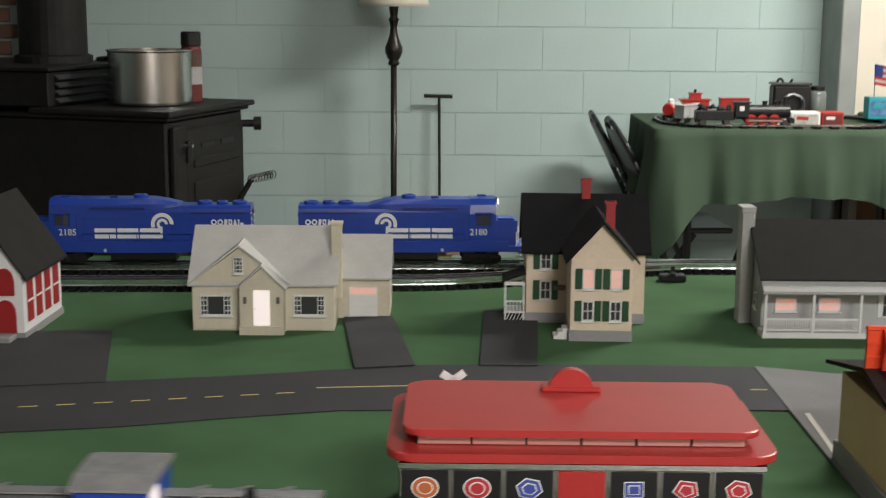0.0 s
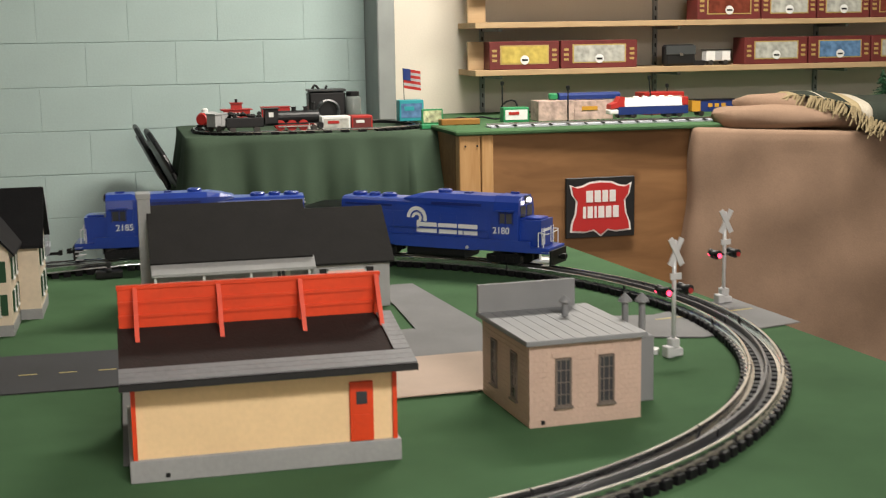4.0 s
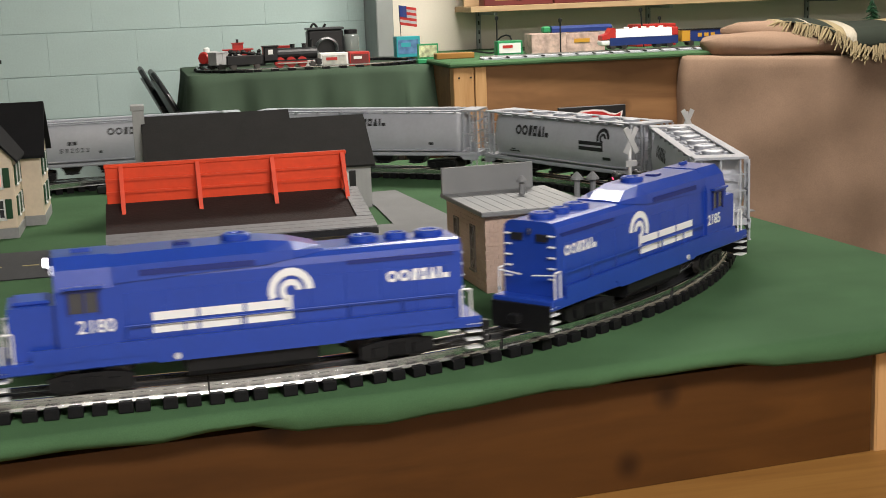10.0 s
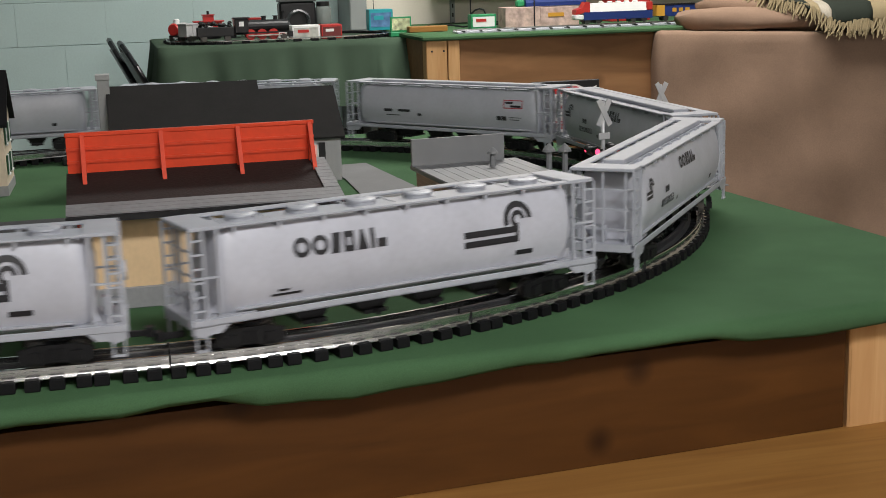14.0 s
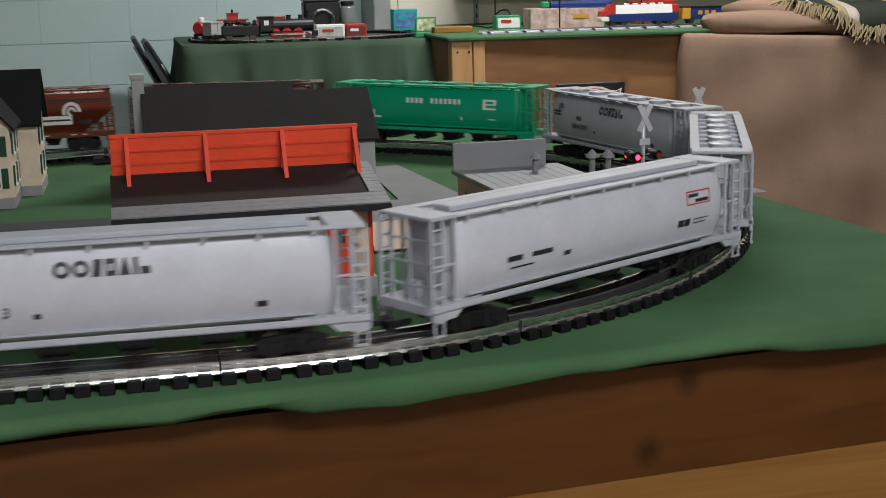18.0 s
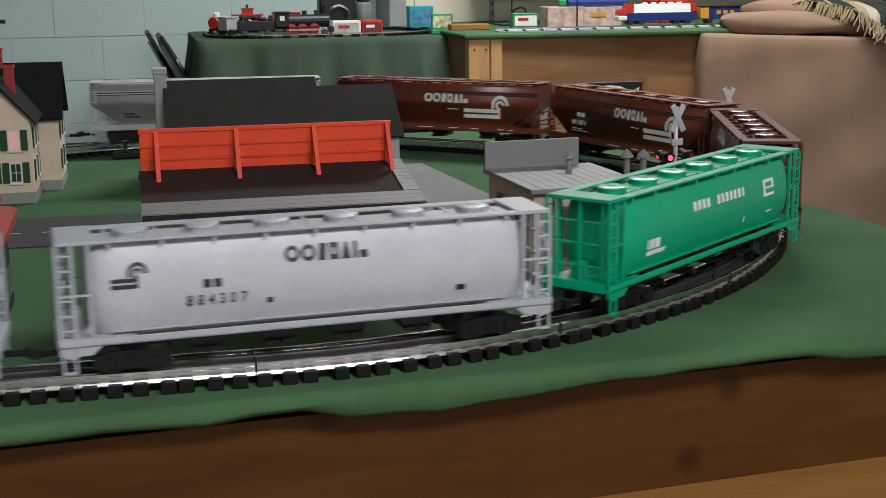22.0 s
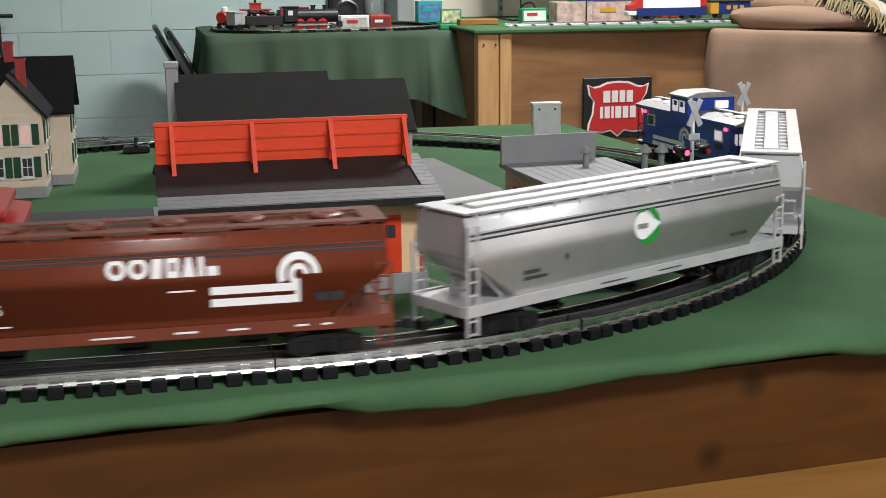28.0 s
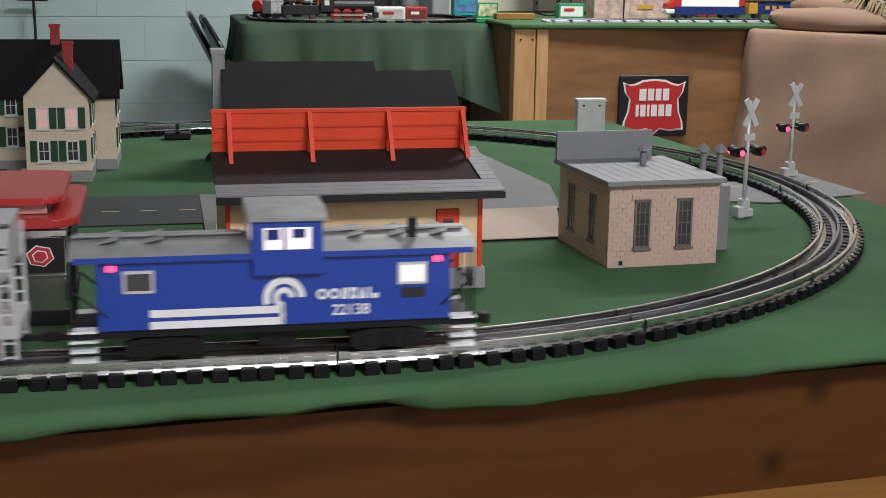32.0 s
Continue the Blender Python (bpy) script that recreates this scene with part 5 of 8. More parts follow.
def cylinder_hopper(paint, trim, letters, style, number, label, hatches=True):
    t = thing("covered_hopper_car", pose(0, 0, 0), label, "hopper car", "covered hopper cars")
    n = 24
    bm = bmesh.new()
    prof = []
    for i in range(n + 1):
        v = 0.028 + (0.0935 - 0.028) * i / n
        prof.append((barrel(v, h=0.042), v))
    outline = prof + [(-y, v) for y, v in reversed(prof)]
    rings = []
    for x, k in ((-0.1745, 0.45), (-0.1725, 0.68), (-0.1690, 0.86), (-0.1645, 0.95), (-0.158, 0.99), (-0.150, 1.0), (0.150, 1.0), (0.158, 0.99), (0.1645, 0.95), (0.1690, 0.86), (0.1725, 0.68), (0.1745, 0.45)):
        rings.append([bm.verts.new((x, y * k, 0.062 + (v - 0.062) * k)) for y, v in outline])
    m = len(outline)
    for a, b in zip(rings, rings[1:]):
        for i in range(m):
            bm.faces.new((a[i], a[(i + 1) % m], b[(i + 1) % m], b[i]))
    bm.faces.new(rings[0]), bm.faces.new(rings[-1])
    body = part("body", bm, paint, t, "rounded tank-like body", smooth=True)
    for s in (-1, 1):
        bm = bmesh.new()
        prism(bm, ((s * 0.160, 0.0305), (s * 0.166, 0.044), (s * 0.176, 0.0305)), -0.018, 0.018, "Y")
        part("slope_sheet", bm, paint, t)
    for e in (-1, 1):
        part("side_sill", B((-0.196, 0.196, *sorted((e * 0.0285, e * 0.0335)), 0.0245, 0.0262), (-0.196, 0.196, *sorted((e * 0.0318, e * 0.0335)), 0.0245, 0.0300), bevel=0.0004), trim, t, "flanged side sill")
        part("end_sill", B((*sorted((e * 0.186, e * 0.1965)), -0.0285, 0.0285, 0.0235, 0.0305)), trim, t)
        part("end_platform", B((*sorted((e * 0.140, e * 0.1855)), -0.0285, 0.0285, 0.0285, 0.0303)), trim, t)
    for e in (-1, 1):
        part("rivet_strip", B((-0.156, 0.156, *sorted((e * 0.0225, e * 0.0298)), 0.0325, 0.0340)), trim, t)
    for e in (-1, 1):
        x0, x1 = sorted((e * 0.1665, e * 0.194))
        part("roof_platform", B((x0, x1, -0.031, 0.031, 0.0955, 0.0985), bevel=0.0005), trim, t, "flat end of the roof")
        y0, y1 = sorted((e * 0.0220, e * 0.0325))
        part("running_board", B((-0.168, 0.168, y0, y1, 0.0960, 0.0978), bevel=0.0005), trim, t, "board along the roof edge")
    part("roof_centre", B((-0.166, 0.166, -0.0125, 0.0125, 0.0930, 0.0955)), trim, t)
    first = part("roof_support", B((-0.0013, 0.0013, -0.0315, 0.0315, 0.0925, 0.0960)), trim, t)
    first.matrix_basis = pose(-0.156, 0, 0)
    for i in range(1, 9):
        share("roof_support", first, t, pose(-0.156 + i * 0.0390, 0, 0))
    if hatches:
        hatch_row(t, 6, trim, 0.0955, 0.138)
    else:
        part("trough_hatch", B((-0.156, 0.156, -0.0105, 0.0105, 0.0955, 0.1005), bevel=0.001), trim, t, "long trough hatch")
    for s in (-1, 1):
        for e in (-1, 1):
            bm = bmesh.new()
            for x in (0.171, 0.183, 0.194):
                box(bm, e * x - 0.0012, e * x + 0.0012, s * 0.031 - 0.0011, s * 0.031 + 0.0011, 0.030, 0.0957)
            for k in range(6):
                box(bm, min(e * 0.183, e * 0.194), max(e * 0.183, e * 0.194), s * 0.0318 - 0.0008, s * 0.0318 + 0.0008, 0.036 + k * 0.0105, 0.0374 + k * 0.0105)
            box(bm, min(e * 0.171, e * 0.194), max(e * 0.171, e * 0.194), s * 0.031 - 0.0008, s * 0.031 + 0.0008, 0.060, 0.0616)
            for u in (0.184, 0.193):
                box(bm, e * u - 0.0008, e * u + 0.0008, s * 0.0322 - 0.0008, s * 0.0322 + 0.0008, 0.006, 0.026)
            box(bm, min(e * 0.183, e * 0.194), max(e * 0.183, e * 0.194), s * 0.0322 - 0.0014, s * 0.0322 + 0.0014, 0.006, 0.0075)
            part("end_ladder", bm, trim, t, "open corner frame with ladder rungs")
    for e in (-1, 1):
        bm = bmesh.new()
        for y in (-0.022, 0, 0.022):
            box(bm, e * 0.190 - 0.001, e * 0.190 + 0.001, y - 0.001, y + 0.001, 0.030, 0.0957)
        for z in (0.042, 0.060, 0.078):
            box(bm, e * 0.190 - 0.0008, e * 0.190 + 0.0008, -0.031, 0.031, z, z + 0.0015)
        box(bm, e * 0.181 - 0.004, e * 0.181 + 0.004, -0.012, 0.000, 0.0305, 0.044)
        part("end_frame", bm, trim, t, "open end frame with brake box")
    bm = bmesh.new()
    tube(bm, (-0.1955, 0.011, 0.066), (-0.198, 0.011, 0.066), 0.0075, 14)
    part("brake_wheel", bm, trim, t)
    for e in (-1, 1):
        for s in (-1, 1):
            bm = bmesh.new()
            prism(bm, ((e * 0.1955, 0.0250), (e * 0.1955, 0.0195), (e * 0.186, 0.0160), (e * 0.180, 0.0185), (e * 0.172, 0.0185), (e * 0.164, 0.0250)), *sorted((s * 0.0300, s * 0.0330)), "Y")
            part("corner_bracket", bm, trim, t, "curved bracket under the corner")
    # Bays take the bogie black, so the shade under the car is in their colour.
    for c in (-0.085, -0.028, 0.028, 0.085):
        part("hopper_bay", bmesh_bays(0.028, 0.012, (c,)), TRUCKM, t, "discharge hopper, black for the shade underneath")
    surf = lambda v: barrel(v, h=0.042)
    for s in (-1, 1):
        if style == "wide":
            decal("side_word", word(-0.064, 0.0660, 0.0155), letters, t, surf, s, "row of dark blocks")
            decal("side_emblem", emblem(0.110, 0.0725, 0.0148, 0.056), letters, t, surf, s, "plain arch over two bars")
            decal("data_marks", bar(-0.127, -0.100, 0.0390, 0.0408) + bar(-0.121, -0.111, 0.0425, 0.0442) + bar(0.108, 0.126, 0.0420, 0.0462), letters, t, surf, s)
        elif style == "small":
            decal("side_word", word(0.008, 0.0730, 0.0120), letters, t, surf, s, "row of dark blocks")
            decal("side_emblem", emblem(-0.136, 0.0735, 0.0080, 0.020), letters, t, surf, s, "small arch over two bars")
            decal("data_marks", bar(-0.088, -0.082, 0.0600, 0.0660) + bar(-0.080, -0.074, 0.0600, 0.0660) + bar(0.113, 0.121, 0.0420, 0.0465) + bar(-0.04, -0.035, 0.045, 0.049), letters, t, surf, s)
            digits(number, 0.0102, -0.078, 0.0480, letters, t, surf, s, 1.6)
        elif style == "boxed":
            decal("data_marks", bar(-0.116, -0.099, 0.0520, 0.0565) + bar(-0.088, -0.064, 0.0525, 0.0565) + bar(-0.112, -0.085, 0.0460, 0.0474) + bar(-0.05, -0.042, 0.047, 0.051)
                  + bar(0.100, 0.108, 0.0470, 0.0535) + bar(0.109, 0.117, 0.0470, 0.0535) + bar(0.122, 0.152 - 0.008, 0.0515, 0.0525) + bar(0.122, 0.140, 0.048, 0.049), letters, t, surf, s)
            decal("name_panel", bar(0.112, 0.146, 0.0770, 0.0782) + bar(0.112, 0.146, 0.0655, 0.0667) + bar(0.112, 0.1132, 0.0660, 0.0780) + bar(0.1448, 0.146, 0.0660, 0.0780), SIGNRED, t, surf, s, "red outlined panel")
            decal("name_word", bar(0.115, 0.129, 0.0725, 0.0755) + bar(0.124, 0.143, 0.0675, 0.0705), letters, t, surf, s)
        elif style == "two":
            decal("side_word", blocks(-0.046, 0.0690, 0.0082, [0.0056] * 4, 0.0034) + blocks(0.002, 0.0690, 0.0082, [0.0058, 0.0052, 0.0058, 0.0048, 0.0056, 0.0058, 0.0044], 0.0034), letters, t, surf, s, "two rows of white blocks")
            decal("square_mark", bar(0.103, 0.128, 0.0620, 0.0648) + bar(0.103, 0.128, 0.0690, 0.0710) + bar(0.103, 0.128, 0.0750, 0.0780) + bar(0.103, 0.1085, 0.0620, 0.0780) + bar(0.1225, 0.128, 0.0690, 0.0780), letters, t, surf, s, "white square mark")
            decal("data_marks", bar(-0.127, -0.121, 0.0490, 0.0572) + bar(-0.132, -0.129, 0.0490, 0.0572) + bar(-0.119, -0.110, 0.0490, 0.0572) + bar(-0.132, -0.098, 0.0435, 0.0475) + bar(0.113, 0.126, 0.046, 0.048) + bar(0.06, 0.063, 0.044, 0.05), letters, t, surf, s)
        else:
            decal("side_word", word(-0.030, 0.0725, 0.0150), letters, t, surf, s, "row of white blocks")
            decal("side_emblem", emblem(0.116, 0.0700, 0.0165, 0.050), letters, t, surf, s, "plain white arch over two bars")
            decal("data_marks", bar(-0.108, -0.100, 0.0485, 0.0530) + bar(-0.098, -0.090, 0.0485, 0.0530) + bar(-0.075, -0.032, 0.0405, 0.0420) + bar(-0.075, -0.04, 0.0430, 0.0440) + bar(0.1, 0.13, 0.0435, 0.0475), letters, t, surf, s)
            decal("number_bars", blocks(-0.117, 0.0405, 0.0060, [0.0042] * 6, 0.0012), letters, t, surf, s)
    coupler(t, 0.203), coupler(t, -0.203)
    return t, [truck(t, 0.140), truck(t, -0.140)]


def bmesh_bays(top, low, centres):
    bm = bmesh.new()
    for c in centres:
        prism(bm, ((c - 0.022, top), (c + 0.022, top), (c + 0.010, low), (c - 0.010, low)), -0.014, 0.014, "Y")
        box(bm, c - 0.011, c + 0.011, -0.020, 0.020, low - 0.0015, low + 0.0015)
        for s in (-1, 1):
            tube(bm, (c, s * 0.018, low), (c, s * 0.026, low), 0.002, 8)
    return bm


def flat_side(v):
    """Half width of the centre-flow car at a height."""
    k = max(0.0, (v - 0.052) / 0.042)
    j = max(0.0, (0.052 - v) / 0.030)
    return 0.0338 - 0.0070 * k ** 2.6 - 0.0006 * j ** 2


def centre_flow_hopper(paint, trim, letters, green, number, label):
    t = thing("covered_hopper_car", pose(0, 0, 0), label, "hopper car", "covered hopper cars")
    bm = bmesh.new()
    rows = []
    n = 18
    for i in range(n + 1):
        v = 0.030 + (0.0955 - 0.030) * i / n
        k = max(0.0, min(1.0, (v - 0.034) / 0.030))
        rows.append((flat_side(v), v, 0.146 + 0.046 * k))
    grid = []
    for y, v, e in rows:
        grid.append([bm.verts.new((-e, y, v)), bm.verts.new((e, y, v)), bm.verts.new((e, -y, v)), bm.verts.new((-e, -y, v))])
    for a, b in zip(grid, grid[1:]):
        for i in range(4):
            bm.faces.new((a[i], a[(i + 1) % 4], b[(i + 1) % 4], b[i]))
    bm.faces.new(grid[0]), bm.faces.new(grid[-1])
    body = part("body", bm, paint, t, "smooth-sided body with sloping end sheets")
    body.data.polygons.foreach_set("use_smooth", [i % 4 in (0, 2) for i in range(len(body.data.polygons))])
    for s in (-1, 1):
        for v in (0.080, 0.0835):
            y0, y1 = sorted((s * (flat_side(v) - 0.001), s * (flat_side(v) + 0.0007)))
            part("side_rib", B((-0.191, 0.191, y0, y1, v, v + 0.0014)), trim, t)
        # No gap is cut: dark strips on the side stand for shade by the ribs.
        y0, y1 = sorted((s * (flat_side(0.082) - 0.001), s * (flat_side(0.082) + 0.0002)))
        part("rib_groove", B((-0.190, 0.190, y0, y1, 0.0816, 0.0832)), SHADEINK, t, "dark strip for the shade between the ribs")
        y0, y1 = sorted((s * (flat_side(0.0788) - 0.001), s * (flat_side(0.0788) + 0.0002)))
        part("rib_groove", B((-0.190, 0.190, y0, y1, 0.0784, 0.0798)), SHADEINK, t)
    for e in (-1, 1):
        part("side_sill", B((-0.196, 0.196, *sorted((e * 0.0300, e * 0.0340)), 0.0225, 0.0315), bevel=0.0004), trim, t)
        part("end_sill", B((*sorted((e * 0.186, e * 0.1965)), -0.0285, 0.0285, 0.0225, 0.0305)), trim, t)
        part("end_platform", B((*sorted((e * 0.140, e * 0.1855)), -0.0285, 0.0285, 0.0285, 0.0303)), trim, t)
    part("roof_walk", B((-0.193, 0.193, -0.0290, -0.0165, 0.0975, 0.0990), (-0.193, 0.193, 0.0165, 0.0290, 0.0975, 0.0990), (-0.193, -0.175, -0.0290, 0.0290, 0.0976, 0.0992), (0.175, 0.193, -0.0290, 0.0290, 0.0976, 0.0992)), trim, t, "roof walks")
    first = part("roof_support", B((-0.001, 0.001, -0.0285, 0.0285, 0.0915, 0.0975)), trim, t)
    first.matrix_basis = pose(-0.182, 0, 0)
    for i in range(1, 14):
        share("roof_support", first, t, pose(-0.182 + i * 0.028, 0, 0))
    hatch_row(t, 6, trim, 0.0955, 0.150) if not green else part("trough_hatch", B((-0.165, 0.165, -0.008, 0.008, 0.0955, 0.0990), bevel=0.001), trim, t, "long trough hatch")
    for s in (-1, 1):
        for e in (-1, 1):
            bm = bmesh.new()
            for x in (0.184, 0.194):
                box(bm, e * x - 0.0011, e * x + 0.0011, s * 0.0325 - 0.001, s * 0.0325 + 0.001, 0.008, 0.090 if e * s > 0 else 0.070)
            for k in range(7):
                box(bm, min(e * 0.184, e * 0.194), max(e * 0.184, e * 0.194), s * 0.0328 - 0.0008, s * 0.0328 + 0.0008, 0.009 + k * 0.0098, 0.0104 + k * 0.0098)
            prism(bm, ((e * 0.150, 0.031), (e * 0.153, 0.031), (e * 0.188, 0.064), (e * 0.188, 0.067)), s * 0.025 - 0.001, s * 0.025 + 0.001, "Y")
            part("end_ladder", bm, trim, t, "corner ladder and end brace")
    for e in (-1, 1):
        bm = bmesh.new()
        for z in (0.04, 0.052, 0.064):
            box(bm, e * 0.187 - 0.0008, e * 0.187 + 0.0008, -0.026, 0.026, z, z + 0.0016)
        box(bm, e * 0.172 - 0.005, e * 0.172 + 0.005, -0.010, 0.004, 0.0305, 0.043)
        part("end_frame", bm, trim, t)
    # Black here too: underbody shade is put into the bays' colour.
    for c in (-0.090, 0.0, 0.090):
        part("hopper_bay", bmesh_bays(0.030, 0.012, (c,)), TRUCKM, t, "discharge hopper, black for the shade underneath")
    for s in (-1, 1):
        if green:
            disc = [[(0.006 + 0.0160 * math.cos(2 * math.pi * i / 28), 0.0665 + 0.0160 * math.sin(2 * math.pi * i / 28)) for i in range(28)]]
            tri = [[(0.0 + 0.0110 * math.cos(radians(a)), 0.0665 + 0.0110 * math.sin(radians(a))) for a in range(50, 311, 13)] + [(0.022, 0.0665)]]
            decal("round_mark", disc, LOGOGREEN, t, flat_side, s, "green round mark")
            decal("drop_mark", tri, WHITEP, t, lambda v: flat_side(v) + 0.0004, s, "white drop in the mark")
            decal("drop_word", bar(-0.0075, 0.0055, 0.0645, 0.0685), mat("grey_ink", (0.2, 0.2, 0.2)) if "grey_ink" not in bpy.data.materials else bpy.data.materials["grey_ink"], t, lambda v: flat_side(v) + 0.0008, s)
            decal("data_marks", bar(-0.138, -0.120, 0.0470, 0.0500) + bar(-0.138, -0.112, 0.0425, 0.0450) + bar(-0.092, -0.089, 0.0520, 0.0570) + bar(-0.05, -0.02, 0.0262, 0.0272) + bar(0.02, 0.05, 0.0262, 0.0272)
                  + bar(0.115, 0.140, 0.0425, 0.0450), letters, t, lambda v: flat_side(v) + 0.0006 if v > 0.032 else 0.0342, s)
        else:
            decal("side_word", word(0.024, 0.0665, 0.0148), letters, t, flat_side, s, "row of white blocks")
            decal("side_emblem", emblem(0.124, 0.0640, 0.0158, 0.066), letters, t, flat_side, s, "plain white arch over two bars")
            decal("data_marks", bar(-0.116, -0.106, 0.0595, 0.0655) + bar(-0.104, -0.094, 0.0595, 0.0655) + bar(-0.130, -0.100, 0.0415, 0.0425) + bar(-0.130, -0.085, 0.0385, 0.0395) + bar(0.027, 0.046, 0.0560, 0.0572),
                  letters, t, flat_side, s)
            decal("sill_marks", bar(-0.03, 0.0, 0.0262, 0.0275) + bar(0.03, 0.047, 0.0265, 0.0280) + bar(0.07, 0.085, 0.0265, 0.028) + bar(0.12, 0.13, 0.0265, 0.028) + bar(0.14, 0.148, 0.0265, 0.028), letters, t, lambda v: 0.0342, s)
            decal("black_panel", bar(0.136, 0.146, 0.0440, 0.0505) + bar(0.1475, 0.1575, 0.0440, 0.0505), BLACKP, t, flat_side, s)
            digits(number, 0.0098, -0.110, 0.0475, letters, t, flat_side, s, 1.35)
    coupler(t, 0.203), coupler(t, -0.203)
    return t, [truck(t, 0.142), truck(t, -0.142)]


def caboose():
    t = thing("blue_caboose", pose(0, 0, 0), "blue model caboose with silver roof and lit cupola", "caboose")
    part("body", B((-0.123, 0.123, -0.031, 0.031, 0.024, 0.074), bevel=0.0006), BLUE, t, "blue body")
    part("floor_frame", B((-0.142, 0.142, -0.029, 0.029, 0.019, 0.0245)), TRUCKM, t)
    bm = bmesh.new()
    prism(bm, ((-0.034, 0.0735), (0.034, 0.0735), (0.034, 0.0755), (0.020, 0.0805), (0, 0.082), (-0.020, 0.0805), (-0.034, 0.0755)), -0.141, -0.0175, "X")
    prism(bm, ((-0.034, 0.0735), (0.034, 0.0735), (0.034, 0.0755), (0.020, 0.0805), (0, 0.082), (-0.020, 0.0805), (-0.034, 0.0755)), 0.0305, 0.141, "X")
    part("roof", bm, ROOFMET, t, "silver curved roof")
    part("eave_band", B((-0.138, 0.138, -0.0345, -0.0335, 0.0715, 0.0755), (-0.138, 0.138, 0.0335, 0.0345, 0.0715, 0.0755)), BLUE, t)
    cup = part("cupola", B((-0.0180, 0.0310, -0.036, 0.036, 0.060, 0.098), bevel=0.0006), BLUE, t, "wide blue cupola")
    bm = bmesh.new()
    prism(bm, ((-0.038, 0.0975), (0.038, 0.0975), (0.038, 0.0995), (0.020, 0.1045), (-0.020, 0.1045), (-0.038, 0.0995)), -0.0210, 0.0340, "X")
    part("cupola_roof", bm, ROOFMET, cup, "silver cupola roof")
    for x0 in (-0.12, -0.09, 0.05, 0.08, 0.11):
        bm = bmesh.new()
        prism(bm, ((x0, 0.0818), (x0 + 0.002, 0.0818), (x0 + 0.012, 0.0840), (x0 + 0.010, 0.0840)), -0.018, 0.018, "Y")
        part("walk_support", bm, ROOFMET, t)
    for x0, x1 in ((-0.138, -0.024), (0.037, 0.138)):
        part("roof_walk", B((x0, x1, -0.005, 0.005, 0.0838, 0.0848)), ROOFMET, t, "silver roof walk")
    for s in (-1, 1):
        y0, y1 = sorted((s * 0.0358, s * 0.0366))
        part("cupola_window", B((-0.010, 0.0230, y0, y1, 0.078, 0.093)), WINLIT, cup, "lit cupola window")
        part("window_post", B((0.0035, 0.0055, *sorted((s * 0.0366, s * 0.0371)), 0.078, 0.093), (-0.008, 0.001, *sorted((s * 0.0366, s * 0.0371)), 0.085, 0.092), (0.010, 0.019, *sorted((s * 0.0366, s * 0.0371)), 0.086, 0.092)), BLUED, cup)
        for x in (-0.095, 0.095):
            w = part("window", B((x - 0.0105, x + 0.0105, *sorted((s * 0.0308, s * 0.0322)), 0.050, 0.0655)), SILVERP, t, "silver framed window")
            part("pane", B((x - 0.0085, x + 0.0085, *sorted((s * 0.0321, s * 0.0325)), 0.052, 0.0635)), GLASS if x * s > 0 else WINLIT, w)
            part("marker_lamp", B((x * 1.19 - 0.003, x * 1.19 + 0.003, *sorted((s * 0.031, s * 0.034)), 0.0655, 0.0695), bevel=0.0008), REDGLOW, t, "glowing red marker lamp")
        f = 1 if s > 0 else -1
        surf = lambda v: 0.0312
        decal("side_emblem", emblem(0.004, 0.0435, 0.0148, 0.092), WHITEP, t, surf, s, "plain white arch over two bars")
        decal("side_word", word(0.049, 0.0410, 0.0080), WHITEP, t, surf, s, "row of white blocks")
        digits("22138", 0.0108, 0.051, 0.0300, WHITEP, t, surf, s)
        decal("data_panel", bar(0.087, 0.1045, 0.0405, 0.0475), BLACKP, t, surf, s)
        for x in (-0.133, 0.133):
            bm = bmesh.new()
            for k in range(4):
                y2, y3 = sorted((s * 0.019, s * 0.031))
                box(bm, x - 0.009, x + 0.009, y2, y3, 0.003 + k * 0.0068, 0.0045 + k * 0.0068)
            part("end_steps", bm, WHITEP, t, "white edged steps")
        for x in (-0.140, 0.140):
            bm = bmesh.new()
            tube(bm, (x, s * 0.029, 0.024), (x, s * 0.029, 0.074), 0.0009, 6)
            tube(bm, (x, 0.0, 0.047), (x, s * 0.029, 0.047), 0.0009, 6)
            tube(bm, (x, s * 0.012, 0.024), (x, s * 0.012, 0.074), 0.0009, 6)
            tube(bm, (x - 0.024 * (1 if x > 0 else -1), s * 0.0315, 0.034), (x - 0.002 * (1 if x > 0 else -1), s * 0.0315, 0.052), 0.0009, 6)
            part("platform_railing", bm, TRUCKM, t)
    for e in (-1, 1):
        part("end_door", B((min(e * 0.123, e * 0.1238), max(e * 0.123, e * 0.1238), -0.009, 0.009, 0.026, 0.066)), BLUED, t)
        part("end_window", B((min(e * 0.123, e * 0.1242), max(e * 0.123, e * 0.1242), 0.014, 0.024, 0.048, 0.062)), WINLIT, t)
        part("cupola_end_window", B((-0.0188, -0.0180, -0.026, -0.006, 0.083, 0.093) if e < 0 else (0.0310, 0.0318, -0.026, -0.006, 0.083, 0.093)), WINLIT, cup)
        bm = bmesh.new()
        tube(bm, (e * 0.142, 0, 0.046), (e * 0.144, 0, 0.046), 0.007, 12)
        part("brake_wheel", bm, TRUCKM, t)
    part("stack", B((0.094, 0.100, -0.020, -0.014, 0.079, 0.094)), TRUCKM, t)
    part("tool_box", B((-0.014, 0.014, -0.022, 0.022, 0.008, 0.019)), TRUCKM, t)
    coupler(t, 0.146), coupler(t, -0.146)
    return t, [truck(t, 0.078), truck(t, -0.078)]


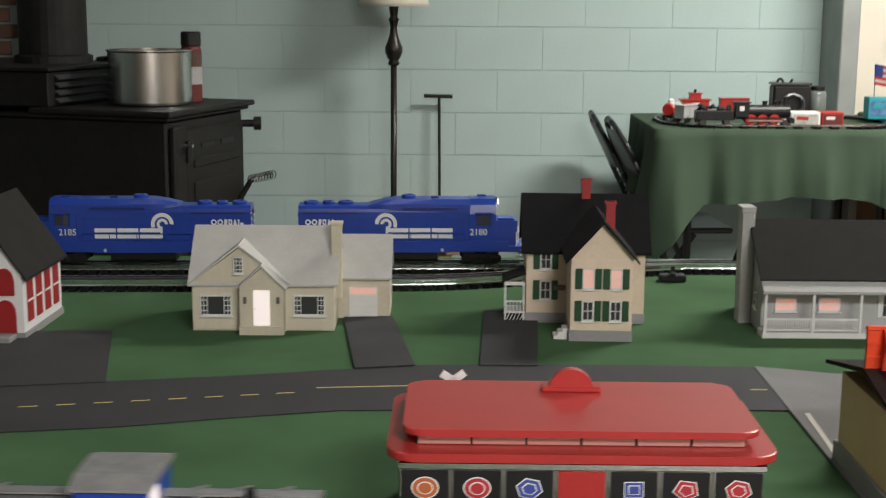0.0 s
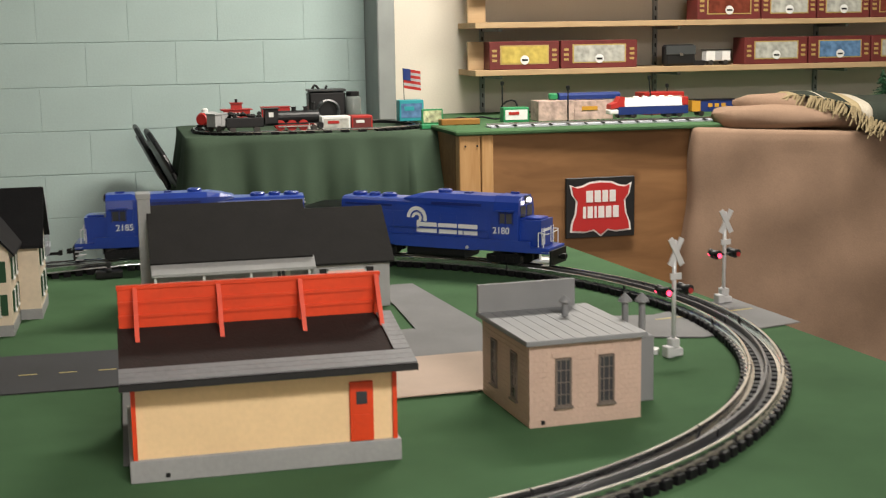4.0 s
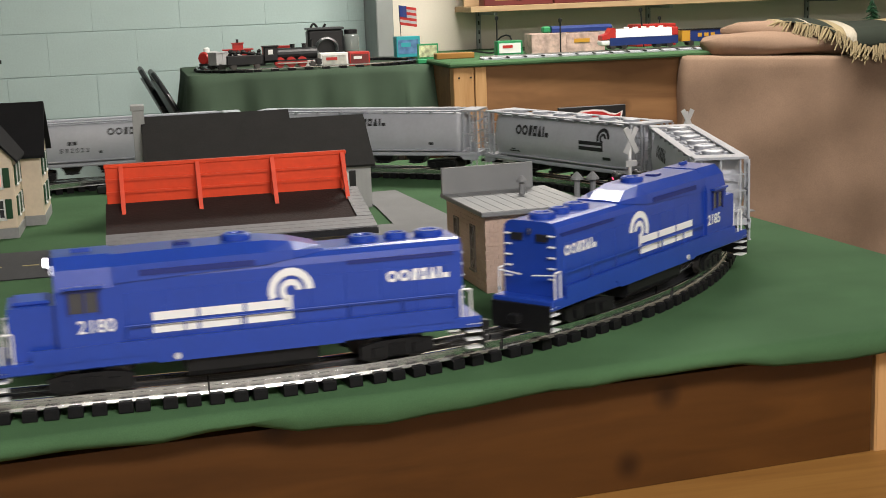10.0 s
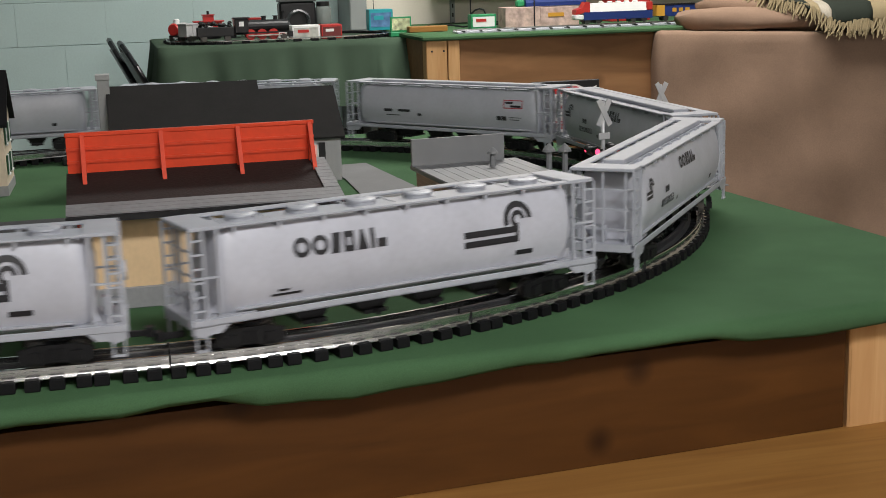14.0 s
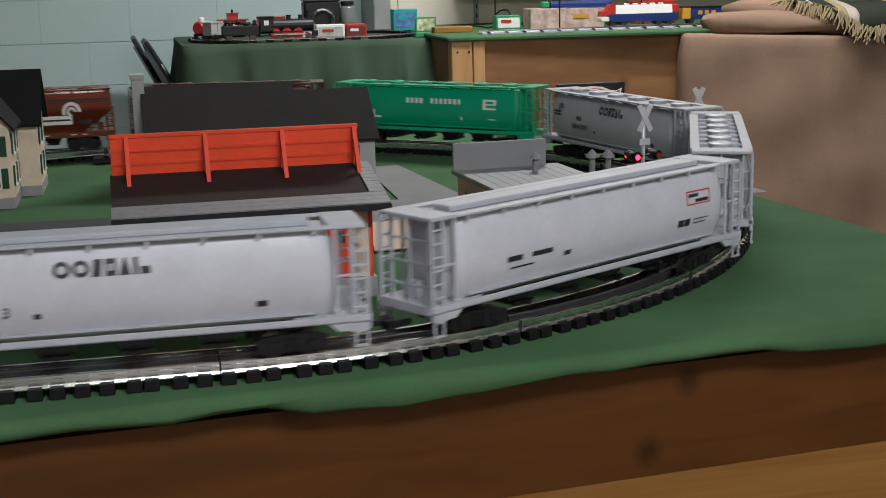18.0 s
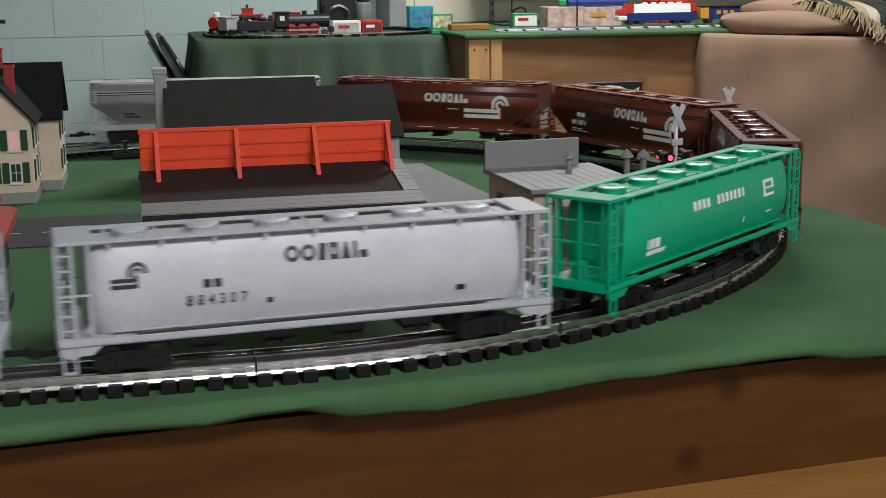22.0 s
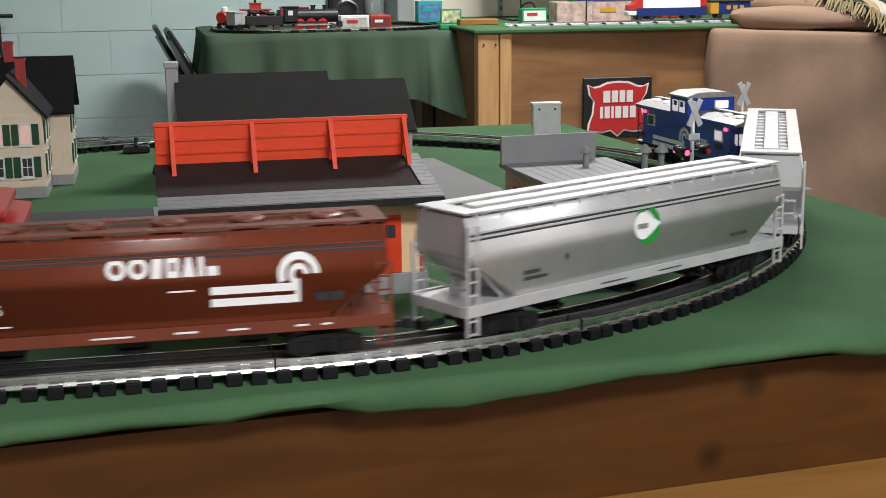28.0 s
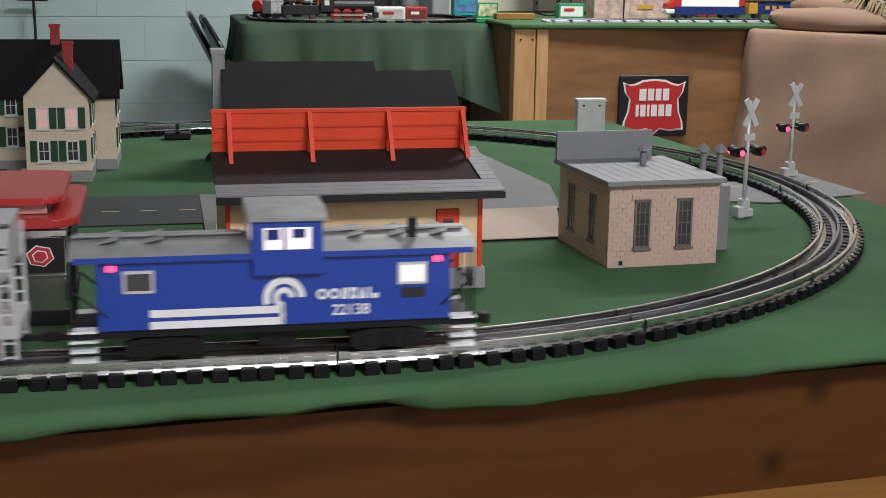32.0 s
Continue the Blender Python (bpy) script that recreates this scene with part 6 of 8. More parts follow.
def grow(made, sx, sy, sz):
    """Gives a vehicle its true length, width and height, with the bogies left as they are."""
    done = set()

    def visit(ob, old, fresh):
        m = old @ ob.matrix_basis
        p = m.translation
        want = Matrix.Translation((p.x * sx, p.y * sy, p.z * sz)) @ m.to_3x3().to_4x4()
        if ob.data and ob.data.name not in done:
            done.add(ob.data.name)
            ob.data.transform(want.inverted() @ Matrix.Diagonal((sx, sy, sz, 1)) @ m)
        ob.matrix_basis = fresh.inverted() @ want
        for c in ob.children:
            visit(c, m, want)
    for c in made[0].children:
        if c not in made[1]:
            visit(c, Matrix(), Matrix())
    return made


GREY = "light grey round-sided hopper car with dark blocks"
TRAIN = []
for made, length, spread, back in (
        (grow(locomotive("2180", True), 1.090, 1.05, 1.10), LOCO, 0.124, False),
        (grow(locomotive("2185", False), 1.090, 1.05, 1.10), LOCO, 0.124, True)):
    TRAIN.append((made, length, spread, back))
g1 = cylinder_hopper(GREYCAR, GREYTOP, BLACKP, "wide", "", GREY + " and a bar mark")
g4 = cylinder_hopper(GREYCAR, GREYTOP, BLACKP, "small", "892023", GREY, hatches=False)
g5 = cylinder_hopper(GREYCAR, GREYTOP, BLACKP, "boxed", "", "light grey round-sided hopper car with a red outlined panel", hatches=False)
g6 = cylinder_hopper(GREYCAR, GREYTOP, BLACKP, "small", "884534", GREY)
g7 = cylinder_hopper(GREYCAR, GREYTOP, BLACKP, "small", "884307", GREY)
g8 = cylinder_hopper(GREENCAR, GREENCAR, WHITEP, "two", "", "jade green round-sided hopper car with white blocks")
g9 = cylinder_hopper(BROWNDK, BROWNDK, WHITEP, "brown", "", "dark brown round-sided hopper car with white marks")
g10 = centre_flow_hopper(BROWNCAR, BROWNCAR, WHITEP, False, "891074", "oxide brown smooth-sided hopper car with white marks")
g11 = centre_flow_hopper(BROWNCAR, BROWNCAR, WHITEP, False, "891076", "oxide brown smooth-sided hopper car with white marks")
g12 = centre_flow_hopper(SILVERCAR, SILVERTRIM, SHADEINK, True, "", "silver smooth-sided hopper car with a green round mark")


for made, k in ((g1, 1.0), (g4, 1.10), (g5, 1.10), (g6, 1.0), (g7, 1.0), (g8, 1.0), (g9, 0.88), (g10, 1.0), (g11, 1.0), (g12, 1.03)):
    grow(made, k, 1.03, 1.078)


def again(made):
    ob = copy_thing(made[0], pose(0, 0, 0))
    return ob, sorted((c for c in ob.children if c.name.startswith("truck")), key=lambda c: -c.matrix_basis.translation.x)


for g, pitch, spread in ((g1, 0.430, 0.140), (again(g1), 0.430, 0.140), (again(g4), 0.460, 0.150), (g4, 0.460, 0.150), (g5, 0.460, 0.150), (g6, 0.430, 0.140),
                         (g7, 0.430, 0.140), (g8, 0.430, 0.140), (g9, 0.372, 0.123), (g10, 0.430, 0.142), (g11, 0.430, 0.142), (g12, 0.443, 0.146), (again(g12), 0.443, 0.146)):
    TRAIN.append((g, pitch, spread, False))
TRAIN.append((grow(caboose(), 1.05, 1.04, 1.08), CABOOSE, 0.082, True))

# ---- far side of the room ----
random.seed(11)
TANFAB = mat("tan_plush_fabric", (0.252, 0.168, 0.118), 0.95, grain=0.08, scale=260, blotch=0.07, bscale=9, bump=0.35, bump_scale=600, spec=0.1)
rumple(TANFAB, 9, 0.10)
THROWG = mat("dark_green_weave", (0.030, 0.036, 0.028), 0.95, grain=0.25, scale=500, spec=0.1)
THROWT = mat("tan_weave", (0.30, 0.24, 0.14), 0.95, grain=0.25, scale=500, spec=0.1)
THROWC = mat("cream_weave", (0.40, 0.36, 0.29), 0.95, grain=0.2, scale=500, spec=0.1)
SHADE = mat("cream_lamp_shade", (0.66, 0.62, 0.53), 0.85, grain=0.05, scale=500, blotch=0.05, bscale=8)
BRONZE = mat("dark_bronze", (0.040, 0.036, 0.031), 0.35, 0.6, blotch=0.2, bscale=30)
MAROON = mat("maroon_card", (0.135, 0.022, 0.020), 0.5, blotch=0.12, bscale=14)
GOLDP = mat("gold_print", (0.42, 0.30, 0.10), 0.5)
CELLO = mat("box_window_silver", (0.42, 0.42, 0.38), 0.25, blotch=0.3, bscale=45)
CELLOY = mat("box_window_yellow", (0.52, 0.40, 0.10), 0.25, blotch=0.2, bscale=45)
CELLOR = mat("box_window_red", (0.16, 0.035, 0.02), 0.25, blotch=0.3, bscale=45)
CELLOB = mat("box_window_blue", (0.10, 0.20, 0.36), 0.25, blotch=0.35, bscale=45)
BOXPINK = mat("printed_pink_card", (0.50, 0.36, 0.31), 0.6, grain=0.3, scale=60, blotch=0.25, bscale=22)
TOYRED = mat("toy_red", (0.42, 0.025, 0.02), 0.4)
TOYBLUE = mat("toy_navy", (0.015, 0.035, 0.16), 0.35)
TOYTEAL = mat("toy_teal", (0.02, 0.30, 0.34), 0.5)
TOYGREEN = mat("toy_green", (0.02, 0.24, 0.09), 0.5)
TOYYEL = mat("toy_yellow", (0.55, 0.28, 0.03), 0.45)
TOYGREY = mat("toy_grey", (0.40, 0.40, 0.40), 0.45, grain=0.1)
LOGEND = wood("cut_log", (0.46, 0.33, 0.20), (0.26, 0.17, 0.10), "Y", 8, 6, 0.8)
CHAIRM = mat("black_chair_enamel", (0.016, 0.017, 0.019), 0.28)
CHAIRB = mat("grey_chair_back", (0.055, 0.06, 0.062), 0.35)
SIGNW = mat("white_sign_paint", (0.72, 0.70, 0.68), 0.5)
SIGNR = mat("red_sign_paint", (0.46, 0.022, 0.022), 0.4)
BRICKR = mat("dull_brown_brick", (0.12, 0.065, 0.045), 0.8, grain=0.15, blotch=0.2, bscale=12)


def sheet(name, rows, material, parent, label="", thick=0.0):
    """A fabric sheet through rows of points, with an optional thickness."""
    bm = bmesh.new()
    vs = [[bm.verts.new(p) for p in row] for row in rows]
    for a, b in zip(vs, vs[1:]):
        for i in range(len(a) - 1):
            bm.faces.new((a[i], a[i + 1], b[i + 1], b[i]))
    bmesh.ops.recalc_face_normals(bm, faces=bm.faces[:])
    if thick:
        bmesh.ops.solidify(bm, geom=bm.faces[:], thickness=thick)
    return part(name, bm, material, parent, label, smooth=True)


def rounded(x0, x1, y0, y1, r, n=6):
    """Points round a rectangle with round corners, anticlockwise."""
    out = []
    for cx, cy, a in ((x1 - r, y1 - r, 0), (x0 + r, y1 - r, 90), (x0 + r, y0 + r, 180), (x1 - r, y0 + r, 270)):
        out += [(cx + r * math.cos(radians(a + 90 * i / n)), cy + r * math.sin(radians(a + 90 * i / n))) for i in range(n + 1)]
    return out


def along(points, step):
    """Even steps round a closed outline."""
    out = []
    for (ax, ay), (bx, by) in zip(points, points[1:] + points[:1]):
        n = max(1, int(math.hypot(bx - ax, by - ay) / step))
        out += [(ax + (bx - ax) * i / n, ay + (by - ay) * i / n) for i in range(n)]
    return out


# cloth-covered table by the block wall
def cloth_table():
    t = thing("display_table", pose(0, 0, 0), "folding table under a dark green tablecloth with draped hem", "table")
    top = 0.735
    part("tabletop", B((0.385, 1.10, 4.075, 4.62, top - 0.03, top - 0.006), bevel=0.003), GREYPL, t)
    for x in (0.46, 1.03):
        for y in (4.13, 4.55):
            bm = bmesh.new()
            tube(bm, (x, y, 0), (x, y, top - 0.03), 0.012, 8)
            part("leg", bm, BLACK, t)
    c = thing("tablecloth", pose(0, 0, 0), "dark green tablecloth hanging in soft folds over a table", "tablecloth")
    outline = along(rounded(0.345, 1.125, 4.058, 4.635, 0.03), 0.008)
    n = len(outline)
    cx, cy = 0.74, 4.35
    bm = bmesh.new()
    rings = []
    for k in range(13):
        s = max(0.0, (k - 2) / 10)
        ring = []
        for i, (x, y) in enumerate(outline):
            (ax, ay), (bx, by) = outline[i - 3], outline[(i + 3) % n]
            d = Vector((bx - ax, by - ay)).normalized()
            front = y < 4.07
            corner = max(0, 1 - min(math.hypot(x - 0.345, y - 4.058), math.hypot(x - 1.125, y - 4.058)) / 0.16)
            fold = math.sin(46 * x + 1.0) * 0.7 + math.sin(29 * x + 2.2) + 0.35 * math.sin(83 * x) if front else math.sin(38 * y) + 0.6 * math.sin(61 * y + 1)
            out = 0.0155 * s * fold + 0.022 * s + 0.045 * s * corner + 0.055 * s * s * (x > 1.0)
            drop = 0.205 + 0.012 * math.sin(9 * x + 4 * y) + (0.20 * corner ** 1.6 if x < 0.7 else 0.05 * corner)
            z = top + 0.001 - drop * s
            if k == 0:
                out, z = -0.012, top + 0.003
            elif k == 1:
                out, z = -0.004, top + 0.002
            ring.append(bm.verts.new((x + d.y * out, y - d.x * out, z)))
        rings.append(ring)
    for a, b in zip(rings, rings[1:]):
        for i in range(n):
            bm.faces.new((a[i], a[(i + 1) % n], b[(i + 1) % n], b[i]))
    bm.faces.new(rings[0])
    part("cloth", bm, CLOTH, c, smooth=True)


cloth_table()
TOP = 0.739


def toy_track(x0, x1, y0, y1, z):
    t = thing("toy_track_loop", pose(0, 0, z), "oval of toy train track laid on a green tablecloth", "toy track")
    for i, inset in enumerate((0.0, 0.014, 0.028)):
        pts = rounded(x0 + inset, x1 - inset, y0 + inset, y1 - inset, 0.17 - inset, 10)
        bm = bmesh.new()
        for (ax, ay), (bx, by) in zip(pts, pts[1:] + pts[:1]):
            if math.hypot(ax - bx, ay - by) > 1e-4:
                tube(bm, (ax, ay, 0.008), (bx, by, 0.008), 0.0018, 5)
        part("rail", bm, STEEL if i != 1 else RAILC, t)
    mid = along(rounded(x0 + 0.014, x1 - 0.014, y0 + 0.014, y1 - 0.014, 0.156, 10), 0.05)
    proto = None
    for i, (x, y) in enumerate(mid):
        a = math.atan2(mid[(i + 1) % len(mid)][1] - y, mid[(i + 1) % len(mid)][0] - x)
        m = pose(x, y, 0, 0, 0, math.degrees(a))
        if proto is None:
            proto = part("tie", B((-0.010, 0.010, -0.022, 0.022, 0.0, 0.006)), TIE, t)
            proto.matrix_basis = m
        else:
            share("tie", proto, t, m)


toy_track(0.385, 1.09, 4.085, 4.50, TOP)


def wheels(t, xs, r, y=0.014, m=WHEELM):
    for x in xs:
        for s in (-1, 1):
            bm = bmesh.new()
            tube(bm, (x, s * y, r), (x, s * (y + 0.005), r), r, 12)
            part("wheel", bm, m, t)


def steam_engine(x, y, z, yaw):
    t = thing("toy_steam_locomotive", pose(x, y, z, 0, 0, yaw), "black toy steam locomotive with red driving wheels on track", "toy train", "display trains")
    bm = bmesh.new()
    tube(bm, (-0.03, 0, 0.040), (0.092, 0, 0.040), 0.019, 16)
    part("boiler", bm, BLACK, t, smooth=False)
    bm = bmesh.new()
    for bx, r, h in ((0.078, 0.006, 0.026), (0.055, 0.008, 0.014), (0.02, 0.009, 0.014)):
        lathe(bm, ((r * 0.8, 0.0), (r * 0.75, h * 0.8), (r * 1.1, h)), 10, (bx, 0, 0.056))
    part("stack", bm, BLACK, t, "chimney and two steam domes")
    part("cab", B((-0.068, -0.028, -0.020, 0.020, 0.018, 0.064), (-0.073, -0.023, -0.023, 0.023, 0.064, 0.068), bevel=0.0015), BLACK, t)
    part("cab_window", B((-0.056, -0.042, -0.0208, -0.0202, 0.042, 0.056)), WHITEPL, t)
    part("running_board", B((-0.068, 0.096, -0.020, 0.020, 0.020, 0.024), (0.09, 0.105, -0.018, 0.018, 0.006, 0.022)), BLACK, t)
    for wx in (-0.022, 0.012, 0.046):
        for s in (-1, 1):
            bm = bmesh.new()
            tube(bm, (wx, s * 0.014, 0.017), (wx, s * 0.019, 0.017), 0.0155, 18)
            part("driving_wheel", bm, TOYRED, t, "red driving wheel")
    part("side_rod", B((-0.03, 0.07, -0.0225, -0.0205, 0.012, 0.016)), STEEL, t, "bright steel rod")
    wheels(t, (0.078,), 0.008)


def tender(x, y, z, yaw):
    t = thing("toy_tender", pose(x, y, z, 0, 0, yaw), "black toy coal tender coupled to a steam locomotive", "toy train", "display trains")
    part("body", B((-0.055, 0.055, -0.020, 0.020, 0.014, 0.042), bevel=0.002), BLACK, t)
    bm = bmesh.new()
    for i in range(26):
        lathe(bm, ((0.002, -0.004), (0.008, 0.0), (0.002, 0.006)), 6, (random.uniform(-0.045, 0.045), random.uniform(-0.013, 0.013), 0.044 + random.uniform(0, 0.010)))
    part("coal", bm, IRON, t, "heap of black coal")
    wheels(t, (-0.035, 0.035), 0.009)


def caboose_toy(x, y, z, yaw):
    t = thing("toy_caboose", pose(x, y, z, 0, 0, yaw), "red toy caboose with a cupola on display track", "toy train", "display trains")
    part("body", B((-0.042, 0.042, -0.019, 0.019, 0.014, 0.045), bevel=0.001), TOYRED, t)
    part("roof", B((-0.050, 0.050, -0.022, 0.022, 0.045, 0.049), bevel=0.001), TOYRED, t)
    part("cupola", B((-0.017, 0.017, -0.016, 0.016, 0.049, 0.066), (-0.020, 0.020, -0.019, 0.019, 0.066, 0.069)), TOYRED, t)
    bm = bmesh.new()
    tube(bm, (0.0, 0, 0.069), (0.0, 0, 0.080), 0.004, 8)
    part("stovepipe", bm, BLACK, t)
    part("window", B((-0.012, 0.012, -0.0195, -0.0192, 0.026, 0.038)), WHITEPL, t)
    wheels(t, (-0.028, 0.028), 0.009)


def tank_toy(x, y, z, yaw):
    t = thing("toy_tank_car", pose(x, y, z, 0, 0, yaw), "grey toy tank car with a red and white end", "toy train", "display trains")
    bm = bmesh.new()
    tube(bm, (-0.040, 0, 0.034), (0.036, 0, 0.034), 0.020, 16)
    part("tank", bm, TOYGREY, t)
    bm = bmesh.new()
    tube(bm, (-0.047, 0, 0.034), (-0.040, 0, 0.034), 0.016, 16, 0.020)
    part("tank_end", bm, TOYRED, t, "red round end")
    bm = bmesh.new()
    lathe(bm, ((0.010, 0.0), (0.010, 0.010), (0.006, 0.014)), 12, (-0.02, 0, 0.052))
    part("dome", bm, WHITEPL, t, "white dome")
    part("frame", B((-0.046, 0.044, -0.015, 0.015, 0.012, 0.017)), BLACK, t)
    wheels(t, (-0.028, 0.028), 0.009)


def box_toy(x, y, z, yaw, material, label, length=0.09, stripe=None, name="toy_boxcar"):
    t = thing(name, pose(x, y, z, 0, 0, yaw), label, "toy train", "display trains")
    h = length / 2
    part("body", B((-h, h, -0.019, 0.019, 0.014, 0.050), bevel=0.0012), material, t)
    part("roof", B((-h - 0.002, h + 0.002, -0.021, 0.021, 0.050, 0.053)), material if not stripe else BLACK, t)
    part("side_door", B((-0.013, 0.013, -0.0205, -0.0192, 0.016, 0.048)), stripe or material, t)
    wheels(t, (-h * 0.6, h * 0.6), 0.009)
    return t


steam_engine(0.645, 4.105, TOP + 0.008, 0)
tender(0.520, 4.107, TOP + 0.008, 0)
tank_toy(0.425, 4.25, TOP + 0.008, 60)
box_toy(0.455, 4.17, TOP + 0.008, 38, TOYGREY, "light grey toy boxcar waiting on the curve of track", 0.075)
caboose_toy(0.530, 4.47, TOP + 0.008, 0)
box_toy(0.655, 4.475, TOP + 0.008, 0, TOYRED, "red toy boxcar at the back of the oval", 0.09)


def carton(name, x0, x1, y0, y1, z0, z1, material, label, face=None, mark=None, lid=None):
    """A card box with a printed front panel."""
    t = thing(name, pose((x0 + x1) / 2, (y0 + y1) / 2, z0), label, "box")
    w, d, h = (x1 - x0) / 2, (y1 - y0) / 2, z1 - z0
    part("carton", B((-w, w, -d, d, 0, h), bevel=0.0015), material, t)
    if face:
        part("front_panel", B((-w * 0.86, w * 0.86, -d - 0.001, -d + 0.001, h * 0.16, h * 0.84)), face, t)
    if mark:
        part("mark_bar", B((-w * 0.6, w * 0.2, -d - 0.002, -d + 0.001, h * 0.50, h * 0.70)), mark, t, "printed colour bar")
    if lid:
        part("lid", B((-w - 0.001, w + 0.001, -d - 0.0015, d + 0.001, h * 0.80, h + 0.002), bevel=0.001), lid, t)
    return t


carton("toy_box", 0.755, 0.842, 4.15, 4.21, TOP, TOP + 0.043, WHITEPL, "white toy box with red printed bar on table", CELLO, TOYRED)
carton("toy_box", 0.846, 0.910, 4.15, 4.21, TOP, TOP + 0.043, TOYRED, "red and white toy box on tablecloth", MAROON, WHITEPL)
carton("toy_box", 0.715, 0.748, 4.17, 4.20, TOP, TOP + 0.032, WHITEPL, "small white toy box beside a steam engine", None, TOYRED)


def carry_case():
    t = thing("instrument_case", pose(0.802, 4.36, TOP), "black case with coiled dark cable on the table", "case")
    part("case_body", B((-0.058, 0.058, -0.03, 0.03, 0.0, 0.110), bevel=0.006), BLACK, t)
    part("case_lid", B((-0.060, 0.060, -0.032, 0.032, 0.110, 0.118), bevel=0.002), CHAIRB, t)
    bm = bmesh.new()
    pts = [(0.034 * math.cos(a * 0.3), -0.036 - 0.003 * math.sin(a), 0.052 + 0.030 * math.sin(a * 0.3)) for a in range(22)]
    for a, b in zip(pts, pts[1:]):
        tube(bm, a, b, 0.006, 6)
    part("cable_coil", bm, CHAIRB, t)
    bm = bmesh.new()
    pts = [(-0.045 + 0.006 * a, -0.01, 0.118 + 0.013 * math.sin(a * 0.9)) for a in range(9)]
    for a, b in zip(pts, pts[1:]):
        tube(bm, a, b, 0.004, 6)
    part("plug_lead", bm, BLACK, t)


carry_case()


def jar(x, y, z):
    t = thing("glass_jar", pose(x, y, z), "clear glass jar with a dark lid on the table", "jar")
    bm = bmesh.new()
    lathe(bm, ((0.022, 0.0), (0.026, 0.006), (0.026, 0.085), (0.020, 0.094)), 16)
    part("glass", bm, mat("jar_glass", (0.16, 0.18, 0.17), 0.1, spec=0.8), t, smooth=True)
    bm = bmesh.new()
    lathe(bm, ((0.0215, 0.094), (0.0215, 0.106), (0.019, 0.108)), 16)
    part("lid", bm, BLACK, t)


jar(0.888, 4.36, TOP)


def flag(x, y, z):
    t = thing("desk_flag", pose(x, y, z), "small striped red, white and blue flag on stick", "flag")
    bm = bmesh.new()
    tube(bm, (0, 0, 0), (-0.003, 0, 0.100), 0.0012, 6)
    part("stick", bm, BLACK, t)
    for i in range(7):
        rows = []
        for s in (0, 1):
            zz = 0.038 + 0.061 * (i + s) / 7
            rows.append([(-0.002 + 0.008 * u, 0.004 * math.sin(u * 0.9), zz - 0.0014 * u) for u in range(8)])
        sheet("stripe", rows, TOYRED if i % 2 == 0 else TOYGREY, t)
    sheet("canton", [[(-0.002 + 0.008 * u, 0.004 * math.sin(u * 0.9) - 0.0012, zz - 0.0014 * u) for u in range(4)] for zz in (0.064, 0.082, 0.0995)], TOYBLUE, t, "dark blue corner field")


carton("toy_building", 1.022, 1.100, 4.28, 4.33, 0.752, 0.818, TOYTEAL, "teal toy box with a printed front", CELLOB, TOYTEAL)
flag(1.040, 4.29, 0.818)
framed = thing("framed_card", pose(1.084, 4.10, TOP), "small green framed card standing on a green base", "picture")
part("base", B((-0.036, 0.036, -0.016, 0.016, 0.0, 0.014), bevel=0.002), TOYGREEN, framed)
part("frame", B((-0.033, 0.033, -0.003, 0.004, 0.014, 0.060), bevel=0.001), TOYGREEN, framed)
part("card", B((-0.028, 0.028, -0.004, 0.0, 0.019, 0.055)), mat("leaf_print", (0.40, 0.42, 0.25), 0.6, grain=0.6, scale=70, blotch=0.5, bscale=40), framed)


# two folding chairs
def folding_chair():
    t = thing("folding_chair", pose(0.225, 4.60, 0), "black steel folding chair with a curved metal back", "chair", "folding chairs")
    w = 0.165
    bm = bmesh.new()
    for s in (-1, 1):
        tube(bm, (0.11, s * w, 0.50), (0.36, s * w, 0.0), 0.009, 8)
    pts = [(0.11 - 0.12 * math.cos(math.pi * i / 12 - math.pi / 2), w * math.sin(math.pi * i / 12 - math.pi / 2), 0.50 + 0.24 * math.cos(math.pi * i / 12 - math.pi / 2)) for i in range(13)]
    for a, b in zip(pts, pts[1:]):
        tube(bm, a, b, 0.009, 8)
    part("frame", bm, CHAIRM, t, "black tube bent into an arch")
    rows = []
    for k in range(6):
        z = 0.575 + 0.135 * k / 5
        half = w * math.sqrt(1 - ((z - 0.50) / 0.24) ** 2)
        rows.append([((0.72 - z) * 0.5 - 0.014 * math.sin(math.pi * i / 8), -half + 2 * half * i / 8, z) for i in range(9)])
    sheet("backrest", rows, CHAIRB, t, "curved grey steel back panel", 0.003)
    part("seat", B((0.06, 0.36, -w + 0.012, w - 0.012, 0.40, 0.418), bevel=0.006), CHAIRM, t)
    for s in (-1, 1):
        bm = bmesh.new()
        tube(bm, (0.24, s * (w - 0.02), 0.40), (-0.03, s * (w - 0.02), 0.0), 0.010, 8)
        part("rear_leg", bm, CHAIRM, t)
    bm = bmesh.new()
    tube(bm, (0.29, -w, 0.14), (0.29, w, 0.14), 0.008, 8)
    part("stretcher", bm, CHAIRM, t)
    return t


chair = folding_chair()
copy_thing(chair, pose(0.255, 4.38, 0, 0, 0, 4))


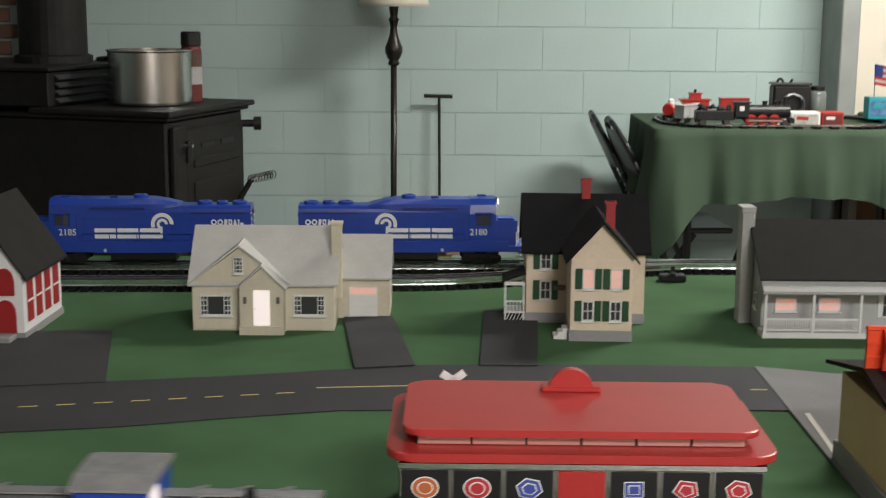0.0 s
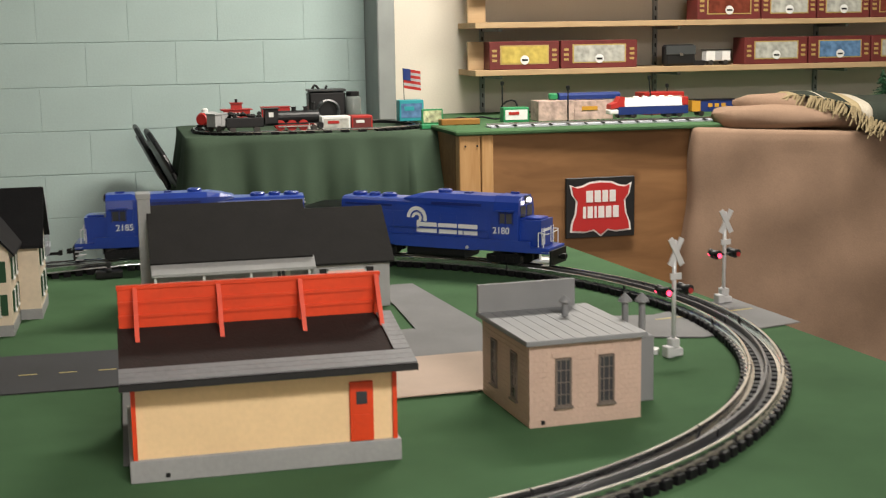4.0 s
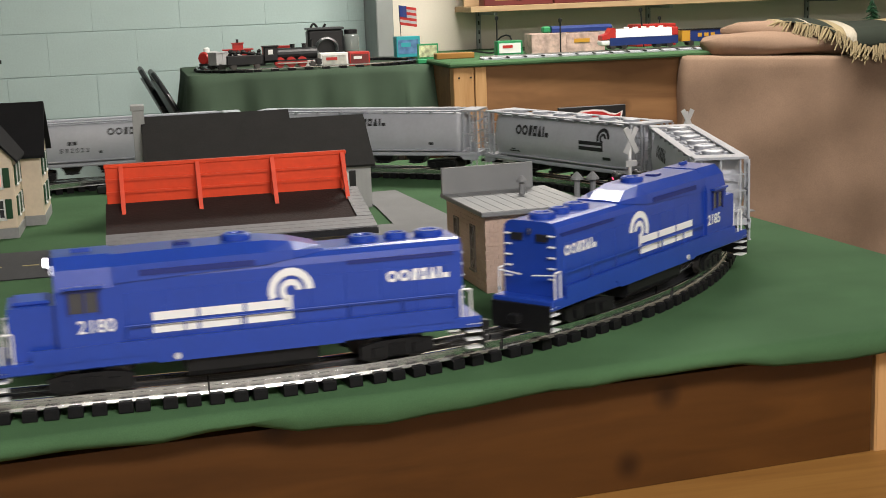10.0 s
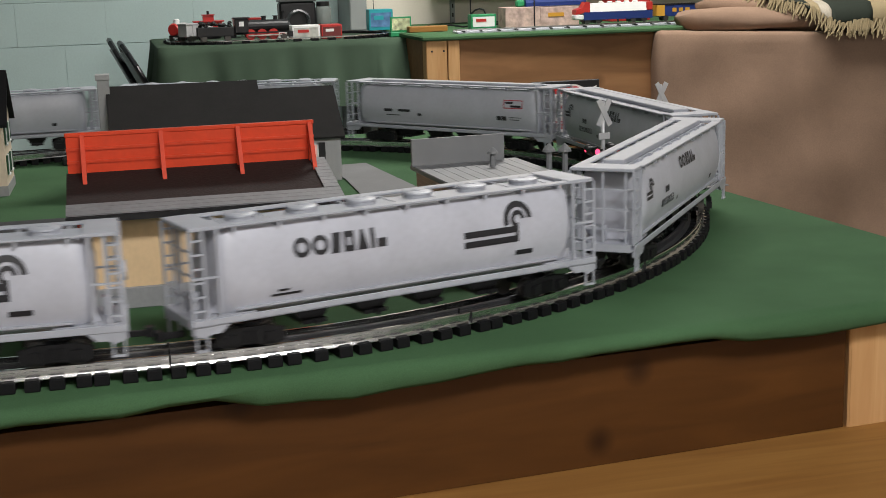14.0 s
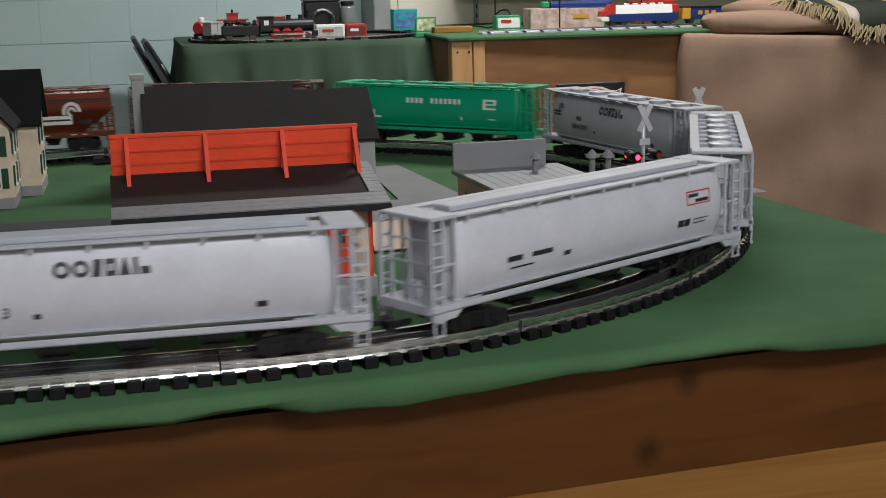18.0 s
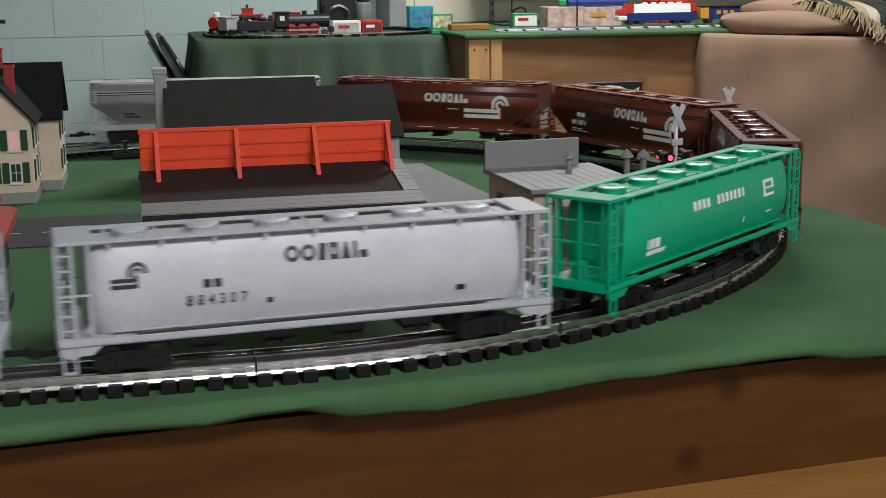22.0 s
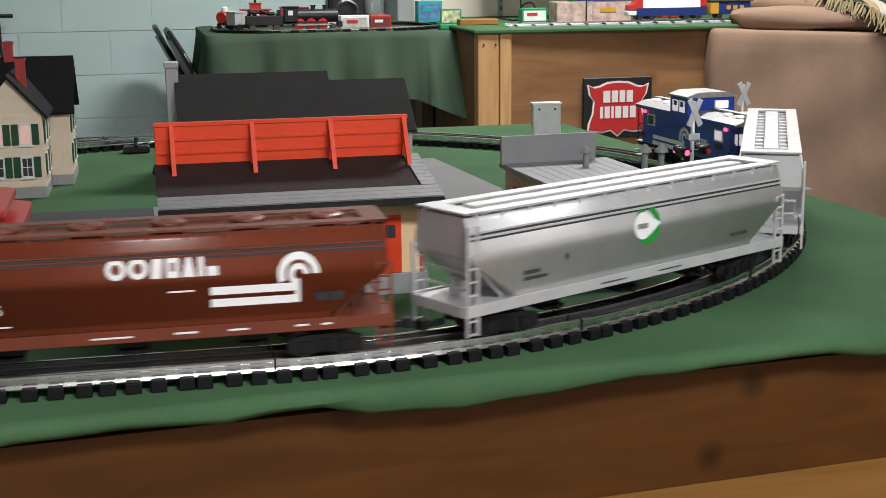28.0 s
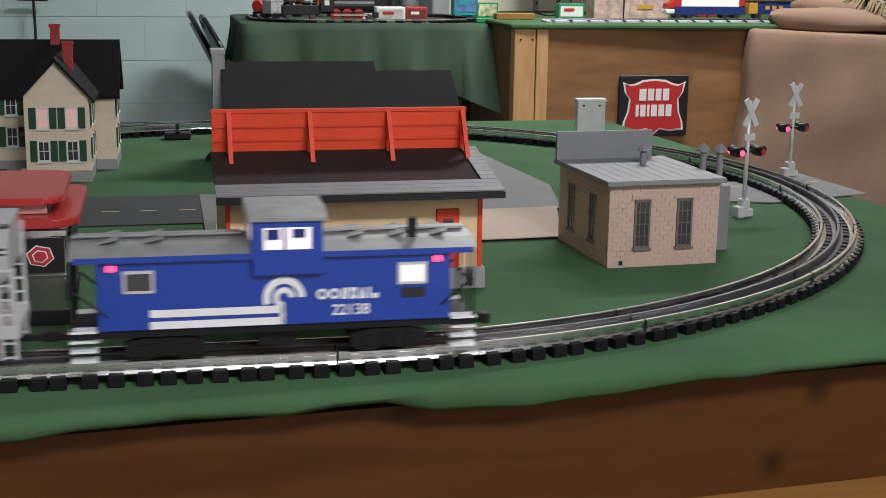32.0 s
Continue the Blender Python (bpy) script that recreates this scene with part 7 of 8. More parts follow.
# workbench along the cream wall
def workbench():
    t = thing("workbench", pose(0, 0, 0), "long wooden workbench with a green felt top and plywood front", "workbench")
    bm = bmesh.new()
    prism(bm, ((1.075, 3.79), (3.4, 3.72), (3.4, 4.615), (1.16, 4.615), (1.075, 4.56)), 0.738, 0.752, "Z")
    soften(bm, 0.004, 1)
    part("benchtop", bm, FELT, t, "green felt bench top")
    part("corner_post", B((1.088, 1.150, 3.796, 3.84, 0, 0.7375), bevel=0.002), PINEZ, t, "light pine post")
    part("corner_post", B((1.1525, 1.187, 3.794, 3.84, 0, 0.7375), bevel=0.002), PINEZ, t, "light pine post")
    part("front_panel", B((1.1875, 3.4, 3.800, 3.82, 0.02, 0.7375)), PANEL, t, "knotty brown plywood front")
    bm = bmesh.new()
    box(bm, 1.09, 1.11, 3.85, 4.55, 0.0, 0.7375)
    part("end_panel", bm, PANEL, t)
    for x in (1.135, 1.17):
        bm = bmesh.new()
        tube(bm, (x - 0.03, 3.7935, 0.708), (x - 0.03, 3.797, 0.708), 0.003, 8)
        part("screw", bm, IRON, t)


workbench()


def shield_sign():
    t = thing("shield_sign", pose(1.507, 3.789, 0.430), "black sign with a white-edged red shield on plywood", "sign")
    part("plate", B((-0.106, 0.106, -0.003, 0.006, 0.0, 0.176), bevel=0.002), BLACK, t)
    half = ((0.0, 0.166), (0.035, 0.163), (0.058, 0.153), (0.078, 0.150), (0.096, 0.158), (0.090, 0.128), (0.076, 0.108), (0.080, 0.070), (0.092, 0.040), (0.094, 0.018), (0.050, 0.014), (0.022, 0.020), (0.0, 0.002))
    for name, k, y, m in (("shield_edge", 1.0, -0.0045, SIGNW), ("shield", 0.93, -0.0060, SIGNR)):
        c = 0.088
        pts = [(x * k, c + (z - c) * k) for x, z in half]
        pts = pts + [(-x, z) for x, z in pts[-2:0:-1]]
        bm = bmesh.new()
        prism(bm, pts, y, -0.0025, "Y")
        part(name, bm, m, t, "white outline" if k == 1 else "red shield face")
    for z, widths in ((0.104, (0.021, 0.019, 0.017, 0.019)), (0.058, (0.009, 0.016, 0.007, 0.018, 0.017, 0.018))):
        u = -(sum(widths) + 0.005 * (len(widths) - 1)) / 2
        for w in widths:
            part("letter_bar", B((u, u + w, -0.0072, -0.0058, z, z + 0.034)), SIGNW, t)
            u += w + 0.005


shield_sign()
BT = 0.752
strip = thing("bench_track", pose(0, 0, BT), "bright metal toy track along the bench edge", "toy track")
part("roadbed", B((1.20, 2.4, 3.86, 3.92, 0.0, 0.004)), GREYTOP, strip)
for yy in (3.872, 3.89, 3.908):
    bm = bmesh.new()
    tube(bm, (1.20, yy, 0.008), (2.4, yy, 0.008), 0.003, 6)
    part("rail", bm, CHROME, strip)
bm = None
proto = None
for i in range(22):
    if proto is None:
        proto = part("tie", B((-0.0035, 0.0035, 3.856, 3.924, 0.004, 0.0065)), TIE, strip)
        proto.matrix_basis = pose(1.22, 0, 0)
    else:
        share("tie", proto, strip, pose(1.22 + 0.054 * i, 0, 0))
carton("toy_box", 1.303, 1.385, 4.08, 4.12, BT, BT + 0.045, TOYGREEN, "small toy box with red white front on bench", WHITEPL, TOYRED)
carton("printed_carton", 1.415, 1.530, 4.08, 4.16, BT, BT + 0.062, BOXPINK, "faded pink and grey printed carton on the bench", None)
carton("printed_carton", 1.531, 1.660, 4.085, 4.16, BT, BT + 0.060, BOXPINK, "faded printed carton with orange bar on bench", None, TOYYEL)
blue = thing("toy_passenger_car", pose(1.590, 4.12, BT + 0.063), "dark blue toy passenger car lying on cartons", "toy train", "display trains")
bm = bmesh.new()
prism(bm, ((-0.02, 0.0), (0.02, 0.0), (0.02, 0.012), (0.012, 0.020), (-0.012, 0.020), (-0.02, 0.012)), -0.10, 0.10, "X")
part("body", bm, TOYBLUE, blue)
part("green_cap", B((-0.128, -0.102, -0.012, 0.012, 0.0, 0.020), bevel=0.004), TOYGREEN, blue, "bright green end piece")


def streamliner(x, y, z):
    t = thing("toy_streamlined_locomotive", pose(x, y, z, 0, 0, -1), "red, white and navy streamlined toy diesel locomotive", "toy train", "display trains")
    def section(z0, z1, w0, w1):
        return ((-w0, z0), (w0, z0), (w1, z1), (-w1, z1))
    bm = bmesh.new()
    prism(bm, section(0.012, 0.036, 0.020, 0.021), -0.100, 0.125, "X")
    part("lower_body", bm, TOYBLUE, t, "navy lower half")
    bm = bmesh.new()
    prism(bm, section(0.0365, 0.062, 0.021, 0.016), -0.080, 0.105, "X")
    part("upper_body", bm, WHITEPL, t, "white upper half")
    bm = bmesh.new()
    prism(bm, ((-0.126, 0.030), (-0.0805, 0.0365), (-0.0805, 0.066), (-0.094, 0.067), (-0.104, 0.050), (-0.124, 0.044)), -0.020, 0.020, "Y")
    part("nose", bm, TOYRED, t, "red nose")
    part("tail", B((0.1055, 0.126, -0.020, 0.020, 0.0365, 0.062), bevel=0.002), TOYRED, t, "red rear end")
    part("nose_band", B((-0.128, -0.100, -0.0205, 0.0205, 0.014, 0.029), bevel=0.003), WHITEPL, t, "white nose band")
    for i in range(5):
        part("roof_fan", B((-0.045 + 0.028 * i, -0.03 + 0.028 * i, -0.007, 0.007, 0.062, 0.067), bevel=0.002), WHITEPL, t)
    for xx in (-0.07, 0.08):
        part("truck", B((xx - 0.03, xx + 0.03, -0.017, 0.017, 0.004, 0.012), bevel=0.002), BLACK, t)
    wheels(t, (-0.088, -0.052, 0.062, 0.098), 0.009)


streamliner(1.735, 3.99, BT + 0.007)
dark = box_toy(1.945, 3.985, BT + 0.007, -1, TOYBLUE, "dark toy boxcar with a yellow end on bench track", 0.135, TOYBLUE)
part("yellow_end", B((-0.072, -0.045, -0.0205, 0.0205, 0.016, 0.049)), TOYYEL, dark, "yellow end")
for i in range(3):
    part("mark_bar", B((-0.02 + 0.022 * i, -0.006 + 0.022 * i, -0.0212, -0.0205, 0.028, 0.040)), TOYYEL, dark)
carton("toy_box", 1.820, 1.960, 4.22, 4.30, BT, BT + 0.072, TOYRED, "flat red toy box behind the display trains", CELLO)


def rod(x, y, h, lean=0.0):
    t = thing("control_rod", pose(x, y, BT), "thin black upright rod with a small knob", "rod")
    bm = bmesh.new()
    tube(bm, (0, 0, 0), (lean, 0, h), 0.0025, 6)
    part("shaft", bm, BLACK, t)
    bm = bmesh.new()
    lathe(bm, ((0.003, 0), (0.006, 0.003), (0.006, 0.012), (0.002, 0.014)), 8, (lean, 0, h))
    part("knob", bm, BLACK, t)


rod(1.500, 4.05, 0.095)
rod(1.350, 4.25, 0.105)
rod(1.830, 4.18, 0.115, -0.01)
rod(1.960, 4.36, 0.08)


def lead(x, y, pts, name="cable"):
    t = thing(name, pose(x, y, BT), "loose dark electrical cable lying on the bench", "cable")
    bm = bmesh.new()
    for a, b in zip(pts, pts[1:]):
        tube(bm, a, b, 0.003, 6)
    part("wire", bm, BLACK, t)


lead(1.17, 4.2, [(0.035 * i, 0.05 * math.sin(i * 0.8), 0.004 + 0.006 * (i % 2)) for i in range(10)])
lead(1.40, 4.3, [(0.02 * math.sin(i * 0.7), 0.01 * i, 0.004 + 0.05 * math.sin(i * 0.4)) for i in range(8)])
wedge = thing("wood_block", pose(1.155, 4.05, BT), "pale wooden block lying on the green bench", "wood block")
part("block", B((-0.06, 0.06, -0.02, 0.02, 0, 0.018), bevel=0.002), PINE, wedge)


# shelves on the cream wall
def shelf(z, x0, x1, label):
    t = thing("wall_shelf", pose(0, 0, z), label, "shelf", "wall shelves")
    part("board", B((x0, x1, 4.385, 4.605, -0.019, 0.0), bevel=0.0015), SHELFW, t)
    part("end_board", B((x0 - 0.002, x0 + 0.060, 4.47, 4.485, 0.0005, 0.092), bevel=0.001), SHELFW, t, "upright end board")
    for x in (x0 + 0.09, x0 + 0.72, x0 + 1.35):
        part("bracket", B((x - 0.006, x + 0.006, 4.40, 4.60, -0.030, -0.0195)), GREYTRIM, t, "grey steel bracket")


for z, label in ((0.902, "pine wall shelf holding maroon toy boxes"), (1.056, "pine wall shelf half filled with maroon boxes"), (1.210, "pine wall shelf close under the ceiling lamp"), (1.38, "pine wall shelf high on the cream wall")):
    shelf(z, 1.300, 3.6, label)
for x in (1.385, 2.02, 2.65):
    st = thing("shelf_standard", pose(x, 4.612, 0.72), "slotted grey steel shelf upright on the wall", "shelf upright", "shelf uprights")
    part("channel", B((-0.008, 0.008, -0.006, 0.006, 0, 0.85), bevel=0.001), GREYTRIM, st)
    slots = bmesh.new()
    for i in range(26):
        box(slots, -0.0025, 0.0025, -0.0068, -0.0055, 0.02 + i * 0.032, 0.034 + i * 0.032)
    part("slots", slots, BLACK, st)


def train_box(x0, x1, z, win, ob_label):
    t = thing("train_box", pose((x0 + x1) / 2, 4.44, z), ob_label, "box", "train boxes on shelves")
    w = (x1 - x0) / 2
    part("carton", B((-w, w, -0.04, 0.05, 0, 0.092), bevel=0.002), MAROON, t)
    part("gold_border", B((-w * 0.70, w * 0.70, -0.0408, -0.039, 0.017, 0.079)), GOLDP, t, "gold printed border")
    part("window", B((-w * 0.66, w * 0.66, -0.0418, -0.039, 0.021, 0.075)), win, t, "clear window showing the car inside")
    bm = bmesh.new()
    tube(bm, (0, -0.0412, 0.031), (0, -0.0432, 0.031), 0.015, 16)
    part("badge", bm, WHITEPL, t, "round white badge")
    part("badge_bar", B((-0.010, 0.010, -0.0440, -0.0430, 0.028, 0.034)), BLACK, t)
    for s in (-1, 1):
        for k in range(3):
            part("print_bar", B((s * w * 0.86 - 0.008, s * w * 0.86 + 0.008, -0.0408, -0.039, 0.026 + 0.016 * k, 0.034 + 0.016 * k)), GOLDP, t)


MB = "maroon toy train box with a clear window"
train_box(1.352, 1.592, 0.902, CELLOY, MB + " showing yellow")
train_box(1.598, 1.868, 0.902, CELLO, MB + " showing silver")
train_box(2.262, 2.500, 0.902, CELLO, MB + " showing silver")
train_box(2.506, 2.745, 0.902, CELLOB, MB + " showing blue")
train_box(2.750, 2.99, 0.902, CELLO, MB + " showing silver")
train_box(2.085, 2.318, 1.056, CELLOR, MB + " showing dark red")
train_box(2.323, 2.530, 1.056, CELLO, MB + " showing silver")
train_box(2.535, 2.735, 1.056, CELLO, MB + " showing silver")
train_box(2.740, 2.96, 1.056, CELLOR, MB + " showing dark red")
hc = thing("handheld_case", pose(2.035, 4.44, 0.902), "small black padded case on the shelf", "case")
part("case_body", B((-0.056, 0.056, -0.02, 0.02, 0, 0.072), bevel=0.008), BLACK, hc)
part("flap", B((-0.054, 0.054, -0.0235, -0.0205, 0.038, 0.068), bevel=0.001), CHAIRB, hc)
part("clasp", B((-0.006, 0.006, -0.026, -0.0236, 0.034, 0.044)), STEEL, hc)
sc = box_toy(2.175, 4.44, 0.902, 0, WHITEPL, "white toy work car on the shelf", 0.09, TOYGREY, "toy_work_car")
carton("flat_box", 2.085, 2.125, 4.42, 4.47, 0.902, 0.918, BLACK, "small flat dark box on the shelf")
tool = thing("tinsel_tree", pose(2.66, 4.18, BT), "small dark ornamental tree standing on the bench", "ornament")
bm = bmesh.new()
for i in range(120):
    h = random.random()
    a, r = random.uniform(0, 6.28), 0.045 * (1 - h) + 0.004
    tube(bm, (0, 0, 0.03 + 0.10 * h), (r * math.cos(a), r * math.sin(a), 0.022 + 0.10 * h), 0.003, 4, 0.001)
part("crown", bm, SHUTTER, tool, "dark green bristle branches")
bm = bmesh.new()
tube(bm, (0, 0, 0), (0, 0, 0.125), 0.004, 6)
part("trunk", bm, BRONZE, tool)


# covered armchair back with a blanket and a fringed throw
def covered_chair():
    m = pose(1.766, 3.700, 0, 0, 0, -14) @ Matrix.Scale(0.895, 4)
    t = thing("covered_sofa", m, "sofa back under a tan plush cover", "sofa")
    W, D, H = 1.35, 0.42, 0.825
    outline = along(rounded(0.0, W, 0.0, D, 0.035, 5), 0.02)
    n = len(outline)
    bm = bmesh.new()
    rings = []
    for k in range(-2, 25):
        s = max(0, k) / 24
        ring = []
        for i, (x, y) in enumerate(outline):
            (ax, ay), (bx, by) = outline[i - 2], outline[(i + 2) % n]
            d = Vector((bx - ax, by - ay)).normalized()
            slope = 0.030 * x
            wave = 0.006 * math.sin(13 * x + 5 * s + 2 * math.sin(7 * s)) + 0.004 * math.sin(31 * x - 4 * s) + 0.003 * math.sin(17 * s + 9 * x)
            out = 0.055 * s + wave * min(1, 4 * s) + 0.004 * math.exp(-((s - 0.06) / 0.015) ** 2)
            z = (H - slope) * (1 - s)
            if k == -2:
                out, z = -0.02, H - slope + 0.004
            elif k == -1:
                out, z = -0.006, H - slope + 0.002
            elif k == 0:
                z -= 0.008
            ring.append(bm.verts.new((x + d.y * out, y - d.x * out, max(z, 0.0))))
        rings.append(ring)
    def strip(name, lo, hi, cap):
        piece = bmesh.new()
        rows = [[piece.verts.new(v.co) for v in ring] for ring in rings[lo:hi]]
        for a, b in zip(rows, rows[1:]):
            for i in range(n):
                piece.faces.new((a[i], a[(i + 1) % n], b[(i + 1) % n], b[i]))
        if cap:
            piece.faces.new(rows[0])
        part(name, piece, TANFAB, t, smooth=True)
    strip("top_cover", 0, 5, True)
    strip("skirt", 4, len(rings), False)
    bm.free()
    # folded blanket on top
    b = thing("folded_blanket", m, "tan plush blanket folded on the sofa back", "blanket")
    for name, y0, y1, z0, z1, x0, x1 in (("lower_fold", 0.03, 0.27, 0.825, 0.902, 0.075, 0.62), ("upper_fold", 0.10, 0.26, 0.880, 0.934, 0.15, 0.56)):
        rows = []
        for i in range(26):
            u = i / 25
            x = x0 + (x1 - x0) * u
            e = min(1.0, (u * 9) ** 0.5) if u < 0.11 else 1.0
            ring = []
            for j in range(17):
                a = 2 * math.pi * j / 16
                c, s = math.cos(a), math.sin(a)
                yy = (y0 + y1) / 2 + (y1 - y0) / 2 * abs(c) ** 0.6 * (1 if c > 0 else -1) * e
                zz = (z0 + z1) / 2 - 0.030 * x + (z1 - z0) / 2 * abs(s) ** 0.7 * (1 if s > 0 else -1) * e + 0.007 * math.sin(14 * x + 2 * j * 0.4)
                ring.append((x, yy, zz))
            rows.append(ring)
        bm = bmesh.new()
        vs = [[bm.verts.new(p) for p in r[:-1]] for r in rows]
        for a, c in zip(vs, vs[1:]):
            for j in range(16):
                bm.faces.new((a[j], a[(j + 1) % 16], c[(j + 1) % 16], c[j]))
        bm.faces.new(vs[0]), bm.faces.new(vs[-1])
        part(name, bm, TANFAB, b, smooth=True)
    # throw with bands and a fringe, lying over the right part of the blanket
    th = thing("fringed_throw", m, "woven throw with green and cream bands and tan fringe", "throw")
    def lie(u, v):
        """u along the back, v across it, towards the room and down."""
        x = 0.33 + u
        front = 0.015 - 0.03 * u
        if v < 0.20:
            y, z = 0.26 - (0.26 - front) * v / 0.20, 0.941 - 0.030 * x - 0.02 * (v / 0.2) ** 2
        else:
            w = v - 0.20
            y, z = front - 0.020 - 0.01 * min(1, w * 20), 0.915 - 0.030 * x - w
        return (x, y + 0.004 * math.sin(21 * u), z + 0.006 * math.sin(17 * u + 5 * v))
    bands = ((0.0, 0.022, THROWT), (0.022, 0.085, THROWG), (0.085, 0.094, THROWC), (0.094, 0.16, THROWG), (0.16, 0.19, THROWT), (0.19, 0.225, THROWC), (0.225, 0.36, THROWG), (0.36, 0.42, THROWT), (0.42, 0.9, THROWG))
    def reach(u):
        return min(0.11 + 0.62 * u, 0.262)
    for a, c, mt in bands:
        rows = []
        for i in range(9):
            u = a + (c - a) * i / 8
            rows.append([lie(u, reach(u) * j / 12) for j in range(13)])
        sheet("band", rows, mt, th, "", 0.004)
    fr = bmesh.new()
    for i in range(150):
        u = random.uniform(-0.005, 0.42)
        p = Vector(lie(max(u, 0), reach(max(u, 0)) * random.uniform(0.93, 1.0)))
        q = p + Vector((random.uniform(-0.03, 0.008), -0.012, -random.uniform(0.030, 0.055)))
        tube(fr, p, q, 0.004, 5, 0.002)
    for i in range(60):
        v = random.uniform(0.0, 0.12)
        p = Vector(lie(0, v))
        q = p + Vector((-random.uniform(0.02, 0.05), random.uniform(-0.02, 0.0), -random.uniform(0.012, 0.03)))
        tube(fr, p, q, 0.004, 5, 0.002)
    part("fringe", fr, THROWT, th, "twisted tan fringe")


covered_chair()


# floor lamp
def floor_lamp():
    t = thing("floor_lamp", pose(-0.434, 4.66, 0), "bronze floor lamp with a cream bell shade", "floor lamp")
    bm = bmesh.new()
    lathe(bm, ((0.12, 0), (0.12, 0.015), (0.06, 0.03), (0.02, 0.05), (0.011, 0.07)), 24)
    part("base", bm, BRONZE, t, smooth=False)
    bm = bmesh.new()
    tube(bm, (0, 0, 0.07), (0, 0, 0.90), 0.0105, 12)
    part("pole", bm, BRONZE, t, smooth=True)
    bm = bmesh.new()
    lathe(bm, ((0.014, 0.885), (0.020, 0.893), (0.015, 0.902), (0.022, 0.912), (0.029, 0.930), (0.029, 0.945), (0.022, 0.962), (0.014, 0.985), (0.011, 1.01), (0.015, 1.03), (0.018, 1.035), (0.012, 1.045), (0.016, 1.075), (0.016, 1.10)), 20)
    part("baluster", bm, BRONZE, t, "turned bronze baluster", smooth=True)
    bm = bmesh.new()
    n = 24
    rings = []
    prof = ((0.120, 1.078), (0.116, 1.095), (0.106, 1.13), (0.098, 1.17), (0.091, 1.21), (0.086, 1.25), (0.082, 1.30))
    for off in (0.0, -0.002):
        for r, z in prof if off == 0 else prof[::-1]:
            rings.append([bm.verts.new(((r + off) * (1 - 0.02 * (i % 3 == 0)) * math.cos(2 * math.pi * i / n), (r + off) * math.sin(2 * math.pi * i / n), z)) for i in range(n)])
    for a, b in zip(rings, rings[1:] + rings[:1]):
        for i in range(n):
            bm.faces.new((a[i], a[(i + 1) % n], b[(i + 1) % n], b[i]))
    part("shade", bm, SHADE, t, "cream fabric bell shade", smooth=True)
    bm = bmesh.new()
    tube(bm, (0, 0, 1.10), (0, 0, 1.30), 0.004, 8)
    for a in range(3):
        tube(bm, (0, 0, 1.298), (0.082 * math.cos(a * 2.094), 0.082 * math.sin(a * 2.094), 1.298), 0.0015, 5)
    part("harp", bm, BRONZE, t)


floor_lamp()
tt = thing("t_handle_tool", pose(-0.284, 4.79, 0), "thin steel T-handled rod leaning on the block wall", "tool")
bm = bmesh.new()
tube(bm, (0.008, -0.01, 0), (0, 0, 0.775), 0.0048, 8)
part("rod", bm, IRON, tt)
bm = bmesh.new()
tube(bm, (-0.052, 0, 0.778), (0.046, 0, 0.776), 0.0065, 8)
part("handle", bm, IRON, tt)


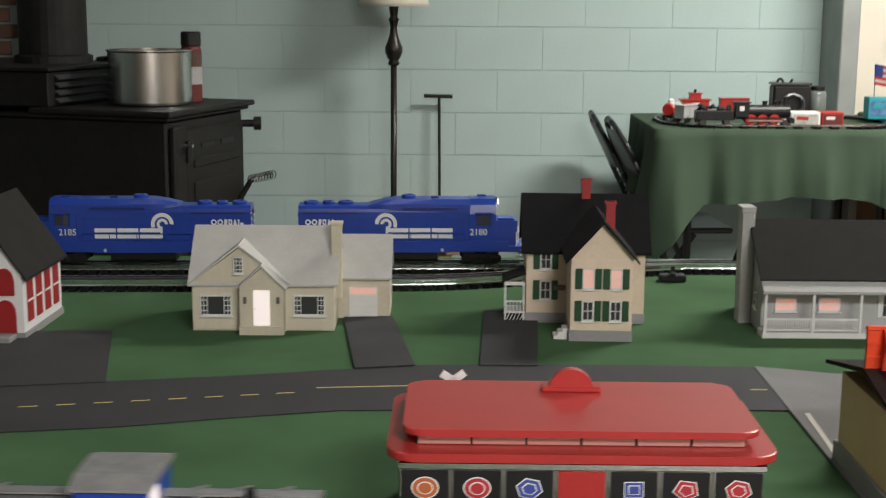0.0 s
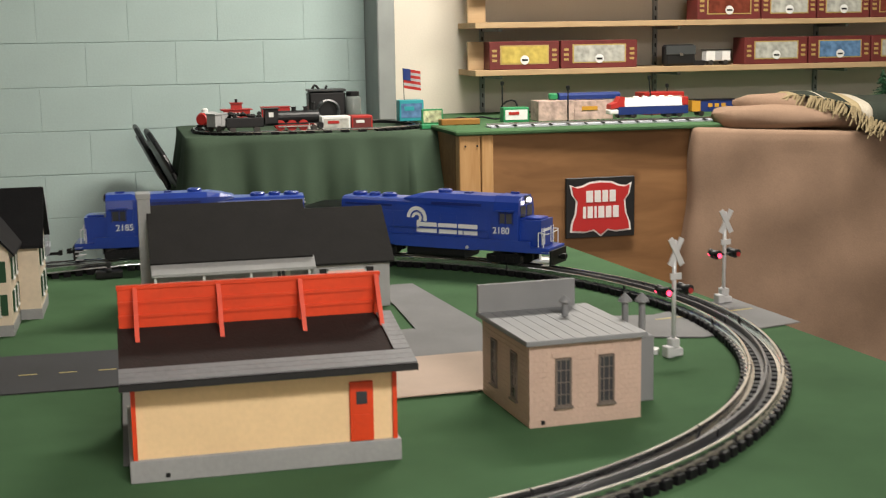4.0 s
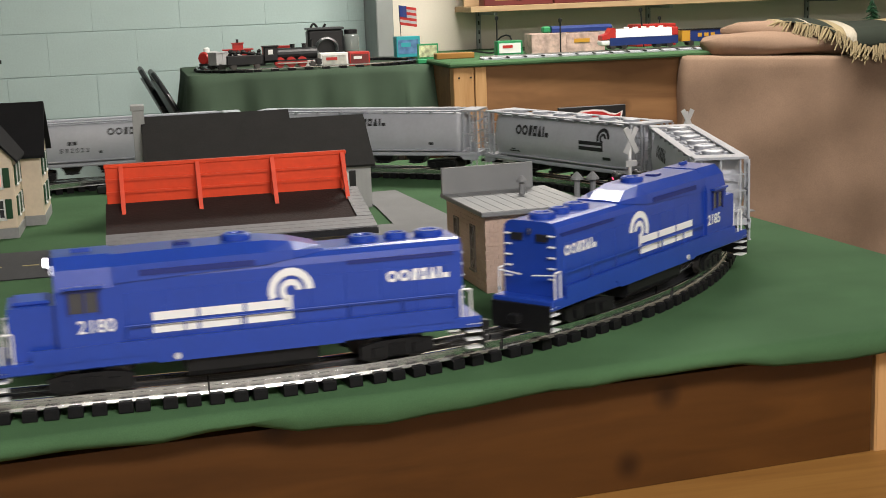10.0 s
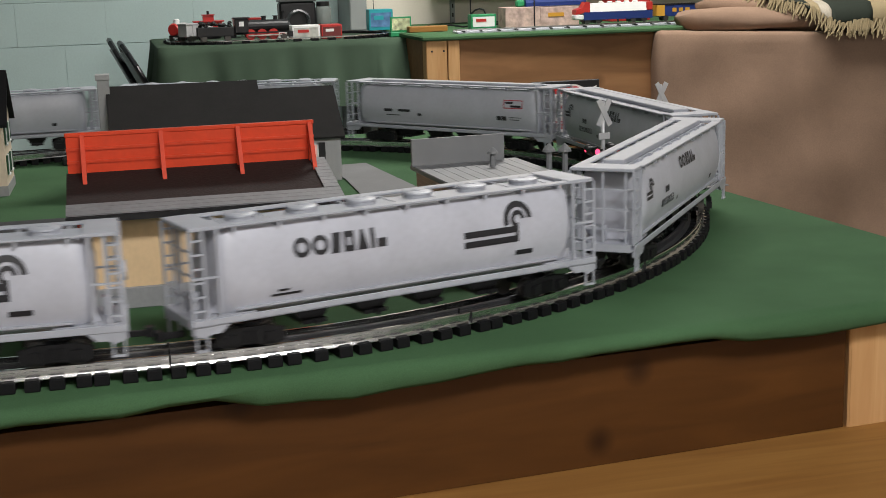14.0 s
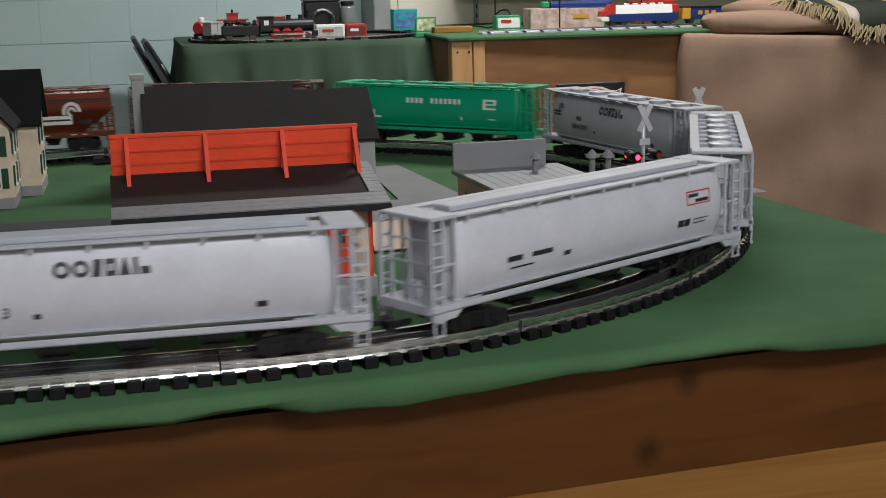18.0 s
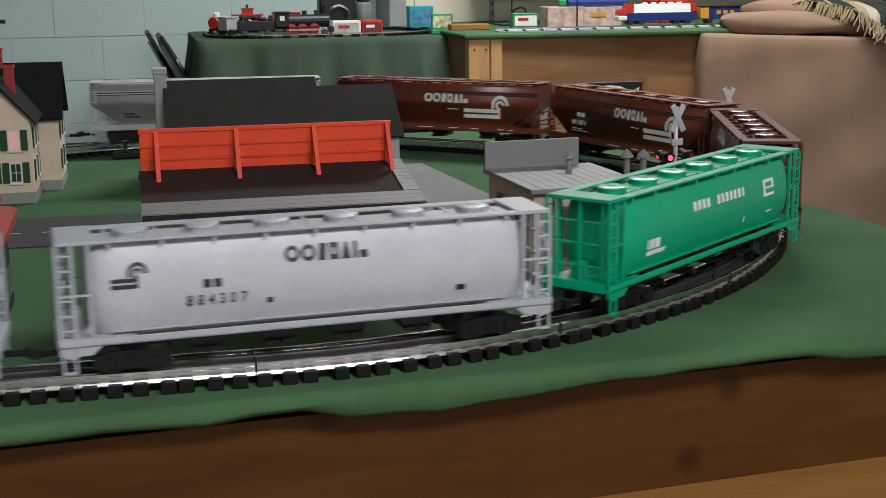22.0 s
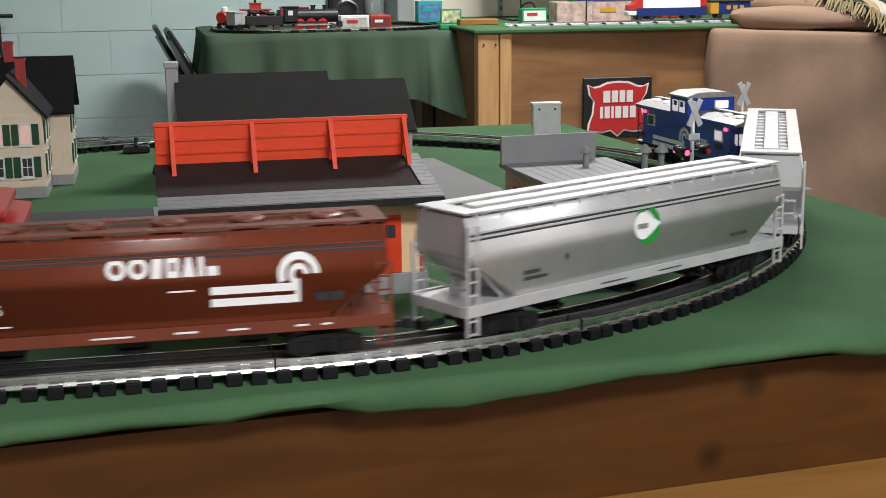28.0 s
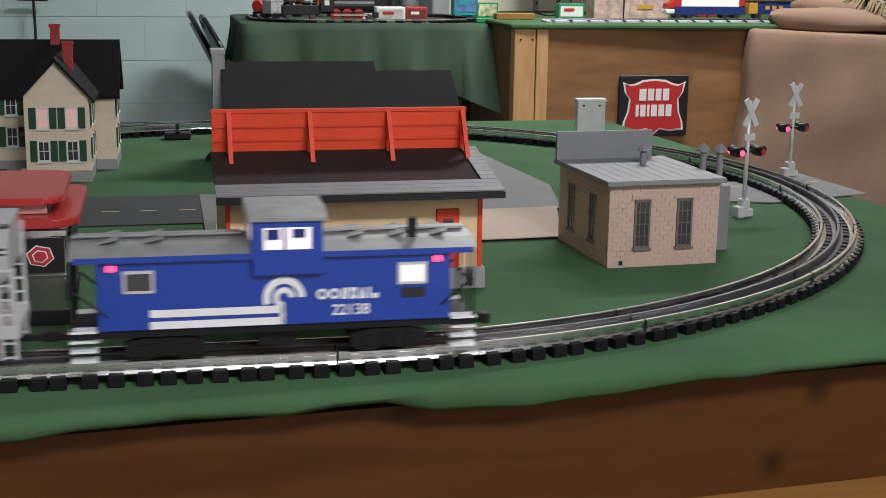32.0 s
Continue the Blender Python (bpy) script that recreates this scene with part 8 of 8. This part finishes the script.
# wood stove
def stove():
    m = pose(-1.0, 3.74, 0, 0, 0, 163)           # x runs to its left, along the near face; y towards the room
    t = thing("wood_stove", m, "black cast iron wood stove with a louvred warming box", "stove")
    D, W = 0.46, 0.95
    part("body", B((0.0, W, -D, 0.0, 0.10, 0.776), bevel=0.006), IRON, t)
    part("top_plate", B((-0.030, 0.40, -D - 0.03, 0.030, 0.788, 0.803), bevel=0.004), IRON, t, "flat iron cook plate")
    part("top_rim", B((-0.016, W, -D - 0.015, 0.016, 0.7765, 0.7875), bevel=0.003), IRON, t)
    part("upper_box", B((0.345, W, -D, 0.010, 0.8035, 0.900), bevel=0.004), IRON, t)
    part("upper_lid", B((0.335, W + 0.01, -D - 0.01, 0.020, 0.9005, 0.910), bevel=0.002), IRON, t)
    for i in range(4):
        bm = bmesh.new()
        mm = pose(0.338, 0, 0.820 + 0.021 * i, 0, -35, 0)
        box(bm, -0.009, 0.009, -D + 0.03, -0.02, -0.002, 0.002, mm)
        part("louvre", bm, CHAIRB, t)
    for x in (0.05, W - 0.05):
        for y in (-0.05, -D + 0.05):
            bm = bmesh.new()
            lathe(bm, ((0.018, 0), (0.022, 0.03), (0.030, 0.0995)), 10, (x, y, 0))
            part("leg", bm, IRON, t)
    door = part("door", B((-0.014, -0.0005, -D + 0.02, -0.085, 0.30, 0.745), bevel=0.005), IRON, t, "embossed fire door")
    for z0, z1 in ((0.33, 0.60), (0.640, 0.665)):
        part("door_panel", B((-0.019, -0.0145, -D + 0.06, -0.125, z0, z1), bevel=0.003), IRON, door)
    for k in range(2):
        part("air_slot", B((-0.0165, -0.0145, -D + 0.09 + 0.12 * k, -D + 0.17 + 0.12 * k, 0.69, 0.705)), BLACK, door)
    part("corner_column", B((-0.022, -0.0005, -0.075, -0.010, 0.12, 0.760), bevel=0.006), IRON, t)
    for z in (0.40, 0.690):
        bm = bmesh.new()
        tube(bm, (-0.026, -0.075, z - 0.03), (-0.026, -0.075, z + 0.03), 0.011, 10)
        part("hinge", bm, IRON, t)
    bm = bmesh.new()
    tube(bm, (-0.0225, -0.055, 0.706), (-0.050, -0.055, 0.708), 0.005, 8)
    part("latch_pin", bm, STEEL, t, "bright steel latch pin")
    bm = bmesh.new()
    tube(bm, (-0.0, -D + 0.012, 0.735), (-0.052, -D - 0.01, 0.735), 0.011, 12)
    tube(bm, (-0.036, -D - 0.004, 0.735), (-0.056, -D - 0.012, 0.735), 0.020, 12)
    part("damper_knob", bm, IRON, t)
    bm = bmesh.new()
    tube(bm, (-0.015, -D + 0.08, 0.50), (-0.055, -D + 0.06, 0.575), 0.008, 8)
    part("handle_arm", bm, IRON, t)
    bm = bmesh.new()
    pts = []
    for i in range(90):
        a = i * 0.62
        pts.append((-0.050 - 0.0009 * i, -D + 0.06 + 0.013 * math.cos(a), 0.575 + 0.00022 * i + 0.013 * math.sin(a)))
    for a, b in zip(pts, pts[1:]):
        tube(bm, a, b, 0.0022, 5)
    part("spring_handle", bm, CHROME, t, "coiled bright wire handle")
    bm = bmesh.new()
    lathe(bm, ((0.098, 0.9105), (0.098, 1.9), (0.098, 2.415)), 28, (0.52, -0.29, 0))
    part("flue_pipe", bm, IRON, t, "black flue pipe", smooth=False)
    part("collar", (lambda b: (lathe(b, ((0.112, 0.9105), (0.112, 0.93), (0.1, 0.935)), 28, (0.52, -0.29, 0)), b)[1])(bmesh.new()), IRON, t)


stove()


def stockpot():
    t = thing("stockpot", pose(-1.090, 3.98, 0.8035), "large brushed steel stockpot on the stove top", "pot")
    bm = bmesh.new()
    lathe(bm, ((0.108, 0.0), (0.114, 0.004), (0.115, 0.010), (0.115, 0.146), (0.119, 0.150), (0.119, 0.153), (0.113, 0.153), (0.112, 0.02), (0.05, 0.012)), 96)
    part("pot", bm, STEEL, t, smooth=False)
    for s, c in ((-1, 175), (1, 60)):
        bm = bmesh.new()
        a = radians(c)
        d, e = Vector((math.cos(a), math.sin(a), 0)), Vector((-math.sin(a), math.cos(a), 0))
        pts = [d * 0.115 - e * 0.035, d * 0.138 - e * 0.028, d * 0.142, d * 0.138 + e * 0.028, d * 0.115 + e * 0.035]
        for p, q in zip(pts, pts[1:]):
            tube(bm, p + Vector((0, 0, 0.125)), q + Vector((0, 0, 0.125)), 0.007, 8)
        part("handle", bm, BLACK, t, "black side handle")


stockpot()
can = thing("spray_can", pose(-0.998, 4.11, 0.8035), "tall spray can with black cap and red label", "spray can")
bm = bmesh.new()
lathe(bm, ((0.029, 0.0), (0.030, 0.003), (0.030, 0.150), (0.026, 0.158)), 20)
part("can_body", bm, MAROON, can)
bm = bmesh.new()
lathe(bm, ((0.0303, 0.05), (0.0303, 0.10)), 20)
part("label_band", bm, TOYGREY, can, "pale printed band")
bm = bmesh.new()
lathe(bm, ((0.0302, 0.101), (0.0302, 0.142)), 20)
part("dark_band", bm, BRICKR, can)
bm = bmesh.new()
lathe(bm, ((0.027, 0.158), (0.029, 0.161), (0.029, 0.196), (0.026, 0.200)), 20)
part("cap", bm, BLACK, can)

# brick chimney edge beyond the stove
ch = thing("chimney", pose(-1.845, 4.55, 0), "dull brown brick chimney behind the stove", "chimney")
part("core", B((-0.30, 0.22, -0.02, 0.27, 0, 2.415)), MORTAR, ch)
proto = None
for k in range(28):
    for i in range(4):
        x = -0.29 + 0.14 * i - (0.07 if k % 2 else 0)
        mm = pose(x, -0.03, 0.55 + 0.052 * k)
        if proto is None:
            proto = part("brick", B((0.004, 0.132, 0, 0.02, 0.003, 0.047), bevel=0.002), BRICKR, ch)
            proto.matrix_basis = mm
        else:
            share("brick", proto, ch, mm)
part("edge_strip", B((0.2205, 0.232, -0.04, 0.27, 0, 2.415)), BASEG, ch)


# stacked firewood by the wall
def firewood():
    g = "firewood stack"
    k = 0
    for row in range(6):
        for i in range(6 - row % 2):
            x = -0.62 + 0.078 * i + (0.039 if row % 2 else 0)
            t = thing("split_log", pose(x, 4.70, 0.035 + 0.066 * row, 0, random.uniform(0, 360), random.uniform(-4, 4)), "split firewood log with a pale cut end", "log", g)
            bm = bmesh.new()
            n = random.choice((3, 4, 5))
            r = random.uniform(0.036, 0.043)
            prism(bm, [(r * math.cos(2 * math.pi * j / n), r * math.sin(2 * math.pi * j / n)) for j in range(n)], -0.14 - random.uniform(0, 0.02), 0.10, "Y")
            soften(bm, 0.004, 1)
            part("wood", bm, LOGEND, t)
            k += 1


firewood()

# painted blocks of the far wall
proto = {}
for k in range(14):
    z0 = 0.5706 + 0.1466 * (k - 4) - 0.0
    shift = 0.2114 if k % 2 else 0.3654
    for i in range(-9, 4):
        x0 = shift + 0.2970 * i
        x1 = min(x0 + 0.297, 1.0195)
        if x1 - x0 < 0.03 or x0 < -2.45:
            continue
        w = round(x1 - x0 - 0.0010, 3)
        if w not in proto:
            bm = bmesh.new()
            box(bm, 0, w, 0, 0.02, 0, 0.1432)
            soften(bm, 0.0006, 1)
            proto[w] = part("block", bm, WALLP, wall)
            ob = proto[w]
        else:
            ob = share("block", proto[w], wall, pose(0, 0, 0))
        ob.matrix_basis = pose(x0 + 0.0005, WALLY + random.uniform(-0.0003, 0.0003), z0 + 0.0017, random.uniform(-0.10, 0.10), 0, random.uniform(-0.05, 0.05))

# ---- motion: how far the leading coupler has run along the track ----
RUN = [(0, -0.289), (2, 0.228), (4, 0.764), (6.5, 1.447), (8, 1.860), (10, 2.420), (12, 2.996), (14, 3.576), (17, 4.476), (19, 5.081), (20.5, 5.530), (23, 6.268), (26, 7.184), (29, 8.088), (31, 8.699), (32, 8.991)]


def run(t):
    ts, ss = [r[0] for r in RUN], [r[1] for r in RUN]
    i = max(k for k in range(len(ts) - 1) if ts[k] <= t or k == 0)
    def slope(k):
        a, b = max(k - 1, 0), min(k + 1, len(ts) - 1)
        return (ss[b] - ss[a]) / (ts[b] - ts[a])
    h = ts[i + 1] - ts[i]
    u = (t - ts[i]) / h
    return ((1 + 2 * u) * (1 - u) ** 2 * ss[i] + u * (1 - u) ** 2 * h * slope(i) + u * u * (3 - 2 * u) * ss[i + 1] + u * u * (u - 1) * h * slope(i + 1))


def motions():
    times = [k * 0.5 for k in range(65)]
    ahead = 0.0
    for (ob, trucks), length, spread, back in TRAIN:
        centre = ahead + length / 2
        ahead += length
        body, front, rear = [], [], []
        for t in times:
            s = run(t) - centre
            x0, y0, a0 = on_track(s + spread)
            x1, y1, a1 = on_track(s - spread)
            a = math.atan2(y0 - y1, x0 - x1)
            turn = a + (math.pi if back else 0)
            body.append((t, pose((x0 + x1) / 2, (y0 + y1) / 2, RAILTOP, 0, 0, math.degrees(turn))))
            d0 = math.degrees(math.atan2(math.sin(a0 - a), math.cos(a0 - a)))
            d1 = math.degrees(math.atan2(math.sin(a1 - a), math.cos(a1 - a)))
            front.append((t, pose(-spread if back else spread, 0, 0, 0, 0, d0)))
            rear.append((t, pose(spread if back else -spread, 0, 0, 0, 0, d1)))
        walk(ob, body)
        lead, tail = (trucks[1], trucks[0]) if back else (trucks[0], trucks[1])
        walk(lead, front)
        walk(tail, rear)


motions()
